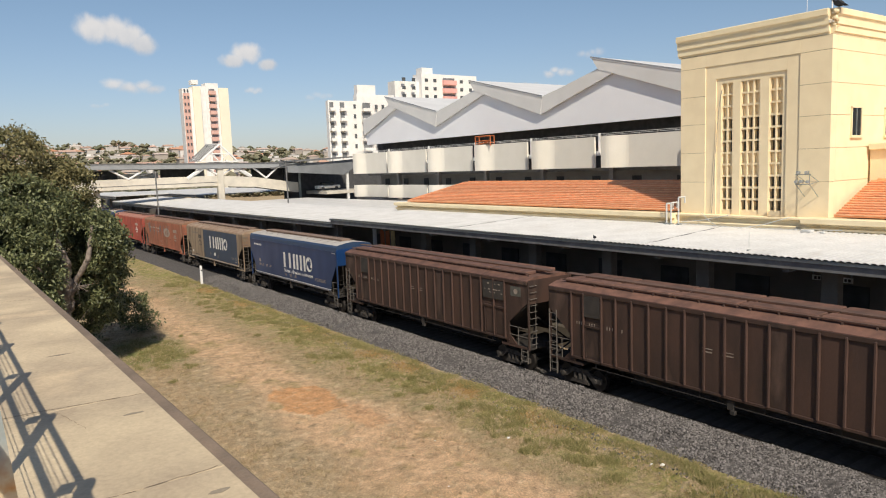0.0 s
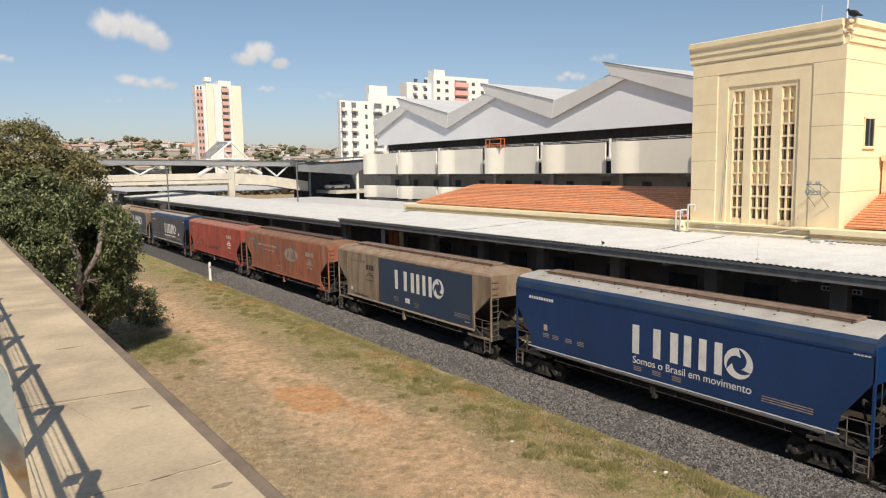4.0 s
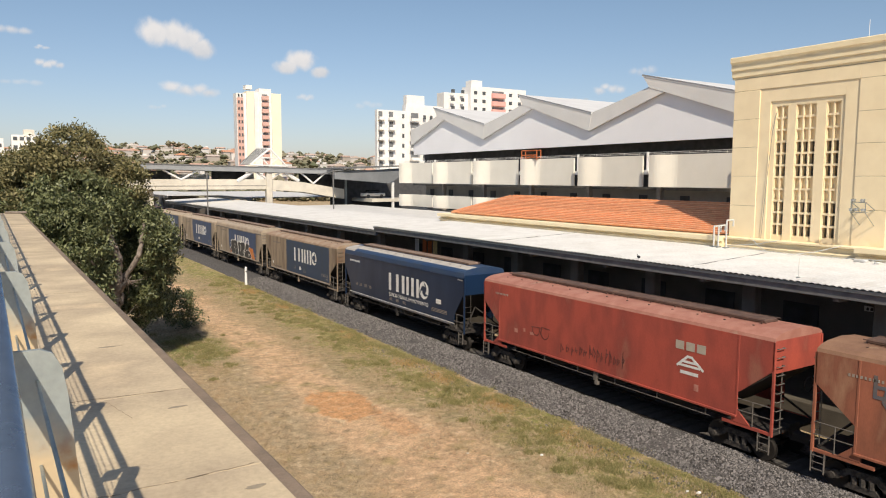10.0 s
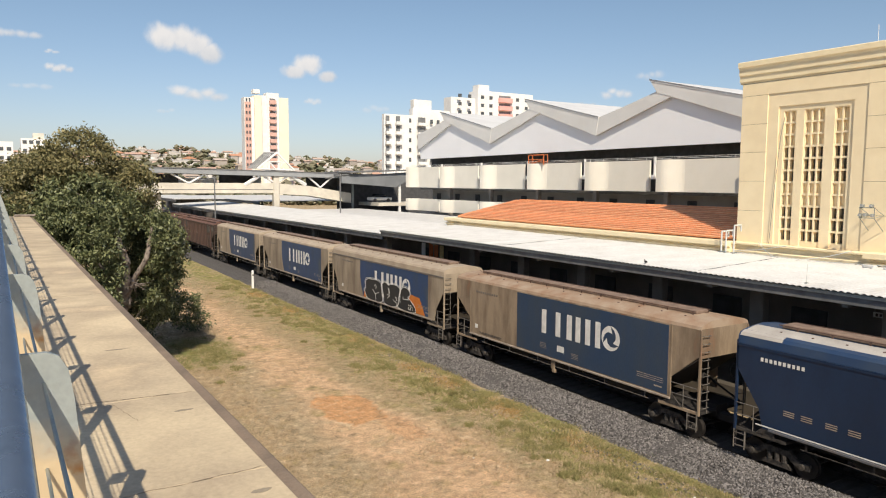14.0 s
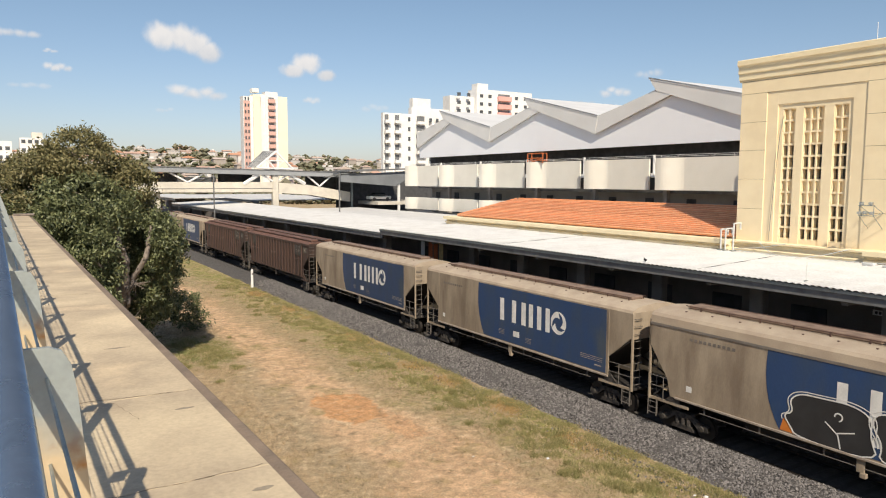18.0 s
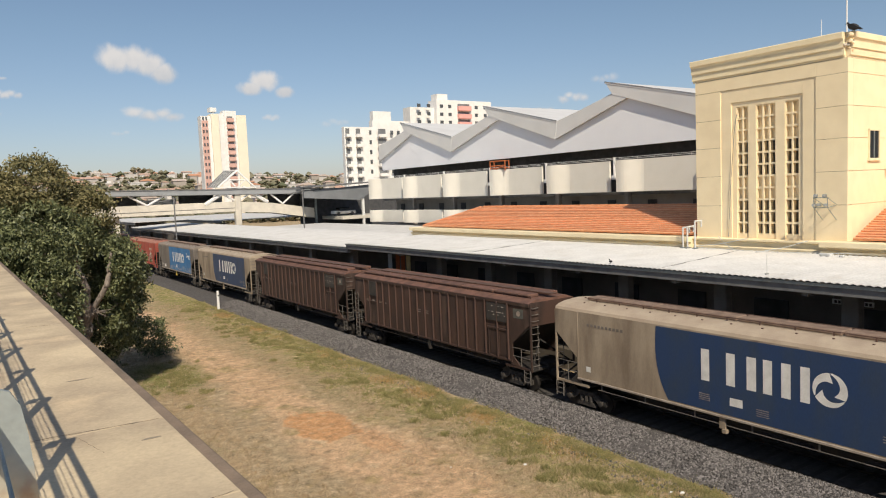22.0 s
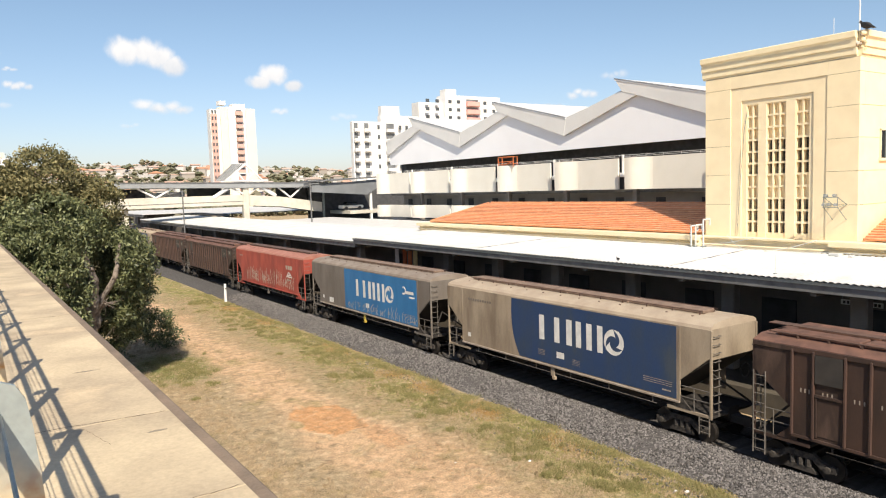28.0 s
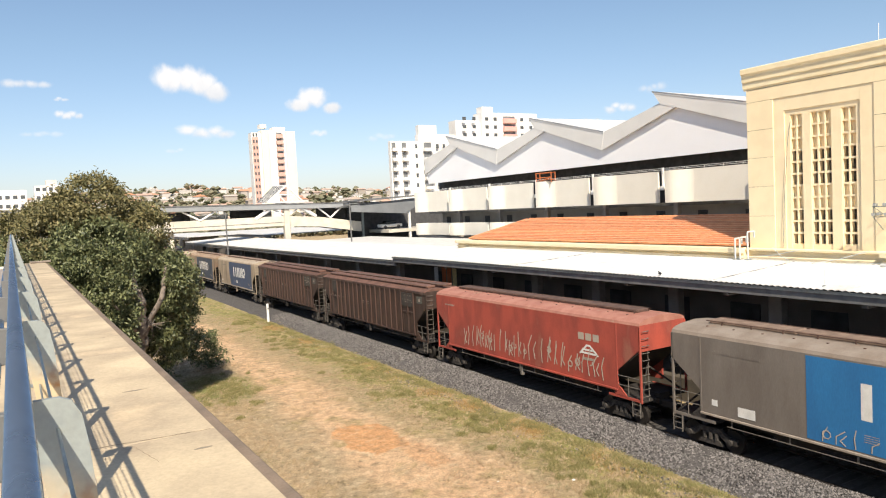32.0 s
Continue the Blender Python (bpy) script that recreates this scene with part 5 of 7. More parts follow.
        part("window_sill", boxes((x - 0.12, x + 1.02, Y0 - 0.12, Y0 + 0.0, z - 0.12, z)), M["cream_pale"], win)
        part("window_reveal", boxes((x - 0.06, x, Y0 - 0.07, Y0, z, z + 1.3), (x + 0.9, x + 0.96, Y0 - 0.07, Y0, z, z + 1.3), (x - 0.06, x + 0.96, Y0 - 0.07, Y0, z + 1.26, z + 1.34)), M["cream_pale"], win)
    # floodlights on a bracket
    fl = thing("floodlight_bracket", "small steel bracket with floodlights on the tower", "floodlight", at=(X, 16.75, 8.4))
    for y in (-0.32, 0.3):
        part("bracket", rod([(0, y, -0.55), (-0.8, y, 0.05), (-0.8, y, 0.5), (0, y, 0.15), (-0.8, y, 0.05)], 0.016), M["galv"], fl)
    for z in (0.05, 0.5):
        part("bracket", rod([(-0.8, -0.36, z), (-0.8, 0.34, z)], 0.018), M["galv"], fl)
    for y, z in ((-0.25, 0.1), (0.05, 0.12), (0.27, 0.1), (-0.2, 0.52), (0.2, 0.52)):
        lamp = part("lamp_head", boxes((-0.9, -0.72, y - 0.07, y + 0.07, z, z + 0.13)), M["galv"], fl, bevel=0.02)
        part("lamp_glass", boxes((-0.93, -0.905, y - 0.055, y + 0.055, z + 0.02, z + 0.11)), M["greylens"], lamp)
    solo("cable", rod([(X - 0.02, 21.9, 6.9), (X - 0.02, 21.75, 9.5), (X - 0.02, 21.52, 12.3), (X + 0.12, 21.45, 13.2)], 0.012), M["fascia"], "dark cable hanging down the tower wall", "cable", group="tower cables")
    # pipes, cables, masts
    for y, z in ((23.25, 7.75), (23.72, 7.45), (24.0, 7.4)):
        pp = thing("vent_pipe", "bent white vent pipe on the canopy roof", "pipe", "vent pipes", at=(32.05, y, 6.30))
        part("riser", rod([(0, 0, 0), (0, 0, z - 6.28), (0.55, 0, z - 6.28), (0.55, 0, z - 6.6)], 0.045, 8), M["pipe"], pp)
        part("base_collar", boxes((-0.12, 0.12, -0.12, 0.12, 0, 0.08)), M["galv"], pp)
    for a, b in (((32.2, 23.4, 6.45), (32.6, 20.6, 6.9)), ((32.0, 21.0, 6.4), (32.7, 22.3, 6.95)), ((32.3, 15.0, 6.42), (32.1, 23.3, 6.4)), ((31.5, 19.5, 6.35), (32.6, 17.5, 6.9))):
        m = Vector(a).lerp(Vector(b), 0.5) - Vector((0, 0, 0.08))
        solo("cable", rod([a, tuple(m), b], 0.018), M["pipe"], "loose pale cable lying along the tower base", "cable", group="tower cables")
    solo("debris", boxes((31.6, 31.9, 16.0, 16.5, 6.32, 6.45), (31.5, 31.7, 15.4, 15.6, 6.32, 6.42)), M["pipe"], "pale rubble lying on the canopy roof", "rubble", bevel=0.03)
    for x, y, h, r in ((34.2, 16.6, 2.4, 0.03), (33.9, 17.6, 1.0, 0.012)):
        ms = thing("mast", "thin white mast on the tower roof", "mast", "roof masts", at=(x, y, 16.1))
        part("pole", rod([(0, 0, 0), (0, 0, h)], r), M["white"], ms)
        part("foot", boxes((-0.1, 0.1, -0.1, 0.1, 0, 0.08)), M["galv"], ms)
    rd = thing("roof_rod", "thin pale rod standing on the canopy roof", "rod", at=(25.6, 15.35, 6.18))
    part("rod", rod([(0, 0, 0), (0, 0, 0.75)], 0.012), M["pipe"], rd)
    part("foot", boxes((-0.05, 0.05, -0.05, 0.05, 0, 0.05)), M["galv"], rd)
    vt = thing("vulture", "black vulture perched hunched on the broken tower corner", "bird", at=Matrix.Translation((33.05, 15.76, 16.14)) @ Matrix.Scale(0.8, 4))
    bm = bmesh.new()
    bmesh.ops.create_icosphere(bm, subdivisions=2, radius=0.2)
    for v in bm.verts:
        v.co = Vector((v.co.x * 0.9, v.co.y * 1.5, v.co.z * 0.95 + 0.22 + v.co.y * 0.35))
    part("body", bm, M["bird"], vt, smooth=True)
    bm = bmesh.new()
    tube(bm, (0, 0.16, 0.32), (0, 0.3, 0.46), 0.07, 8, 0.05)
    bmesh.ops.create_icosphere(bm, subdivisions=1, radius=0.07, matrix=Matrix.Translation((0, 0.3, 0.47)))
    tube(bm, (0, 0.33, 0.46), (0, 0.42, 0.42), 0.03, 6, 0.01)
    part("head", bm, M["bird"], vt)
    for s in (-1, 1):
        bm = bmesh.new()
        prism(bm, [(0.25, 0.36), (0.0, 0.38), (-0.42, 0.06), (-0.2, 0.08), (0.15, 0.14)], "x", s * 0.15, s * 0.19)
        part("wing", bm, M["bird"], vt)
        part("leg", rod([(s * 0.07, 0, 0.12), (s * 0.07, 0, 0)], 0.02), M["fascia"], vt)
    bm = bmesh.new()
    prism(bm, [(-0.25, 0.12), (-0.5, 0.0), (-0.3, 0.02)], "x", -0.08, 0.08)
    part("tail", bm, M["bird"], vt)
    # small bird on the canopy's edge
    pg = thing("pigeon", "small dark pigeon standing on the canopy edge", "bird", at=Matrix.Translation((25.2, 22.9, 6.20)) @ Matrix.Scale(0.6, 4))
    bm = bmesh.new()
    bmesh.ops.create_icosphere(bm, subdivisions=2, radius=0.1, matrix=Matrix.Translation((0, 0, 0.16)))
    for v in bm.verts:
        v.co.y = v.co.y * 1.6
    part("body", bm, M["bird"], pg, smooth=True)
    bm = bmesh.new()
    bmesh.ops.create_icosphere(bm, subdivisions=1, radius=0.055, matrix=Matrix.Translation((0, 0.13, 0.29)))
    part("head", bm, M["bird"], pg)
    part("leg", rod([(0.03, 0, 0.08), (0.03, 0, 0)], 0.012), M["fascia"], pg)
    part("leg", rod([(-0.03, 0, 0.08), (-0.03, 0, 0)], 0.012), M["fascia"], pg)


build_tower()
M["hallroof"] = mat("white_hall_roof_sheet", (0.64, 0.64, 0.64), (0.58, 0.58, 0.58), 0.6, scale=0.3, fine=5, bump=0, grain=0.05)
M["asphalt"] = mat("worn_asphalt", (0.062, 0.06, 0.058), (0.048, 0.046, 0.045), 0.9, scale=0.4, fine=20)
M["gallery_wall"] = mat("grey_gallery_wall", (0.36, 0.335, 0.30), (0.29, 0.27, 0.24), 0.8, scale=0.5, fine=14, bump=0.04)
M["blockred"] = mat("faded_red_balcony_paint", (0.76, 0.40, 0.355), (0.70, 0.35, 0.32), 0.7, scale=0.3, fine=4, bump=0)
M["blockpink"] = mat("pink_brown_balcony_paint", (0.66, 0.41, 0.35), (0.60, 0.37, 0.31), 0.7, scale=0.3, fine=4, bump=0)
M["blockyellow"] = mat("pale_yellow_block_paint", (0.84, 0.765, 0.61), (0.80, 0.725, 0.58), 0.7, scale=0.2, fine=4, bump=0)
M["bridgeroof"] = mat("grey_bridge_roof_paint", (0.30, 0.31, 0.32), (0.25, 0.26, 0.27), 0.6, scale=0.4, fine=8, bump=0.02)
M["awning"] = mat("grey_awning_sheet", (0.20, 0.21, 0.22), (0.16, 0.17, 0.18), 0.6, scale=0.4, fine=8, bump=0.02)
M["gableglass"] = mat("smoked_grey_glazing", (0.065, 0.075, 0.08), (0.05, 0.058, 0.062), 0.6, scale=1.5, fine=20, bump=0)
M["winpale"] = mat("pale_shaded_window", (0.20, 0.21, 0.22), (0.13, 0.135, 0.14), 0.4, scale=0.5, bump=0)
M["winshade"] = mat("shaded_window", (0.10, 0.11, 0.12), (0.06, 0.065, 0.07), 0.3, scale=0.5, bump=0)

# ---- hall, footbridge and the town behind ----
def build_hall():
    hall = thing("market_hall", "long grey hall with a folded white roof and open galleries", "building")
    P = 19.62                                  # one fold of the roof
    low, top = [(95.4, 14.85)], [(95.4, 17.15)]
    for k in range(5):
        y = 86.0 - P * k
        low += [(y, 18.1), (y - 9.6, 14.97)]
        top += [(y + 1.75, 18.62), (y + 2.7, 19.98), (y - 10.0, 16.88)]
    bm = bmesh.new()
    prism(bm, [(y, z + 0.3) for y, z in low if y > 8] + [(8, 15.6), (8, 13.55), (95.2, 13.4)], "x", 54.52, 54.9)
    part("gable_wall", bm, M["greywall"], hall)
    for k in range(5):
        a, b, c = low[2 * k:2 * k + 3]
        ta, tb, tc, td = top[3 * k:3 * k + 4]
        bm = bmesh.new()
        prism(bm, [ta, tb, (b[0] - 0.6, 18.9), b, a], "x", 54.13, 54.4)
        part("fascia", bm, M["grey"], hall, "grey folded roof fascia")
        bm = bmesh.new()
        prism(bm, [tc, td, c, b, (b[0] + 1.75, 18.62)], "x", 54.1, 54.42)
        part("fascia", bm, M["grey"], hall, "grey folded roof fascia")
        # the folded sheets run straight back from the fascia
        for (ya, za), (yb, zb) in (((tb[0] + 0.4, tb[1] + 0.15), ta), (tc, td)):
            bm = bmesh.new()
            prism(bm, [(ya, za + 0.02), (yb, zb + 0.02), (yb, zb - 0.16), (ya, za - 0.16)], "x", 54.06 if yb < ya else 54.42, 88)
            part("roof_sheet", bm, M["hallroof"], hall, "white roof sheets")
            if yb > ya:
                continue
            bm = bmesh.new()
            prism(bm, [(ya, za + 0.06), (yb, zb + 0.06), (yb, zb + 0.025), (ya, za + 0.025)], "x", 54.02, 54.058)
            part("roof_edge", bm, M["fascia"], hall, "thin dark roof edge")
    part("storey_wall", boxes((57.2, 57.6, 5, 96, 0, 12.9)), M["gallery_wall"], hall)
    part("back_wall", boxes((57.6, 90, 5, 96.5, 0, 14.3)), M["greywall"], hall)
    edges = [97.45, 87.3, 77.2, 67.25, 57.3, 47.45, 37.4, 27.4, 17.2]
    for a, b in zip(edges, edges[1:]):
        for z0, z1 in ((9.1, 12.15), (5.6, 7.4)):
            y1, y0 = a, b + 1.55
            face = [(53.98, y0), (53.98, y1 - 3.2)] + [(53.57 + 0.41 * math.cos(math.pi * k / 10), y1 - 3.0 + 2.6 * k / 10) for k in range(1, 11)] + [(53.16, y1)]
            pts = face + [(x + 0.14, y - 0.06) for x, y in face[::-1]]
            bm = bmesh.new()
            prism(bm, pts, "z", z0, z1)
            part("gallery_panel", bm, M["panel"], hall, "cream concrete gallery panel with rounded ends")
        part("gallery_column", boxes((55.0, 55.5, b + 0.1, b + 0.6, 0, 12.3)), M["platcol"], hall)
        part("downpipe", rod([(54.2, b + 1.1, 10.7), (54.2, b + 1.1, 12.5)], 0.13, 8), M["white"], hall)
        part("service_box", boxes((54.0, 54.4, b + 0.85, b + 1.35, 10.3, 10.72)), M["white"], hall, bevel=0.02)
        bm = bmesh.new()
        for z in (12.28, 12.42):
            tube(bm, (53.95, b, z), (53.95, a, z), 0.018, 6)
        for k in range(5):
            yy = b + (a - b) * k / 5
            tube(bm, (53.95, yy, 12.1), (53.95, yy, 12.42), 0.018, 6)
        part("handrail", bm, M["white"], hall, "thin white gallery handrail")
    for z, x in ((8.75, 55.4), (4.95, 54.0)):
        part("gallery_floor", boxes((x, 57.2, 5, 97, z, z + 0.3)), M["fascia"], hall)
    for y in np.arange(14, 96, 5.3):
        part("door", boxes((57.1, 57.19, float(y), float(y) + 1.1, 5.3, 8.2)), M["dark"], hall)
    # dark colour carries the shade of the recess over the panels
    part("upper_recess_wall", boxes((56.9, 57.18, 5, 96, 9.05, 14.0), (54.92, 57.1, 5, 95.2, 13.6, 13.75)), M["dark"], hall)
    # orange scaffold on the gallery
    sc = thing("scaffold", "small orange scaffold frame on the upper gallery", "scaffold", at=(53.48, 66, 12.0))
    part("frame", rod([(0, -1.4, 0), (0, -1.4, 1.15), (0, 1.4, 1.15), (0, 1.4, 0), (0, -1.4, 0.6), (0, 1.4, 0.6)], 0.06), M["orange"], sc)
    part("frame", rod([(0.6, -1.4, 0), (0.6, -1.4, 1.15), (0.6, 1.4, 1.15), (0.6, 1.4, 0)], 0.06), M["orange"], sc)
    part("deck", boxes((0, 0.6, -1.4, 1.4, 0.3, 0.36)), M["orange"], sc)


build_hall()


def build_bridge():
    fb = thing("footbridge", "covered concrete footbridge with a flat grey roof", "footbridge")
    part("deck", boxes((-40, 38, 115, 118.5, 7.95, 8.25)), M["concrete"], fb)
    part("parapet", boxes((-40, 38, 114.85, 115.1, 8.0, 9.62)), M["concrete"], fb, "pale concrete parapet", bevel=0.02)
    part("parapet_band", boxes((-40, 38, 114.8, 114.87, 8.55, 8.62)), M["fascia"], fb)
    bm = bmesh.new()
    prism(bm, [(38, 7.9), (38, 9.6), (44, 9.15), (51.7, 7.9), (51.7, 6.2), (44, 7.5)], "y", 114.85, 115.1)
    part("ramp_parapet", bm, M["concrete"], fb, "pale concrete ramp parapet")
    bm = bmesh.new()
    prism(bm, [(38, 7.9), (38, 8.2), (44, 7.8), (51.7, 6.5), (51.7, 6.2), (44, 7.5)], "y", 115.1, 118.5)
    part("ramp_deck", bm, M["concrete"], fb)
    part("roof", prism(bmesh.new(), [(-40, 12.35), (-40, 13.2), (52, 11.31), (52, 10.45)], "y", 114.3, 120), M["bridgeroof"], fb, "flat grey bridge roof", bevel=0.03)
    part("roof_edge", prism(bmesh.new(), [(-40, 13.1), (-40, 13.25), (52, 11.36), (52, 11.21)], "y", 114.2, 114.3), M["fascia"], fb)
    # dark sheets added to put shade into the space under the roof
    for x0, x1, z in ((-40, 17, 9.0), (19.5, 23.6, 9.0), (30, 35.6, 8.6), (45, 51, 8)):
        part("inner_shade_wall", boxes((x0, x1, 119, 119.2, z, 11.0)), M["dark"], fb)
    # white panels added in place of the bright building beyond the gaps
    for x0, x1, z in ((17, 19.5, 10.6), (23.6, 30, 10.4), (35.6, 37.5, 10.6)):
        part("back_panel", boxes((x0, x1, 120.6, 120.8, 8.6, z)), M["white"], fb, "pale panel standing for the bright building beyond")
    col = boxes((37.75, 38.75, 114.6, 115.6, 0, 10.9))
    part("column", col, M["concrete"], fb, bevel=0.1)
    for x in (20.0, 8.0, -6.0, -20.0):
        part("column", boxes((x - 0.4, x + 0.4, 116, 117, 0, 8)), M["concrete"], fb, bevel=0.05)
    for x in (24.3, 38.2, 46.0, 12.0, 0.0, -12.0):
        part("brace", rod([(x - 2.6, 114.9, 11.05), (x, 114.9, 9.55 if x < 45 else 8.9), (x + 2.6, 114.9, 11.05)], 0.16), M["white"], fb, "white V brace")
    for s in (-1, 1):
        part("pyramid_strut", rod([(38.2 + s * 5.2, 115.0, 9.3), (38.2 + s * 1.0, 114.8, 11.9)], 0.32), M["white"], fb)
    # glazed gable over the stair: a sloping glass face and a white triangular frame
    A, B = Vector((38.3, 114.4, 14.6)), Vector((38.5, 122, 14.9))
    C, D, E = Vector((35.0, 114.4, 11.95)), Vector((35.4, 122, 12.1)), Vector((41.2, 114.4, 11.75))
    for j in range(7):
        p0, p1, q0, q1 = C.lerp(D, j / 7), C.lerp(D, (j + 0.93) / 7), A.lerp(B, j / 7), A.lerp(B, (j + 0.93) / 7)
        bm = bmesh.new()
        bm.faces.new([bm.verts.new(p) for p in (p0, p1, q1, q0)])
        part("gable_pane", bm, M["gableglass"], fb, "grey glass pane")
        part("glazing_bar", rod([tuple(p0 + Vector((0, 0, 0.03))), tuple(q0 + Vector((0, 0, 0.03)))], 0.03), M["white"], fb)
    for p, q, r in ((A, C, 0.16), (A, E, 0.16), (A, B, 0.12), (C, E, 0.12), (C.lerp(A, 0.45), E.lerp(A, 0.45), 0.09), (A.lerp(C, 0.5), C.lerp(E, 0.5), 0.08), (A.lerp(E, 0.5), C.lerp(E, 0.5), 0.08), (E, Vector((40.6, 122, 11.9)), 0.1), (B, Vector((40.6, 122, 11.9)), 0.1)):
        part("gable_frame", rod([tuple(p), tuple(q)], r), M["white"], fb, "white steel gable frame")
    # sheds behind the bridge's end
    sh = thing("bus_shed", "low dark grey roofed shed by the footbridge", "shed")
    part("roof", prism(bmesh.new(), [(49.0, 11.35), (49.0, 11.6), (60.4, 12.1), (60.4, 11.85)], "y", 109, 126), M["fascia"], sh)
    part("awning", prism(bmesh.new(), [(47.7, 9.7), (47.7, 10.75), (60.2, 11.6), (60.2, 10.2), (58.0, 8.95)], "y", 109.7, 109.95), M["awning"], sh, "dark grey hanging awning")
    part("ceiling", boxes((48.2, 60.0, 110, 126, 11.0, 11.2)), M["awning"], sh)
    part("wall", boxes((50.5, 74, 118, 118.4, 0, 11.0)), M["dark"], sh)
    part("post", boxes((58.6, 59.0, 109.95, 110.3, 0, 11.0)), M["white"], sh)
    part("post", boxes((51.5, 51.8, 113.9, 114.2, 4, 11.1)), M["galv"], sh)
    cr = thing("parked_car", "white car parked on the upper deck", "car", at=(56.6, 113.5, 6.35))
    part("body", boxes((-2.1, 2.1, -0.85, 0.85, 0.3, 0.85)), M["white"], cr, bevel=0.12)
    part("cabin", boxes((-1.2, 1.1, -0.75, 0.75, 0.85, 1.4)), M["glass"], cr, bevel=0.2)
    for x in (-1.3, 1.3):
        for y in (-0.8, 0.8):
            part("wheel", tube(bmesh.new(), (x, y - 0.1, 0.32), (x, y + 0.1, 0.32), 0.32, 12), M["dark"], cr)
    solo("upper_deck", boxes((54.6, 64, 109.9, 118, 5.75, 6.3)), M["concrete"], "pale concrete deck by the shed", "deck", "structure")
    solo("yard", boxes((33.5, 90, 98, 330, -0.3, 0.06)), M["asphalt"], "dark asphalt yard behind the far canopies", "yard", "structure")
    # white platform roofs further down the line
    for x0, x1, y0, y1, z in ((36, 52, 62, 112, 5.2), (26.5, 36, 138, 178, 6.5), (38, 60, 124, 180, 6.3)):
        cn = thing("far_canopy", "low white sheet roof further down the line", "canopy", "far canopies")
        part("sheeting", boxes((x0, x1, y0, y1, z, z + 0.12)), M["white_roof"], cn)
        part("fascia", boxes((x0 + 0.1, x0 + 0.3, y0, y1, z - 0.4, z - 0.002)), M["fascia"], cn)
        for y in np.arange(y0 + 3, y1, 9.0):
            part("post", boxes((x0 + 1.5, x0 + 1.8, float(y), float(y) + 0.3, 0, z)), M["platcol"], cn)
    for x, y, z in ((34.6, 80, 10.9), (23.6, 96, 10.6)):
        lp = thing("lamp_post", "dark thin platform lamp post with a short arm", "lamp post", "lamp posts", at=(x, y, 0 if x < 25 else 1.15))
        h = z - (0 if x < 25 else 1.15)
        part("pole", rod([(0, 0, 0), (0, 0, h)], 0.09, 8), M["fascia"], lp)
        part("arm", rod([(-1.4, 0, h - 0.5), (0.6, 0, h - 0.1)], 0.05), M["fascia"], lp)
        part("lamp_head", boxes((-1.9, -1.3, -0.15, 0.15, h - 0.62, h - 0.46)), M["fascia"], lp, bevel=0.03)


build_bridge()


def block(label, walls, columns, floors, z0, dz, y):
    """A tall block: wall boxes, then columns of windows or balconies on the face towards the railway."""
    ap = thing("apartment_building", label, "apartment building", "apartment buildings")
    for box_, m in walls:
        part("wall", boxes(box_), M[m], ap)
    for x0, x1, what, m in columns:
        for k in range(floors):
            z = z0 + k * dz
            tall = 0.95 if m == "white" else 1.75
            if what == "balcony":
                b = part("balcony", boxes((x0, x1, y - 1.3, y, z, z + tall)), M[m], ap)
                # grey strip holds the shade behind each balcony in its colour
                part("balcony_shade", boxes((x0 + 0.25, x1 - 0.25, y - 0.12, y - 0.02, z + tall, z + dz - 0.4)), M["winpale"], b)
            else:
                part("window", boxes((x0, x1, y - 0.08, y, z + 0.9, z + 2.2)), M[m], ap)
    return ap


def build_town():
    block("tall white and yellow apartment block with red balconies", [((95.6, 100.1, 331, 336, 0, 48.6), "white"), ((95.8, 98.7, 330.74, 331, 8, 46.5), "blockpink"), ((100.1, 103.5, 330, 336, 0, 49.6), "blockyellow"), ((103.5, 106.0, 331, 336, 0, 49.8), "white"), ((106.0, 111.9, 330.6, 336, 0, 51.2), "white"), ((111.9, 116.4, 330, 336, 0, 49.2), "blockyellow"), ((100, 103, 331, 335, 50.6, 52.5), "white")],
          [(96.2, 96.9, "window", "winshade"), (97.6, 98.3, "window", "winshade"), (107.2, 110.3, "balcony", "blockpink")], 15, 4.0, 3.0, 330.55)
    block("white apartment block with stacked corner balconies", [((101.4, 112.0, 200, 201.6, 0, 31.0), "white"), ((112.0, 126.0, 200.8, 203, 0, 33.2), "white"), ((112.4, 119.0, 200.9, 203, 33.2, 36.2), "white")],
          [(101.6, 103.4, "balcony", "white"), (105.2, 107.2, "balcony", "white"), (110.2, 111.0, "window", "winshade"), (113.2, 116.4, "balcony", "white"), (118.0, 119.0, "window", "winshade"), (120.5, 121.5, "window", "winshade")], 9, 3.0, 3.1, 199.98)
    block("white apartment block with a red balcony column", [((146, 157, 232, 237, 0, 42.3), "white"), ((157, 184, 230, 236, 0, 45.2), "white"), ((158, 163, 231, 235, 45.2, 47.6), "white")],
          [(166.8, 173.0, "balcony", "blockred"), (148, 149.6, "window", "winshade"), (152.5, 154, "window", "winshade"), (158.5, 160, "window", "winshade"), (162.5, 164, "window", "winshade"), (175.5, 177, "window", "winshade"), (180, 181.5, "window", "winshade")], 13, 4.0, 3.1, 230.0)
    block("low white apartment block behind the tree", [((-12, 3, 300, 315, 0, 23.6), "white")], [(-11 + 2.4 * k, -9.6 + 2.4 * k, "window", "winshade") for k in range(6)], 6, 3.5, 3.2, 300.0)
    block("stepped white apartment block behind the tree", [((5.5, 14, 300, 315, 0, 25.0), "white"), ((9.5, 13.0, 304, 312, 25, 27.2), "concrete")], [(6 + 2.1 * k, 7.3 + 2.1 * k, "window", "winshade") for k in range(4)], 7, 3.5, 3.1, 300.0)


build_town()


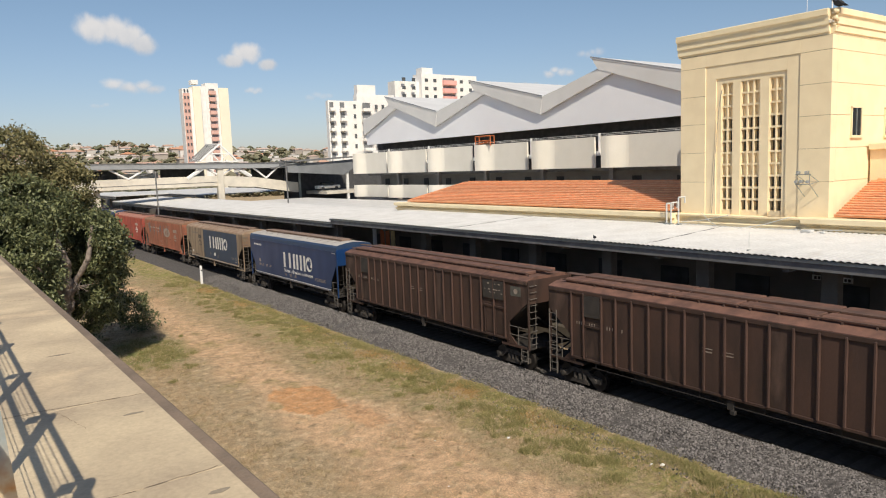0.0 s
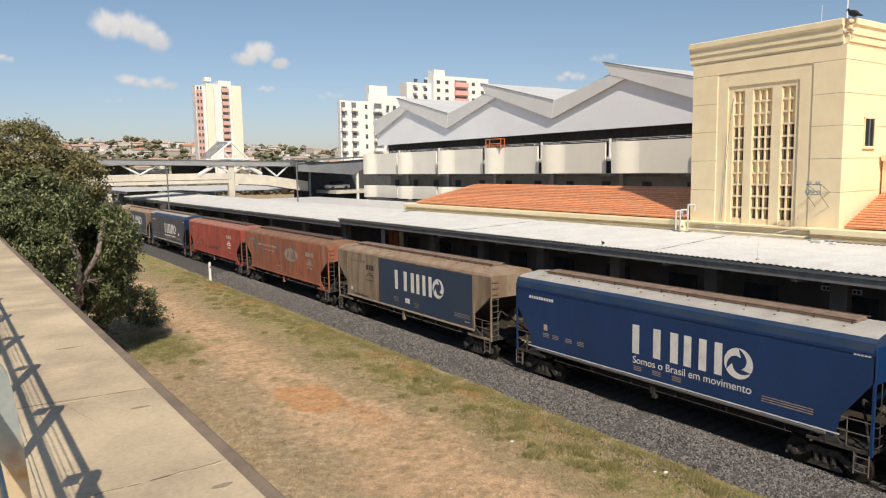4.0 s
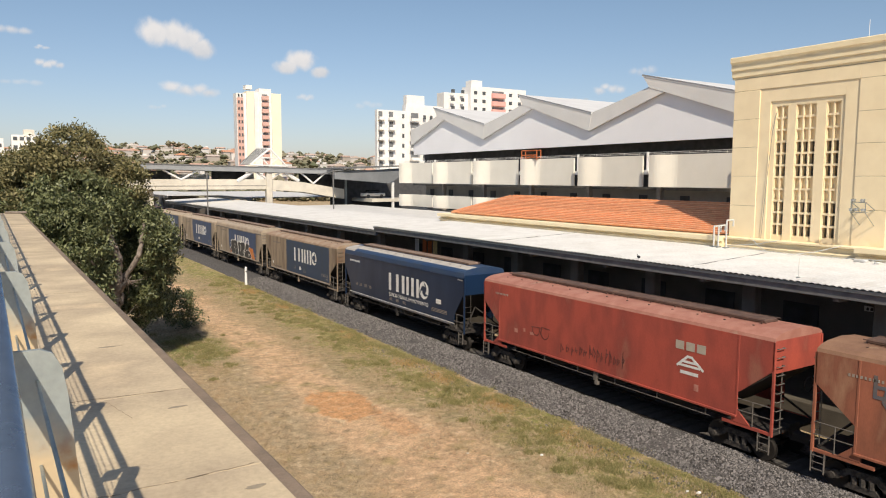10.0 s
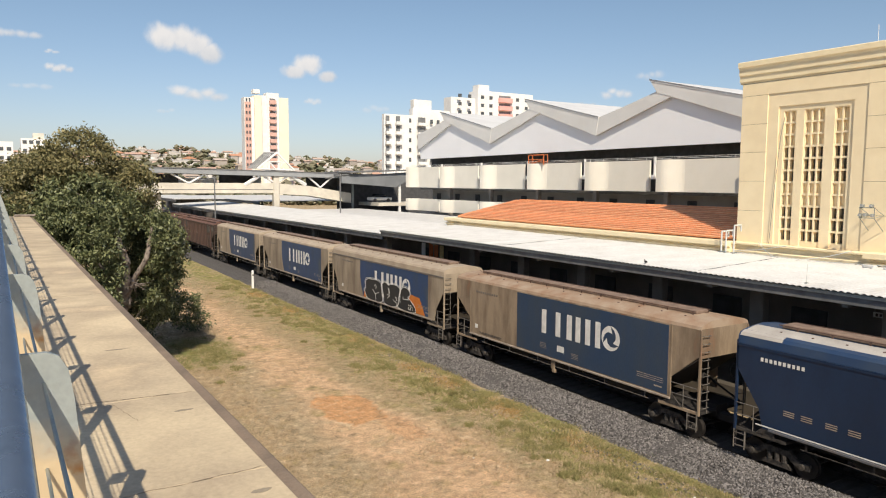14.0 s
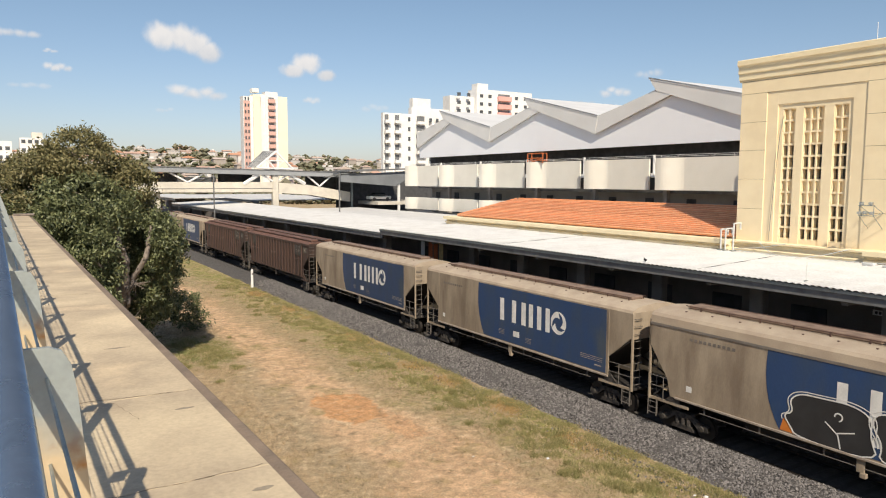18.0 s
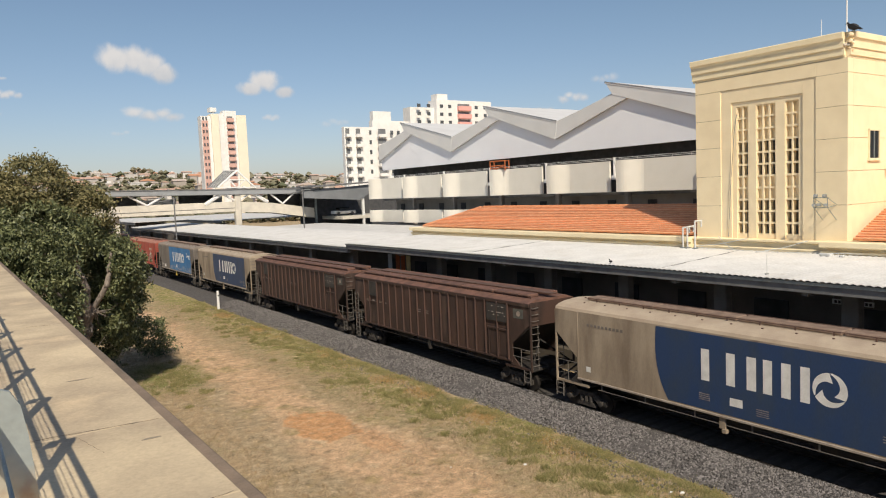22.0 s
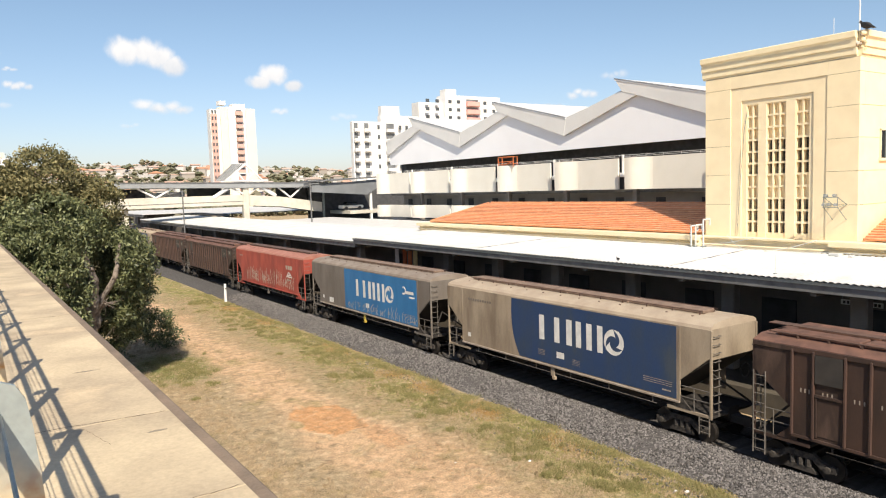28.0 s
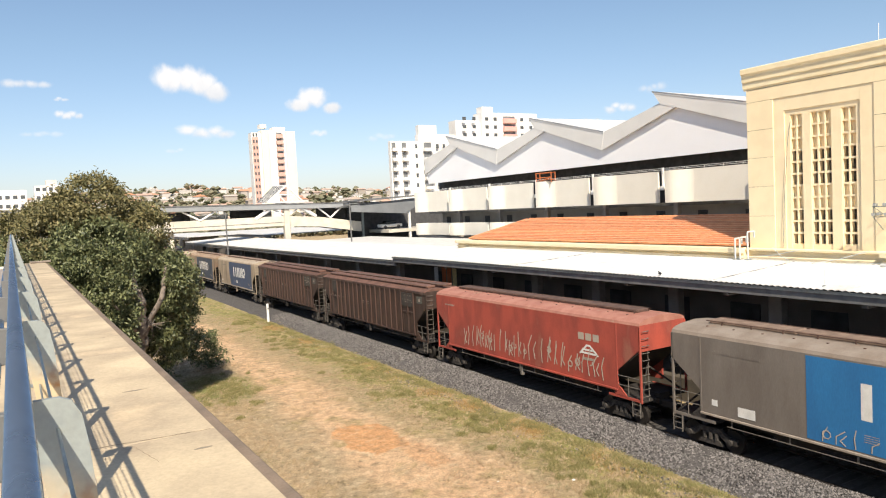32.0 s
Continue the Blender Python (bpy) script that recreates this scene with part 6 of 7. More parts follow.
def build_hillside():
    rng = random.Random(11)
    walls, roofs, greens = bmesh.new(), bmesh.new(), bmesh.new()
    for _ in range(640):
        a, d = radians(rng.uniform(-8, 58)), rng.uniform(380, 900)
        x, y = d * math.sin(a), d * math.cos(a)
        z, s, h = hill(x, y), rng.uniform(2.4, 6.0), rng.uniform(3, 7.5)
        box(walls, x - s, x + s, y - s * 0.7, y + s * 0.7, z - 3, z + h)
        kind = rng.random()
        if kind < 0.4:
            prism(roofs, [(x - s - 0.6, z + h), (x + s + 0.6, z + h), (x, z + h + s * 0.36)], "y", y - s * 0.8, y + s * 0.8)
        elif kind < 0.8:
            prism(roofs, [(y - s * 0.7 - 0.6, z + h), (y + s * 0.7 + 0.6, z + h), (y + rng.uniform(-1, 1), z + h + s * 0.3)], "x", x - s - 0.4, x + s + 0.4)
        else:
            box(walls, x - s - 0.2, x + s + 0.2, y - s * 0.7 - 0.2, y + s * 0.7 + 0.2, z + h, z + h + 0.7)
            box(walls, x - s * 0.3, x + s * 0.3, y - s * 0.2, y + s * 0.3, z + h + 0.7, z + h + 2.2)
    for _ in range(6400):
        a, d = radians(rng.uniform(-10, 60)), rng.uniform(300, 950)
        x, y = d * math.sin(a), d * math.cos(a)
        z, s = hill(x, y), rng.uniform(1.8, 3.9) * (1.9 if rng.random() < 0.05 else 1)
        for _ in range(9):
            m = Matrix.Translation((x + rng.gauss(0, s * 0.55), y + rng.gauss(0, s * 0.5), z + s * rng.uniform(0.2, 1.25)))
            bmesh_ball(greens, m, s * rng.uniform(0.3, 0.58), rng)
    for bm, name, m, label in ((walls, "far_houses", "housewall", "pale walls of small houses on the hillside"), (roofs, "far_roofs", "houseroof", "orange and grey roofs of hillside houses"), (greens, "far_trees", "fartree", "haze-paled green trees between the hillside houses")):
        solo(name, bm, M[m], label, "hillside", "stuff")


def bmesh_ball(bm, m, r, rng):
    """A lumpy clump with eight corners or so."""
    top, bot = bm.verts.new(m @ Vector((0, 0, r * 0.8))), bm.verts.new(m @ Vector((0, 0, -r * 0.6)))
    ring = [bm.verts.new(m @ Vector((r * math.cos(k * 1.047) * rng.uniform(0.7, 1.2), r * math.sin(k * 1.047) * rng.uniform(0.7, 1.2), r * rng.uniform(-0.2, 0.4)))) for k in range(6)]
    for k in range(6):
        bm.faces.new((top, ring[k], ring[(k + 1) % 6]))
        bm.faces.new((bot, ring[(k + 1) % 6], ring[k]))


def island(m, lo, hi):
    """Give each joined piece its own shade between two colours."""
    t, n = m.node_tree, m.node_tree.nodes
    geo, mx = n.new("ShaderNodeNewGeometry"), n.new("ShaderNodeMix")
    mx.data_type = "RGBA"
    mx.inputs[6].default_value, mx.inputs[7].default_value = (*lo, 1), (*hi, 1)
    t.links.new(geo.outputs["Random Per Island"], mx.inputs[0])
    t.links.new(mx.outputs[2], n["Principled BSDF"].inputs["Base Color"])
    return m


M["housewall"] = island(mat("house_wall_paint", (0.6, 0.6, 0.6), bump=0), (0.34, 0.30, 0.265), (0.66, 0.64, 0.62))
M["houseroof"] = island(mat("house_roof_tiles", (0.4, 0.2, 0.1), bump=0), (0.55, 0.27, 0.16), (0.50, 0.42, 0.37))
# foliage paled a little so its colour holds the distance haze
M["fartree"] = island(mat("haze_paled_foliage", (0.05, 0.08, 0.03), bump=0, rough=0.8), (0.085, 0.095, 0.05), (0.22, 0.195, 0.13))
build_hillside()


def cloud_material(name, seed, puff, dens):
    m = bpy.data.materials.new(name)
    m.use_nodes = True
    t, n = m.node_tree, m.node_tree.nodes
    n.remove(n["Principled BSDF"])
    out = n["Material Output"]
    co, mp, nz = n.new("ShaderNodeTexCoord"), n.new("ShaderNodeMapping"), n.new("ShaderNodeTexNoise")
    mp.inputs["Location"].default_value = (seed * 3.1, seed * 1.7, seed)
    mp.inputs["Scale"].default_value = (puff * 2.2, puff, puff)
    nz.inputs["Scale"].default_value, nz.inputs["Detail"].default_value, nz.inputs["Roughness"].default_value = 1.6, 8, 0.55
    t.links.new(co.outputs["Object"], mp.inputs["Vector"])
    t.links.new(mp.outputs["Vector"], nz.inputs["Vector"])
    sep = n.new("ShaderNodeSeparateXYZ")
    t.links.new(co.outputs["Object"], sep.inputs[0])

    def calc(op, a, b):
        x = n.new("ShaderNodeMath")
        x.operation = op
        for i, v in enumerate((a, b)):
            if isinstance(v, (int, float)):
                x.inputs[i].default_value = v
            else:
                t.links.new(v, x.inputs[i])
        return x.outputs[0]

    # rounded heaps along a flat base, roughened a little at the rim
    rng = random.Random(int(seed * 7))
    heaps = {1: ((-0.62, 0.18, 0.62), (-0.2, 0.22, 0.62), (0.2, 0.0, 0.55), (0.58, -0.28, 0.5)), 2: ((-0.05, 0.2, 0.68), (-0.5, -0.2, 0.5), (0.62, -0.38, 0.4))}.get(int(seed))
    heaps = heaps or [(-0.7 + 0.45 * k + rng.uniform(-0.1, 0.1), rng.uniform(-0.25, 0.2), rng.uniform(0.4, 0.62)) for k in range(4)]
    f = -1.0
    for hx, hy, hr in heaps:
        dx, dy = calc("ADD", sep.outputs["X"], 0.8 * hx), calc("SUBTRACT", sep.outputs["Y"], 0.9 * hy)
        dist = calc("POWER", calc("ADD", calc("MULTIPLY", dx, dx), calc("MULTIPLY", dy, dy)), 0.5)
        f = calc("MAXIMUM", f, calc("SUBTRACT", 1.0, calc("MULTIPLY", dist, 1.25 / hr)))
    f = calc("ADD", f, calc("MULTIPLY", calc("SUBTRACT", nz.outputs["Fac"], 0.5), 0.95))
    mr = n.new("ShaderNodeMapRange")
    mr.interpolation_type = "SMOOTHSTEP"
    mr.inputs["From Min"].default_value, mr.inputs["From Max"].default_value, mr.inputs["To Max"].default_value = -0.03, 0.62 if dens >= 1 else 0.95, dens * 0.94
    t.links.new(f, mr.inputs["Value"])
    # grey base to white top: the cloud's shading is put into its glow
    shade = n.new("ShaderNodeMix")
    shade.data_type = "RGBA"
    shade.inputs[6].default_value, shade.inputs[7].default_value = (0.74, 0.77, 0.81, 1), (0.98, 0.96, 0.94, 1)
    lift = n.new("ShaderNodeMapRange")
    lift.inputs["From Min"].default_value, lift.inputs["From Max"].default_value = -0.55, 0.25
    t.links.new(calc("ADD", sep.outputs["Y"], calc("MULTIPLY", calc("SUBTRACT", nz.outputs["Fac"], 0.5), 1.2)), lift.inputs["Value"])
    t.links.new(lift.outputs["Result"], shade.inputs[0])
    em, tr, mx = n.new("ShaderNodeEmission"), n.new("ShaderNodeBsdfTransparent"), n.new("ShaderNodeMixShader")
    em.inputs["Strength"].default_value = 0.80
    t.links.new(shade.outputs[2], em.inputs["Color"])
    t.links.new(mr.outputs["Result"], mx.inputs["Fac"])
    t.links.new(tr.outputs[0], mx.inputs[1])
    t.links.new(em.outputs[0], mx.inputs[2])
    t.links.new(mx.outputs[0], out.inputs["Surface"])
    return m


def build_clouds():
    # bearing from the track's line, height angle, width and height in degrees, seed, density
    rows = CLOUDS
    eye, far = Vector((0, 0, 9.95)), 3500.0
    for k, (az, el, wd, ht, dens) in enumerate(rows):
        d = Vector((math.sin(radians(az)) * math.cos(radians(el)), math.cos(radians(az)) * math.cos(radians(el)), math.sin(radians(el))))
        bm = bmesh.new()
        bm.faces.new([bm.verts.new(p) for p in ((-1.25, -1.25, 0), (1.25, -1.25, 0), (1.25, 1.25, 0), (-1.25, 1.25, 0))])
        ob = solo("cloud", bm, cloud_material("cloud_vapour_%s" % "abcdefghijklmnop"[k], k + 1.0, 0.8, dens), "small white fair-weather cloud in the far sky", "cloud", "structure", "clouds")
        ob.matrix_world = look(eye + d * far, eye) @ Matrix.Diagonal((far * math.tan(radians(wd / 2)), far * math.tan(radians(ht / 2)), 1, 1))
        ob.visible_shadow = False


CLOUDS = [(12.2, 10.05, 6.3, 4.5, 1.0), (21.1, 8.7, 5.6, 3.3, 1.0), (12.97, 6.6, 4.8, 2.3, 0.9), (1.16, 9.96, 3.48, 1.7, 0.75), (3.58, 7.79, 2.1, 1.35, 0.9), (3.2, 8.88, 1.25, 0.68, 0.6), (1.85, 6.44, 3.11, 1.26, 0.35), (21.28, 6.19, 1.7, 1.2, 0.6), (10.48, 5.18, 1.44, 0.84, 0.3), (45.13, 6.84, 2.99, 1.84, 0.8), (47.51, 8.16, 2.45, 1.81, 0.45), (42.71, 6.06, 2.02, 0.77, 0.4), (26.36, 5.71, 2.56, 1.34, 0.3)]
build_clouds()
# ---- viaduct ledge, railing, ground cover, tree ----
M["crack"] = mat("dirt_filled_crack", (0.16, 0.12, 0.08), rough=0.95, bump=0)
M["blot"] = mat("damp_cement_blot", (0.30, 0.25, 0.18), (0.24, 0.20, 0.15), 0.9, scale=20, bump=0)
M["paving"] = mat("grey_pink_paving", (0.34, 0.30, 0.27), (0.28, 0.25, 0.23), 0.9, scale=0.6, fine=30, bump=0.1)
M["lawn"] = mat("green_lawn", (0.10, 0.17, 0.03), (0.13, 0.19, 0.045), 0.95, scale=1.5, fine=25, bump=0.5)


LEDGE = Matrix.Rotation(radians(0.6), 4, "Z")     # the viaduct runs slightly askew to the track


def build_ledge():
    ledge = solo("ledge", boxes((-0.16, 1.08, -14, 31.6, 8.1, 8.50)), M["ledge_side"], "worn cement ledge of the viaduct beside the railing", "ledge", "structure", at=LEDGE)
    cuts = [-14, -9.5, -5, -0.5, 3.23, 4.70, 9.4, 14.2, 19.0, 23.8, 31.6]
    for a, b in zip(cuts, cuts[1:]):
        part("slab", boxes((-0.16, 1.086, a + 0.0025, b - 0.0025, 8.45, 8.56)), M["ledge"], ledge, bevel=0.003)
    rng = random.Random(2)
    for x0, y0, x1, y1, wd in ((0.1, 4.78, 1.06, 4.69, 0.003), (0.3, 3.22, 1.06, 3.24, 0.0022), (0.58, 4.66, 0.66, 4.25, 0.0012), (1.0, 9.4, 0.2, 9.46, 0.003)):
        pts = [(x0 + (x1 - x0) * k / 16 + 0.010 * noise.noise(Vector((k * 0.7, y0, 1))) + rng.uniform(-0.003, 0.003), y0 + (y1 - y0) * k / 16 + 0.02 * noise.noise(Vector((k * 0.45, y0, 5))) + rng.uniform(-0.004, 0.004)) for k in range(17)]
        bm = bmesh.new()
        for (xa, ya), (xb, yb) in zip(pts, pts[1:]):
            d = Vector((xb - xa, yb - ya, 0)).normalized()
            n = Vector((-d.y, d.x, 0)) * wd * rng.uniform(0.4, 1.5)
            bm.faces.new([bm.verts.new(p) for p in (Vector((xa, ya, 8.5615)) + n, Vector((xa, ya, 8.5615)) - n, Vector((xb, yb, 8.5615)) - n, Vector((xb, yb, 8.5615)) + n)])
        part("crack", bm, M["crack"], ledge)
    # dark damp blots and a scuff on the cement
    for x, y, a, b in ((0.97, 2.98, 0.055, 0.022), (0.93, 4.32, 0.06, 0.018), (0.80, 6.2, 0.10, 0.02)):
        out = [(x + a * rng.uniform(0.7, 1.1) * math.cos(k * 0.524), y + b * rng.uniform(0.7, 1.1) * math.sin(k * 0.524)) for k in range(12)]
        part("blot", prism(bmesh.new(), out, "z", 8.5598, 8.5612), M["blot"], ledge)
    part("drip_edge", boxes((1.092, 1.20, -14, 31.6, 7.9, 8.52)), M["ledge_side"], ledge, "dark brown cement edge", bevel=0.02)
    solo("wall_viaduct", boxes((-3.0, 1.0, -14, 31.5, -0.2, 8.1)), M["concrete"], "concrete retaining wall under the ledge", "wall", "structure", at=LEDGE)
    solo("walkway", boxes((-14, -0.165, -14, 33.5, 7.9, 8.32)), M["paving"], "pale paved walkway behind the railing", "pavement", "structure", at=LEDGE)
    solo("lawn", boxes((-30, -0.165, 33.5, 73, 7.7, 8.30)), M["lawn"], "strip of green lawn beyond the walkway", "lawn", "structure", at=LEDGE)
    solo("wall_bank", boxes((-30, 1.0, 31.6, 75, -0.2, 7.7)), M["concrete"], "retaining wall under the lawn", "wall", "structure", at=LEDGE)
    solo("kerb", boxes((-14, -0.17, 33.2, 33.6, 8.32, 8.42)), M["concrete"], "pale kerb between walkway and lawn", "kerb", "structure", bevel=0.02, at=LEDGE)
    # low shelter at the end of the lawn
    sh = thing("shelter", "low flat-roofed shelter beyond the lawn", "shelter", at=(-5, 74, 8.3))
    part("roof", boxes((-6, 5, -1, 3, 2.9, 3.2)), M["fascia"], sh)
    for x in (-5, -1.5, 2, 4.6):
        part("post", boxes((x - 0.12, x + 0.12, -0.6, -0.4, 0, 2.9)), M["galv"], sh)
    part("low_wall", boxes((-6, 5, -0.5, -0.2, 0, 0.9)), M["concrete"], sh)
    # brown plank left at the end of the ledge
    solo("plank", boxes((0.25, 0.95, 31.0, 31.3, 8.56, 8.64)), M["bark"], "short brown plank lying at the ledge's end", "plank", bevel=0.015)


build_ledge()


def rusty_plate():
    """Grey paint that has worn to beige primer and orange rust on the lower part of a plate."""
    m = mat("worn_grey_plate_paint", (0.34, 0.37, 0.36), (0.28, 0.31, 0.30), 0.55, 0.2, scale=8, fine=60, bump=0.05)
    t, n = m.node_tree, m.node_tree.nodes
    bs = n["Principled BSDF"]
    top = bs.inputs["Base Color"].links[0].from_socket
    co, sep, nz, add, fade, spots = (n.new("ShaderNode" + k) for k in ("TexCoord", "SeparateXYZ", "TexNoise", "Math", "MapRange", "ValToRGB"))
    nz.inputs["Scale"].default_value, nz.inputs["Detail"].default_value = 14, 4
    t.links.new(co.outputs["Object"], sep.inputs[0])
    t.links.new(co.outputs["Object"], nz.inputs["Vector"])
    add.operation = "MULTIPLY_ADD"
    add.inputs[1].default_value = 0.12
    t.links.new(nz.outputs["Fac"], add.inputs[0])
    t.links.new(sep.outputs["Z"], add.inputs[2])
    fade.inputs["From Min"].default_value, fade.inputs["From Max"].default_value = 9.60, 9.53
    t.links.new(add.outputs[0], fade.inputs["Value"])
    spots.color_ramp.elements[0].position, spots.color_ramp.elements[1].position = 0.60, 0.68
    spots.color_ramp.elements[0].color, spots.color_ramp.elements[1].color = (0.60, 0.47, 0.30, 1), (0.55, 0.27, 0.09, 1)
    t.links.new(nz.outputs["Fac"], spots.inputs["Fac"])
    mx = n.new("ShaderNodeMix")
    mx.data_type = "RGBA"
    t.links.new(fade.outputs["Result"], mx.inputs[0])
    t.links.new(top, mx.inputs[6])
    t.links.new(spots.outputs["Color"], mx.inputs[7])
    t.links.new(mx.outputs[2], bs.inputs["Base Color"])
    return m


def build_railing():
    rl = thing("railing", "grey steel railing with twin tubes and flat plate stanchions", "railing", at=LEDGE)
    for x, z, r, nm in ((0.029, 9.686, 0.0175, "upper_tube"), (-0.034, 9.53, 0.019, "lower_tube")):
        part(nm, tube(bmesh.new(), (x, -12, z), (x, 42, z), r, 18), M["bluetube"], rl, "blue-grey steel handrail tube", smooth=True)
    for x, z in ((0.080, 9.604), (0.079, 9.46), (0.112, 9.31), (0.12, 9.24), (0.14, 9.0), (0.138, 8.96)):
        part("wire", rod([(x, -12, z), (x, 42, z)], 0.003 if z > 9.4 else 0.002), M["galv"], rl, "thin steel wire")
    # stanchion: a tapered plate with a rounded shoulder, a foot and a lug to the inner tube
    out = [(0.137, 8.56), (0.182, 8.56), (0.172, 8.92), (0.140, 9.343), (0.124, 9.576), (0.117, 9.623), (0.104, 9.648), (0.086, 9.656), (0.048, 9.656), (0.046, 9.586), (0.117, 9.0)]
    plate = mesh_of("stanchion_plate", prism(bmesh.new(), out, "y", -0.006, 0.006), rusty_plate())
    foot = mesh_of("foot_plate", boxes((0.0, 0.22, -0.06, 0.06, 8.56, 8.572)), M["galv"], 0.003)
    lug = mesh_of("tube_lug", boxes((-0.03, 0.042, -0.012, 0.012, 9.53, 9.64)), M["fascia"], 0.003)
    bolt = mesh_of("bolt", tube(bmesh.new(), (0, 0, 8.572), (0, 0, 8.586), 0.011, 6), M["fascia"])
    for k in range(-6, 35):
        st = part("stanchion", plate, None, rl, at=(0, 2.43 + 1.15 * k, 0))
        part("foot_plate", foot, None, st)
        part("tube_lug", lug, None, st, at=(0, 0.02, 0))
        for x, y in ((0.02, -0.04), (0.02, 0.04), (0.2, -0.04), (0.2, 0.04)):
            part("bolt", bolt, None, st, at=(x, y, 0))


build_railing()


def scatter(name, n, pick, size, material, label, seed, lean=0.5):
    """Grass as single blades: three corners each, in one mesh."""
    rng = np.random.RandomState(seed)
    p = pick(rng, n)
    n = len(p)
    h = size * rng.uniform(0.5, 1.3, n)
    a = rng.uniform(0, 2 * np.pi, n)
    w = 0.007 + 0.008 * rng.rand(n)
    base = np.c_[p, np.maximum(-0.03, -0.17 + 0.27 * (p[:, 0] - 18.9))]
    side = np.c_[np.cos(a) * w, np.sin(a) * w, np.zeros(n)]
    tip = base + np.c_[rng.normal(0, lean, n) * h, rng.normal(0, lean, n) * h, h]
    v = np.stack([base - side, base + side, tip], 1).reshape(-1, 3)
    me = bpy.data.meshes.new(name)
    me.from_pydata(v.tolist(), [], np.arange(3 * n).reshape(-1, 3).tolist())
    me.materials.append(material)
    return tagged(new(name, me), label, "grass", kind="stuff")


def lumps(x, y, s, seed):
    return np.array([noise.noise(Vector((a * s, b * s, seed))) for a, b in zip(x, y)])


def pick_dry(rng, n):
    x, y = rng.uniform(3, 19.2, n), 6 + 62 * rng.rand(n) ** 1.7
    wob = lumps(x, y, 0.16, 1)
    keep = (np.abs(x + 3 * wob - 12.5) > 1.7 * rng.rand(n) ** 0.6 + 0.4) & (((x - 12.5) / 1.4) ** 2 + ((y - 28.2) / 2.4) ** 2 > 0.6 + 0.5 * rng.rand(n)) & (lumps(x, y, 0.5, 2) + 0.8 * lumps(x, y, 1.6, 12) + rng.normal(0, 0.2, n) > -0.12)
    return np.c_[x, y][keep]


def pick_green(rng, n):
    x, y = rng.uniform(4, 19.7, n), 6 + 66 * rng.rand(n) ** 1.6
    near = np.exp(-((x - 17.8) / 1.3) ** 2) + 0.9 * np.exp(-(((x - 9.2) / 1.6) ** 2 + ((y - 42.5) / 5) ** 2)) + 0.05
    keep = (near * (0.7 + 1.3 * lumps(x, y, 0.6, 5)) > rng.uniform(0.1, 0.9, n))
    return np.c_[x, y][keep]


def pick_rust(rng, n):
    x, y = rng.normal(18.55, 0.5, n), 6 + 62 * rng.rand(n) ** 1.6
    keep = (x < 19.55) & (lumps(x, y, 0.35, 8) + rng.normal(0, 0.15, n) > 0.12)
    return np.c_[x, y][keep]


def tuft_pick(rng, n):
    """Blades gathered in tufts of uneven size along the ballast and about the tree."""
    m = 420
    c = np.c_[rng.normal(17.5, 0.9, m), 8 + 60 * rng.rand(m) ** 1.5]
    c = c[(c[:, 0] < 18.9) & (lumps(c[:, 0], c[:, 1], 0.4, 3) > -0.12)]
    c = np.r_[c, np.c_[rng.normal(9.6, 0.9, 60), rng.normal(41.5, 2.2, 60)]]
    k = (len(c) * rng.rand(n) ** 1.6).astype(int)
    return c[k] + rng.normal(0, 1, (n, 2)) * (0.07 + 0.16 * (k % 7) / 7)[:, None]


M["dryblade"] = island(mat("dry_grass_blade", (0.4, 0.3, 0.1), rough=0.9, bump=0, spec=0.1), (0.52, 0.40, 0.265), (0.34, 0.255, 0.16))
M["greenblade"] = island(mat("green_grass_blade", (0.1, 0.15, 0.05), rough=0.9, bump=0, spec=0.1), (0.36, 0.29, 0.14), (0.13, 0.15, 0.052))
def pick_clumps(rng, n):
    x, y = rng.uniform(2.5, 19.0, n // 9), 6 + 66 * rng.rand(n // 9) ** 1.6
    keep = ((np.abs(x + 3 * lumps(x, y, 0.16, 1) - 12.5) > 1.9 * rng.rand(len(x)) ** 0.6) | (rng.rand(len(x)) < 0.10)) & (((x - 12.5) / 1.4) ** 2 + ((y - 28.2) / 2.4) ** 2 > 0.8)
    keep &= lumps(x, y, 1.1, 17) > rng.uniform(-0.45, 0.25, len(x))
    c = np.c_[x, y][keep]
    return np.repeat(c, 9, 0) + rng.normal(0, 0.045, (9 * len(c), 2))


scatter("straw_clumps", 240000, pick_clumps, 0.10, M["dryblade"], "clumps of bleached straw-coloured grass", 12, 0.7)
scatter("dry_grass", 190000, pick_dry, 0.055, M["dryblade"], "short dry straw-coloured grass on the soil", 1, 0.8)
scatter("green_grass", 150000, pick_green, 0.095, M["greenblade"], "yellow-green grass along the ballast edge", 2, 0.5)
M["rustblade"] = island(mat("rusty_dry_blade", (0.4, 0.2, 0.1), rough=0.9, bump=0, spec=0.1), (0.46, 0.30, 0.13), (0.36, 0.20, 0.075))
scatter("rusty_grass", 60000, pick_rust, 0.09, M["rustblade"], "orange-brown dried grass along the ballast", 6, 0.5)
def pick_edge(rng, n):
    y = 6 + 66 * rng.rand(n) ** 1.6
    x = 18.95 + np.array([0.28 * noise.noise(Vector((3.3, v * 0.55, 0))) + 0.34 * noise.noise(Vector((6.3, v * 0.9, 2))) for v in y]) + rng.normal(0, 0.22, n)
    keep = lumps(x, y, 1.1, 4) + rng.normal(0, 0.2, n) > -0.1
    return np.c_[x, y][keep]


scatter("edge_grass", 90000, pick_edge, 0.11, M["greenblade"], "ragged grass growing into the ballast edge", 15, 0.6)
scatter("grass_tufts", 60000, tuft_pick, 0.15, M["greenblade"], "taller green grass tufts", 3, 0.45)


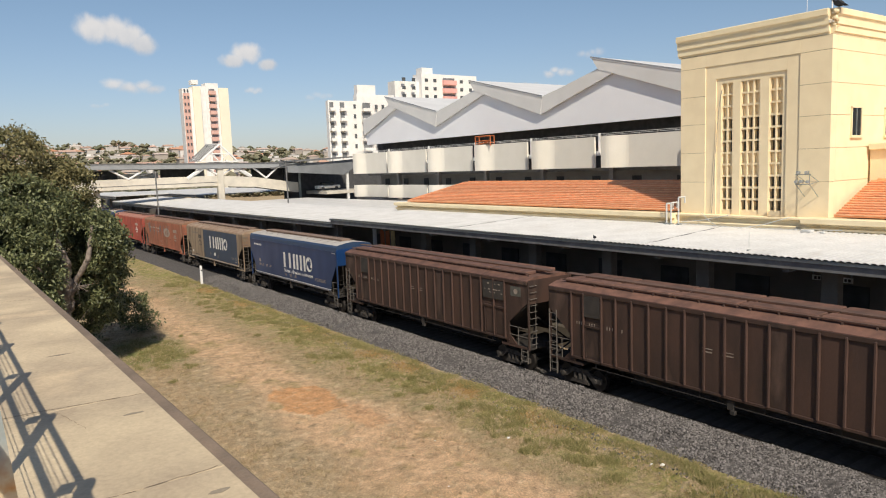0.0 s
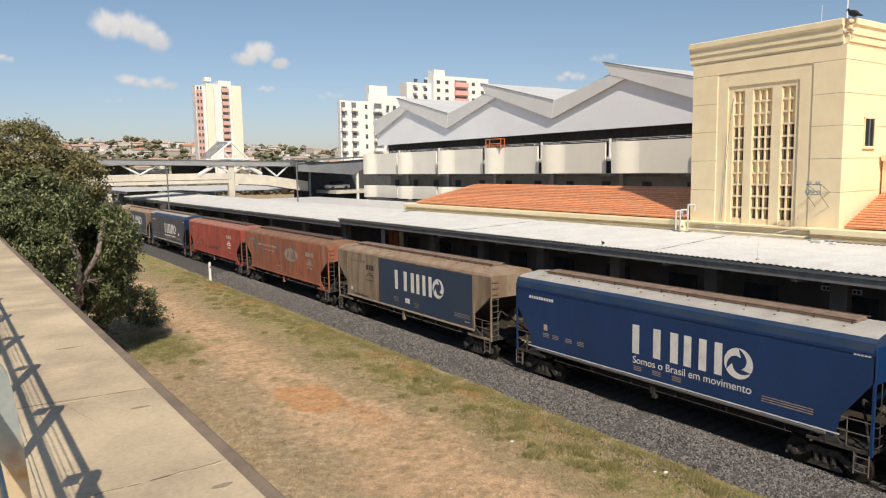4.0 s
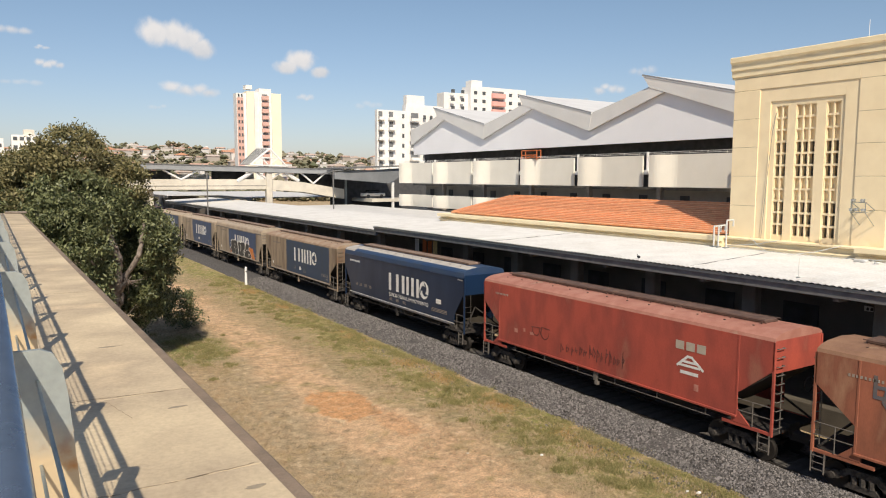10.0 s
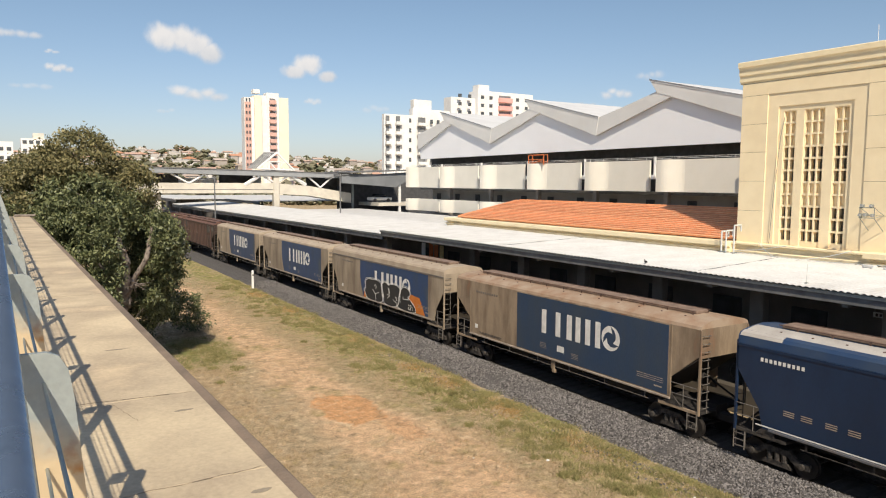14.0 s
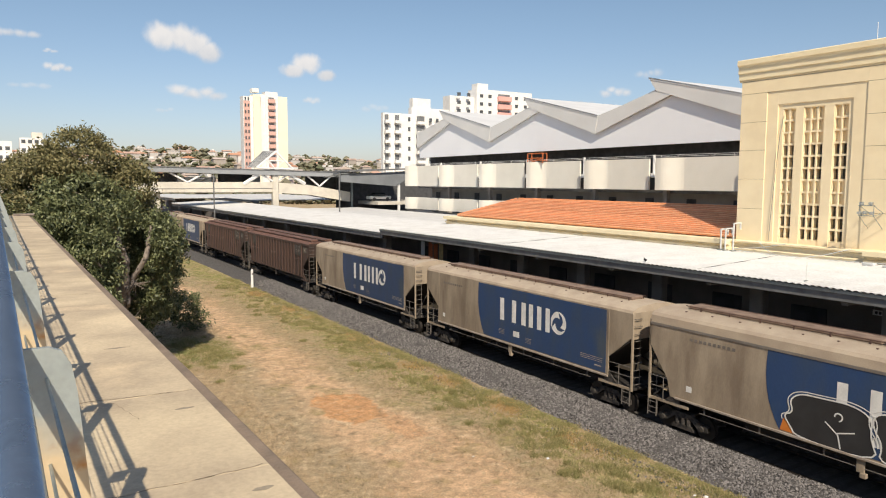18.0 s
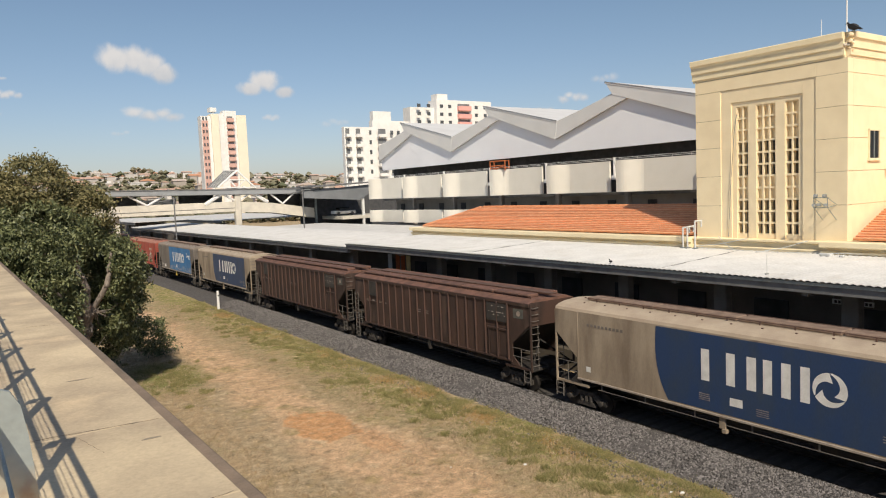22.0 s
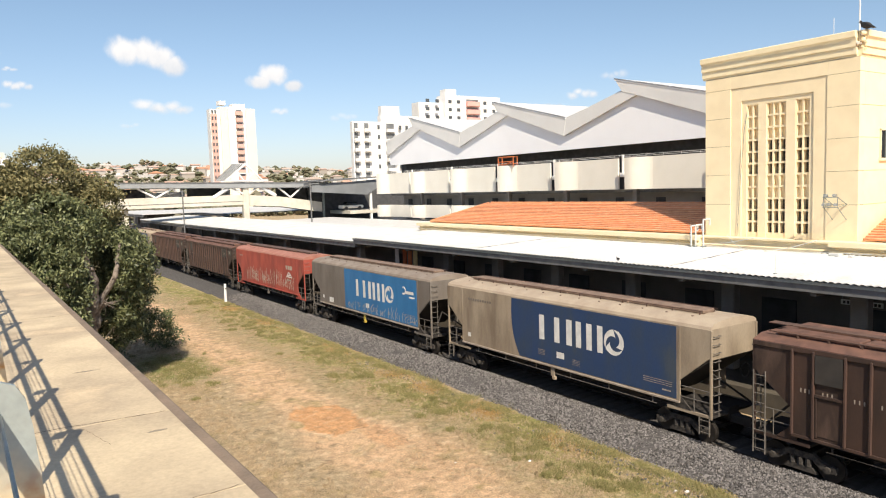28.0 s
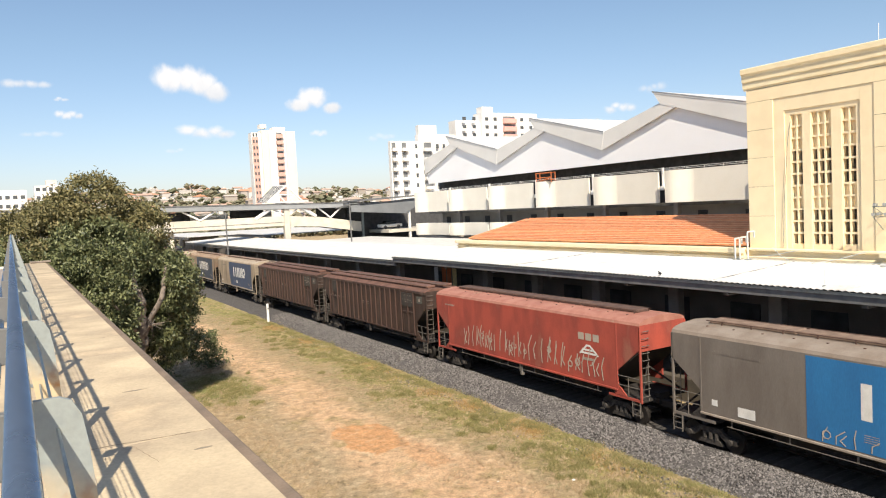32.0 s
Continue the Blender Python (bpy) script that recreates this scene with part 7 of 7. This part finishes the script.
def build_stones():
    rng = np.random.RandomState(4)
    n = 76000
    x, y = 18.75 + 3.15 * rng.rand(n) ** 0.9, 7 + 60 * rng.rand(n) ** 1.55
    stray = rng.rand(n) < 0.07
    x[stray] = 19.1 - rng.exponential(0.32, stray.sum())
    z = np.interp(x, [18.3, 18.9, 19.1, 20.35, 21.15, 21.72, 21.9], [-0.04, -0.05, -0.09, 0.24, 0.31, 0.31, 0.22]) + 0.05 * lumps(x, y, 0.9, 7) * (x > 19.4)
    r = 0.02 + 0.045 * rng.rand(n) ** 1.6
    shape = np.array([(1, 0, 0), (0, 1, 0), (-1, 0, 0), (0, -1, 0), (0, 0, 0.8), (0, 0, -0.8)])
    v = shape[None] * r[:, None, None] * rng.uniform(0.6, 1.3, (n, 6, 1)) + rng.normal(0, 0.008, (n, 6, 3)) + np.c_[x, y, z + 0.01][:, None]
    f = np.array([(0, 1, 4), (1, 2, 4), (2, 3, 4), (3, 0, 4), (1, 0, 5), (2, 1, 5), (3, 2, 5), (0, 3, 5)])
    me = bpy.data.meshes.new("ballast_stones")
    me.from_pydata(v.reshape(-1, 3).tolist(), [], (f[None] + 6 * np.arange(n)[:, None, None]).reshape(-1, 3).tolist())
    me.materials.append(island(mat("loose_stone", (0.2, 0.2, 0.2), rough=0.9, bump=0), (0.028, 0.026, 0.025), (0.235, 0.217, 0.21)))
    tagged(new("ballast_stones", me), "loose crushed grey stones of the ballast", "ballast", kind="stuff")
    # pale stones and scraps on the grass
    rn = random.Random(6)
    for x, y, s in ((16.17, 18.95, 0.12), (18.41, 13.93, 0.16), (18.2, 14.2, 0.1), (14.0, 20.5, 0.07), (17.3, 27.0, 0.07), (12.2, 17.2, 0.06), (15.2, 13.2, 0.07)):
        bm = bmesh.new()
        bmesh.ops.create_icosphere(bm, subdivisions=2, radius=s * 0.42)
        for v in bm.verts:
            v.co = Vector((v.co.x * 1.3, v.co.y, v.co.z * 0.6)) * rn.uniform(0.85, 1.15)
        solo("pale_stone", bm, M["white"], "pale stone lying in the grass", "stone", group="pale stones", at=(x, y, s * 0.08))
    po = thing("marker_post", "white concrete marker post with a dark spot beside the track", "post", at=(19.2, 64.8, -0.1))
    bm = bmesh.new()
    tube(bm, (0, 0, 0), (0, 0, 1.72), 0.125, 12, 0.11)
    part("shaft", bm, M["white"], po)
    part("cap", tube(bmesh.new(), (0, 0, 1.72), (0, 0, 1.8), 0.11, 12, 0.07), M["white"], po)
    part("spot", boxes((-0.06, 0.06, -0.13, -0.1, 1.3, 1.43)), M["dark"], po)


build_stones()


def build_tree():
    tr = thing("tree", "broad dark green tree with a leaning forked trunk", "tree", at=(4.0, 40, -0.1))
    rng = np.random.RandomState(9)
    rn = random.Random(9)

    def limb(p, q, r0, r1, name, n=6, bend=0.35):
        p, q = Vector(p), Vector(q)
        bm = bmesh.new()
        rings, k = [], (q - p).length
        n *= 2
        off = Vector((0, 0, 0))
        for i in range(n + 1):
            t = i / n
            off = off * 0.6 + Vector((rn.uniform(-1, 1), rn.uniform(-1, 1), rn.uniform(-0.4, 0.4))) * bend * 0.07 * k
            c, r = p.lerp(q, t) + off * math.sin(math.pi * t), r0 + (r1 - r0) * t
            rings.append([bm.verts.new(c + Vector((math.cos(a * 0.785), math.sin(a * 0.785), 0)) * r * rn.uniform(0.85, 1.15)) for a in range(8)])
        for a, b in zip(rings, rings[1:]):
            for m in range(8):
                bm.faces.new((a[m], a[(m + 1) % 8], b[(m + 1) % 8], b[m]))
        bm.faces.new(rings[0][::-1])
        bm.faces.new(rings[-1])
        return part(name, bm, M["bark"], tr, smooth=True)

    limb((-0.6, -0.6, -0.2), (0.75, -2.0, 3.9), 0.36, 0.28, "trunk", 5)
    limb((0.72, -1.98, 3.8), (0.85, -2.9, 6.1), 0.28, 0.2, "trunk", 5)
    limb((0.85, -2.9, 6.0), (0.2, -3.0, 8.3), 0.22, 0.10, "trunk", 6)
    limb((0.8, -2.2, 4.4), (-0.9, -4.0, 6.6), 0.15, 0.05, "trunk", 5, 0.6)
    limb((0.75, -2.0, 4.0), (1.75, -2.8, 6.2), 0.2, 0.14, "trunk", 5)
    limb((1.75, -2.8, 6.1), (2.1, -2.7, 7.8), 0.14, 0.06, "trunk", 5)
    tips = []
    for q, r in (((-0.4, -1.6, 9.0), 0.2), ((-2.5, -0.5, 9.0), 0.2), ((-4.0, -1.0, 7.0), 0.16), ((-1.0, 1.0, 10.3), 0.2), ((2.6, -0.4, 4.9), 0.14), ((-3.0, -3.0, 6.0), 0.14), ((1.2, -3.0, 5.0), 0.13), ((5.0, 6.8, 2.0), 0.11), ((-1.5, -4.2, 4.5), 0.12)):
        limb((0.8, -1.0, 4.2) if q[2] > 5.5 else (0.4, -0.7, 2.6), q, r, 0.05, "limb", 6, 1.0)
        tips.append(Vector(q))
    bm = bmesh.new()
    for q in tips:
        for _ in range(14):
            d = Vector((rn.gauss(0, 1), rn.gauss(0, 1), rn.gauss(0.1, 0.7))).normalized() * rn.uniform(0.8, 2.2) * (1 if q.z > 5.5 else 0.4)
            tube(bm, q - d * 0.2, q + d, 0.028, 5, 0.008)
    for _ in range(70):
        p = Vector((rn.uniform(-4, 1.0), rn.uniform(-5.2, -2.5), rn.uniform(1.6, 5)))
        tube(bm, p, p + Vector((rn.gauss(0.1, 0.6), rn.gauss(0, 0.5), rn.gauss(0, 0.5))), 0.018, 4, 0.006)
    tagged(part("brushwood", bm, M["bark"], tr), kind="stuff")
    # leaf masses: centre, radii, leaves
    lobes = [((-0.7, 0.0, 11.05), (1.6, 2.2, 1.5), 6500), ((2.9, -0.2, 6.5), (1.3, 1.8, 1.4), 4200), ((-2.2, 0.3, 10.2), (1.6, 2.2, 1.4), 5500), ((-3.8, 0.2, 9.2), (2.6, 2.8, 1.9), 9000), ((1.35, 0.0, 9.6), (1.25, 2.0, 1.35), 4500), ((-0.9, -2.2, 8.4), (2.3, 2.0, 1.8), 8000), ((-4.4, -1.6, 7.0), (2.4, 2.6, 2.5), 9000), ((-1.4, -3.2, 6.4), (2.7, 1.9, 2.4), 10000), ((2.0, -1.3, 7.0), (1.45, 1.9, 1.6), 5500), ((2.3, 0.2, 5.0), (1.5, 2.0, 1.6), 5000), ((-3.2, -3.8, 4.4), (2.4, 1.8, 2.4), 7500), ((-0.6, -3.4, 4.2), (1.5, 1.2, 1.7), 3500), ((1.4, 2.6, 6.0), (2.0, 2.2, 3.0), 5000), ((-2.5, 2.8, 6.5), (3.2, 2.4, 3.2), 5500), ((2.5, 1.2, 3.2), (1.3, 1.5, 1.1), 2000), ((4.0, 5.4, 2.7), (1.1, 1.6, 1.3), 1700), ((5.4, 7.4, 1.8), (1.1, 1.5, 1.0), 1400), ((6.5, 8.4, 0.8), (0.9, 1.3, 0.6), 500), ((1.4, 2.6, 2.4), (1.8, 1.2, 1.4), 2000), ((-2.0, -3.4, 2.2), (2.8, 1.6, 1.6), 3600)]
    for c, r, n in lobes:
        n = int(n * 2.2)
        d = rng.normal(0, 1, (n, 3))
        d /= np.linalg.norm(d, axis=1)[:, None]
        # leaves gather in twig-end clusters near the outside
        m = max(36, n // 115)
        cd = rng.normal(0, 1, (m, 3))
        cd /= np.linalg.norm(cd, axis=1)[:, None]
        cr = 0.55 + 0.52 * rng.rand(m) ** 0.6
        centre = cd * cr[:, None] * np.array(r)
        k = rng.randint(0, m, n)
        p = centre[k] + rng.normal(0, 0.20, (n, 3)) * np.array([1, 1, 0.75]) + np.array(c)
        # the forked trunk stays bare towards the railway
        lat = p[:, 0] - np.interp(p[:, 2], [0, 3.9, 6.1, 8.4], [-0.3, 1.0, 1.35, 1.2])
        p = p[~((np.abs(lat) < 0.5 + 0.55 * rng.rand(n)) & (p[:, 1] < -1.5) & (p[:, 2] < 7.4 + 1.4 * rng.rand(n)))]
        n = len(p)
        L = rng.uniform(0.10, 0.25, n)[:, None]
        u = rng.normal(0, 1, (n, 3)) + np.array([0, 0, -0.5])
        u /= np.linalg.norm(u, axis=1)[:, None]
        w = np.cross(u, rng.normal(0, 1, (n, 3)))
        w /= np.linalg.norm(w, axis=1)[:, None]
        v = np.stack([p, p + u * L * 0.5 + w * L * 0.2, p + u * L, p + u * L * 0.5 - w * L * 0.2], 1).reshape(-1, 3)
        me = bpy.data.meshes.new("leaf_mass")
        me.from_pydata(v.tolist(), [], np.arange(4 * n).reshape(-1, 4).tolist())
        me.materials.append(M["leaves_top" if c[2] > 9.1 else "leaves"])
        tagged(part("leaf_mass", me, None, tr), kind="stuff")


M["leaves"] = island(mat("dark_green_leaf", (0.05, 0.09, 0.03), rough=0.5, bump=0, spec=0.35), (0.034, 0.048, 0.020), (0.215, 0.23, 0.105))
# paler, yellower olive for the highest leaf masses
M["leaves_top"] = island(mat("olive_top_leaf", (0.1, 0.09, 0.03), rough=0.55, bump=0, spec=0.3), (0.075, 0.078, 0.032), (0.25, 0.215, 0.10))
build_tree()


def motions():
    """The train rolls towards the viewer and slows a little."""
    for w, y in WAGONS:
        walk(w, [(t, pose(TX, y - 8.31 * t + 0.01 * t * t, RZ)) for t in range(0, 33, 4)])


motions()
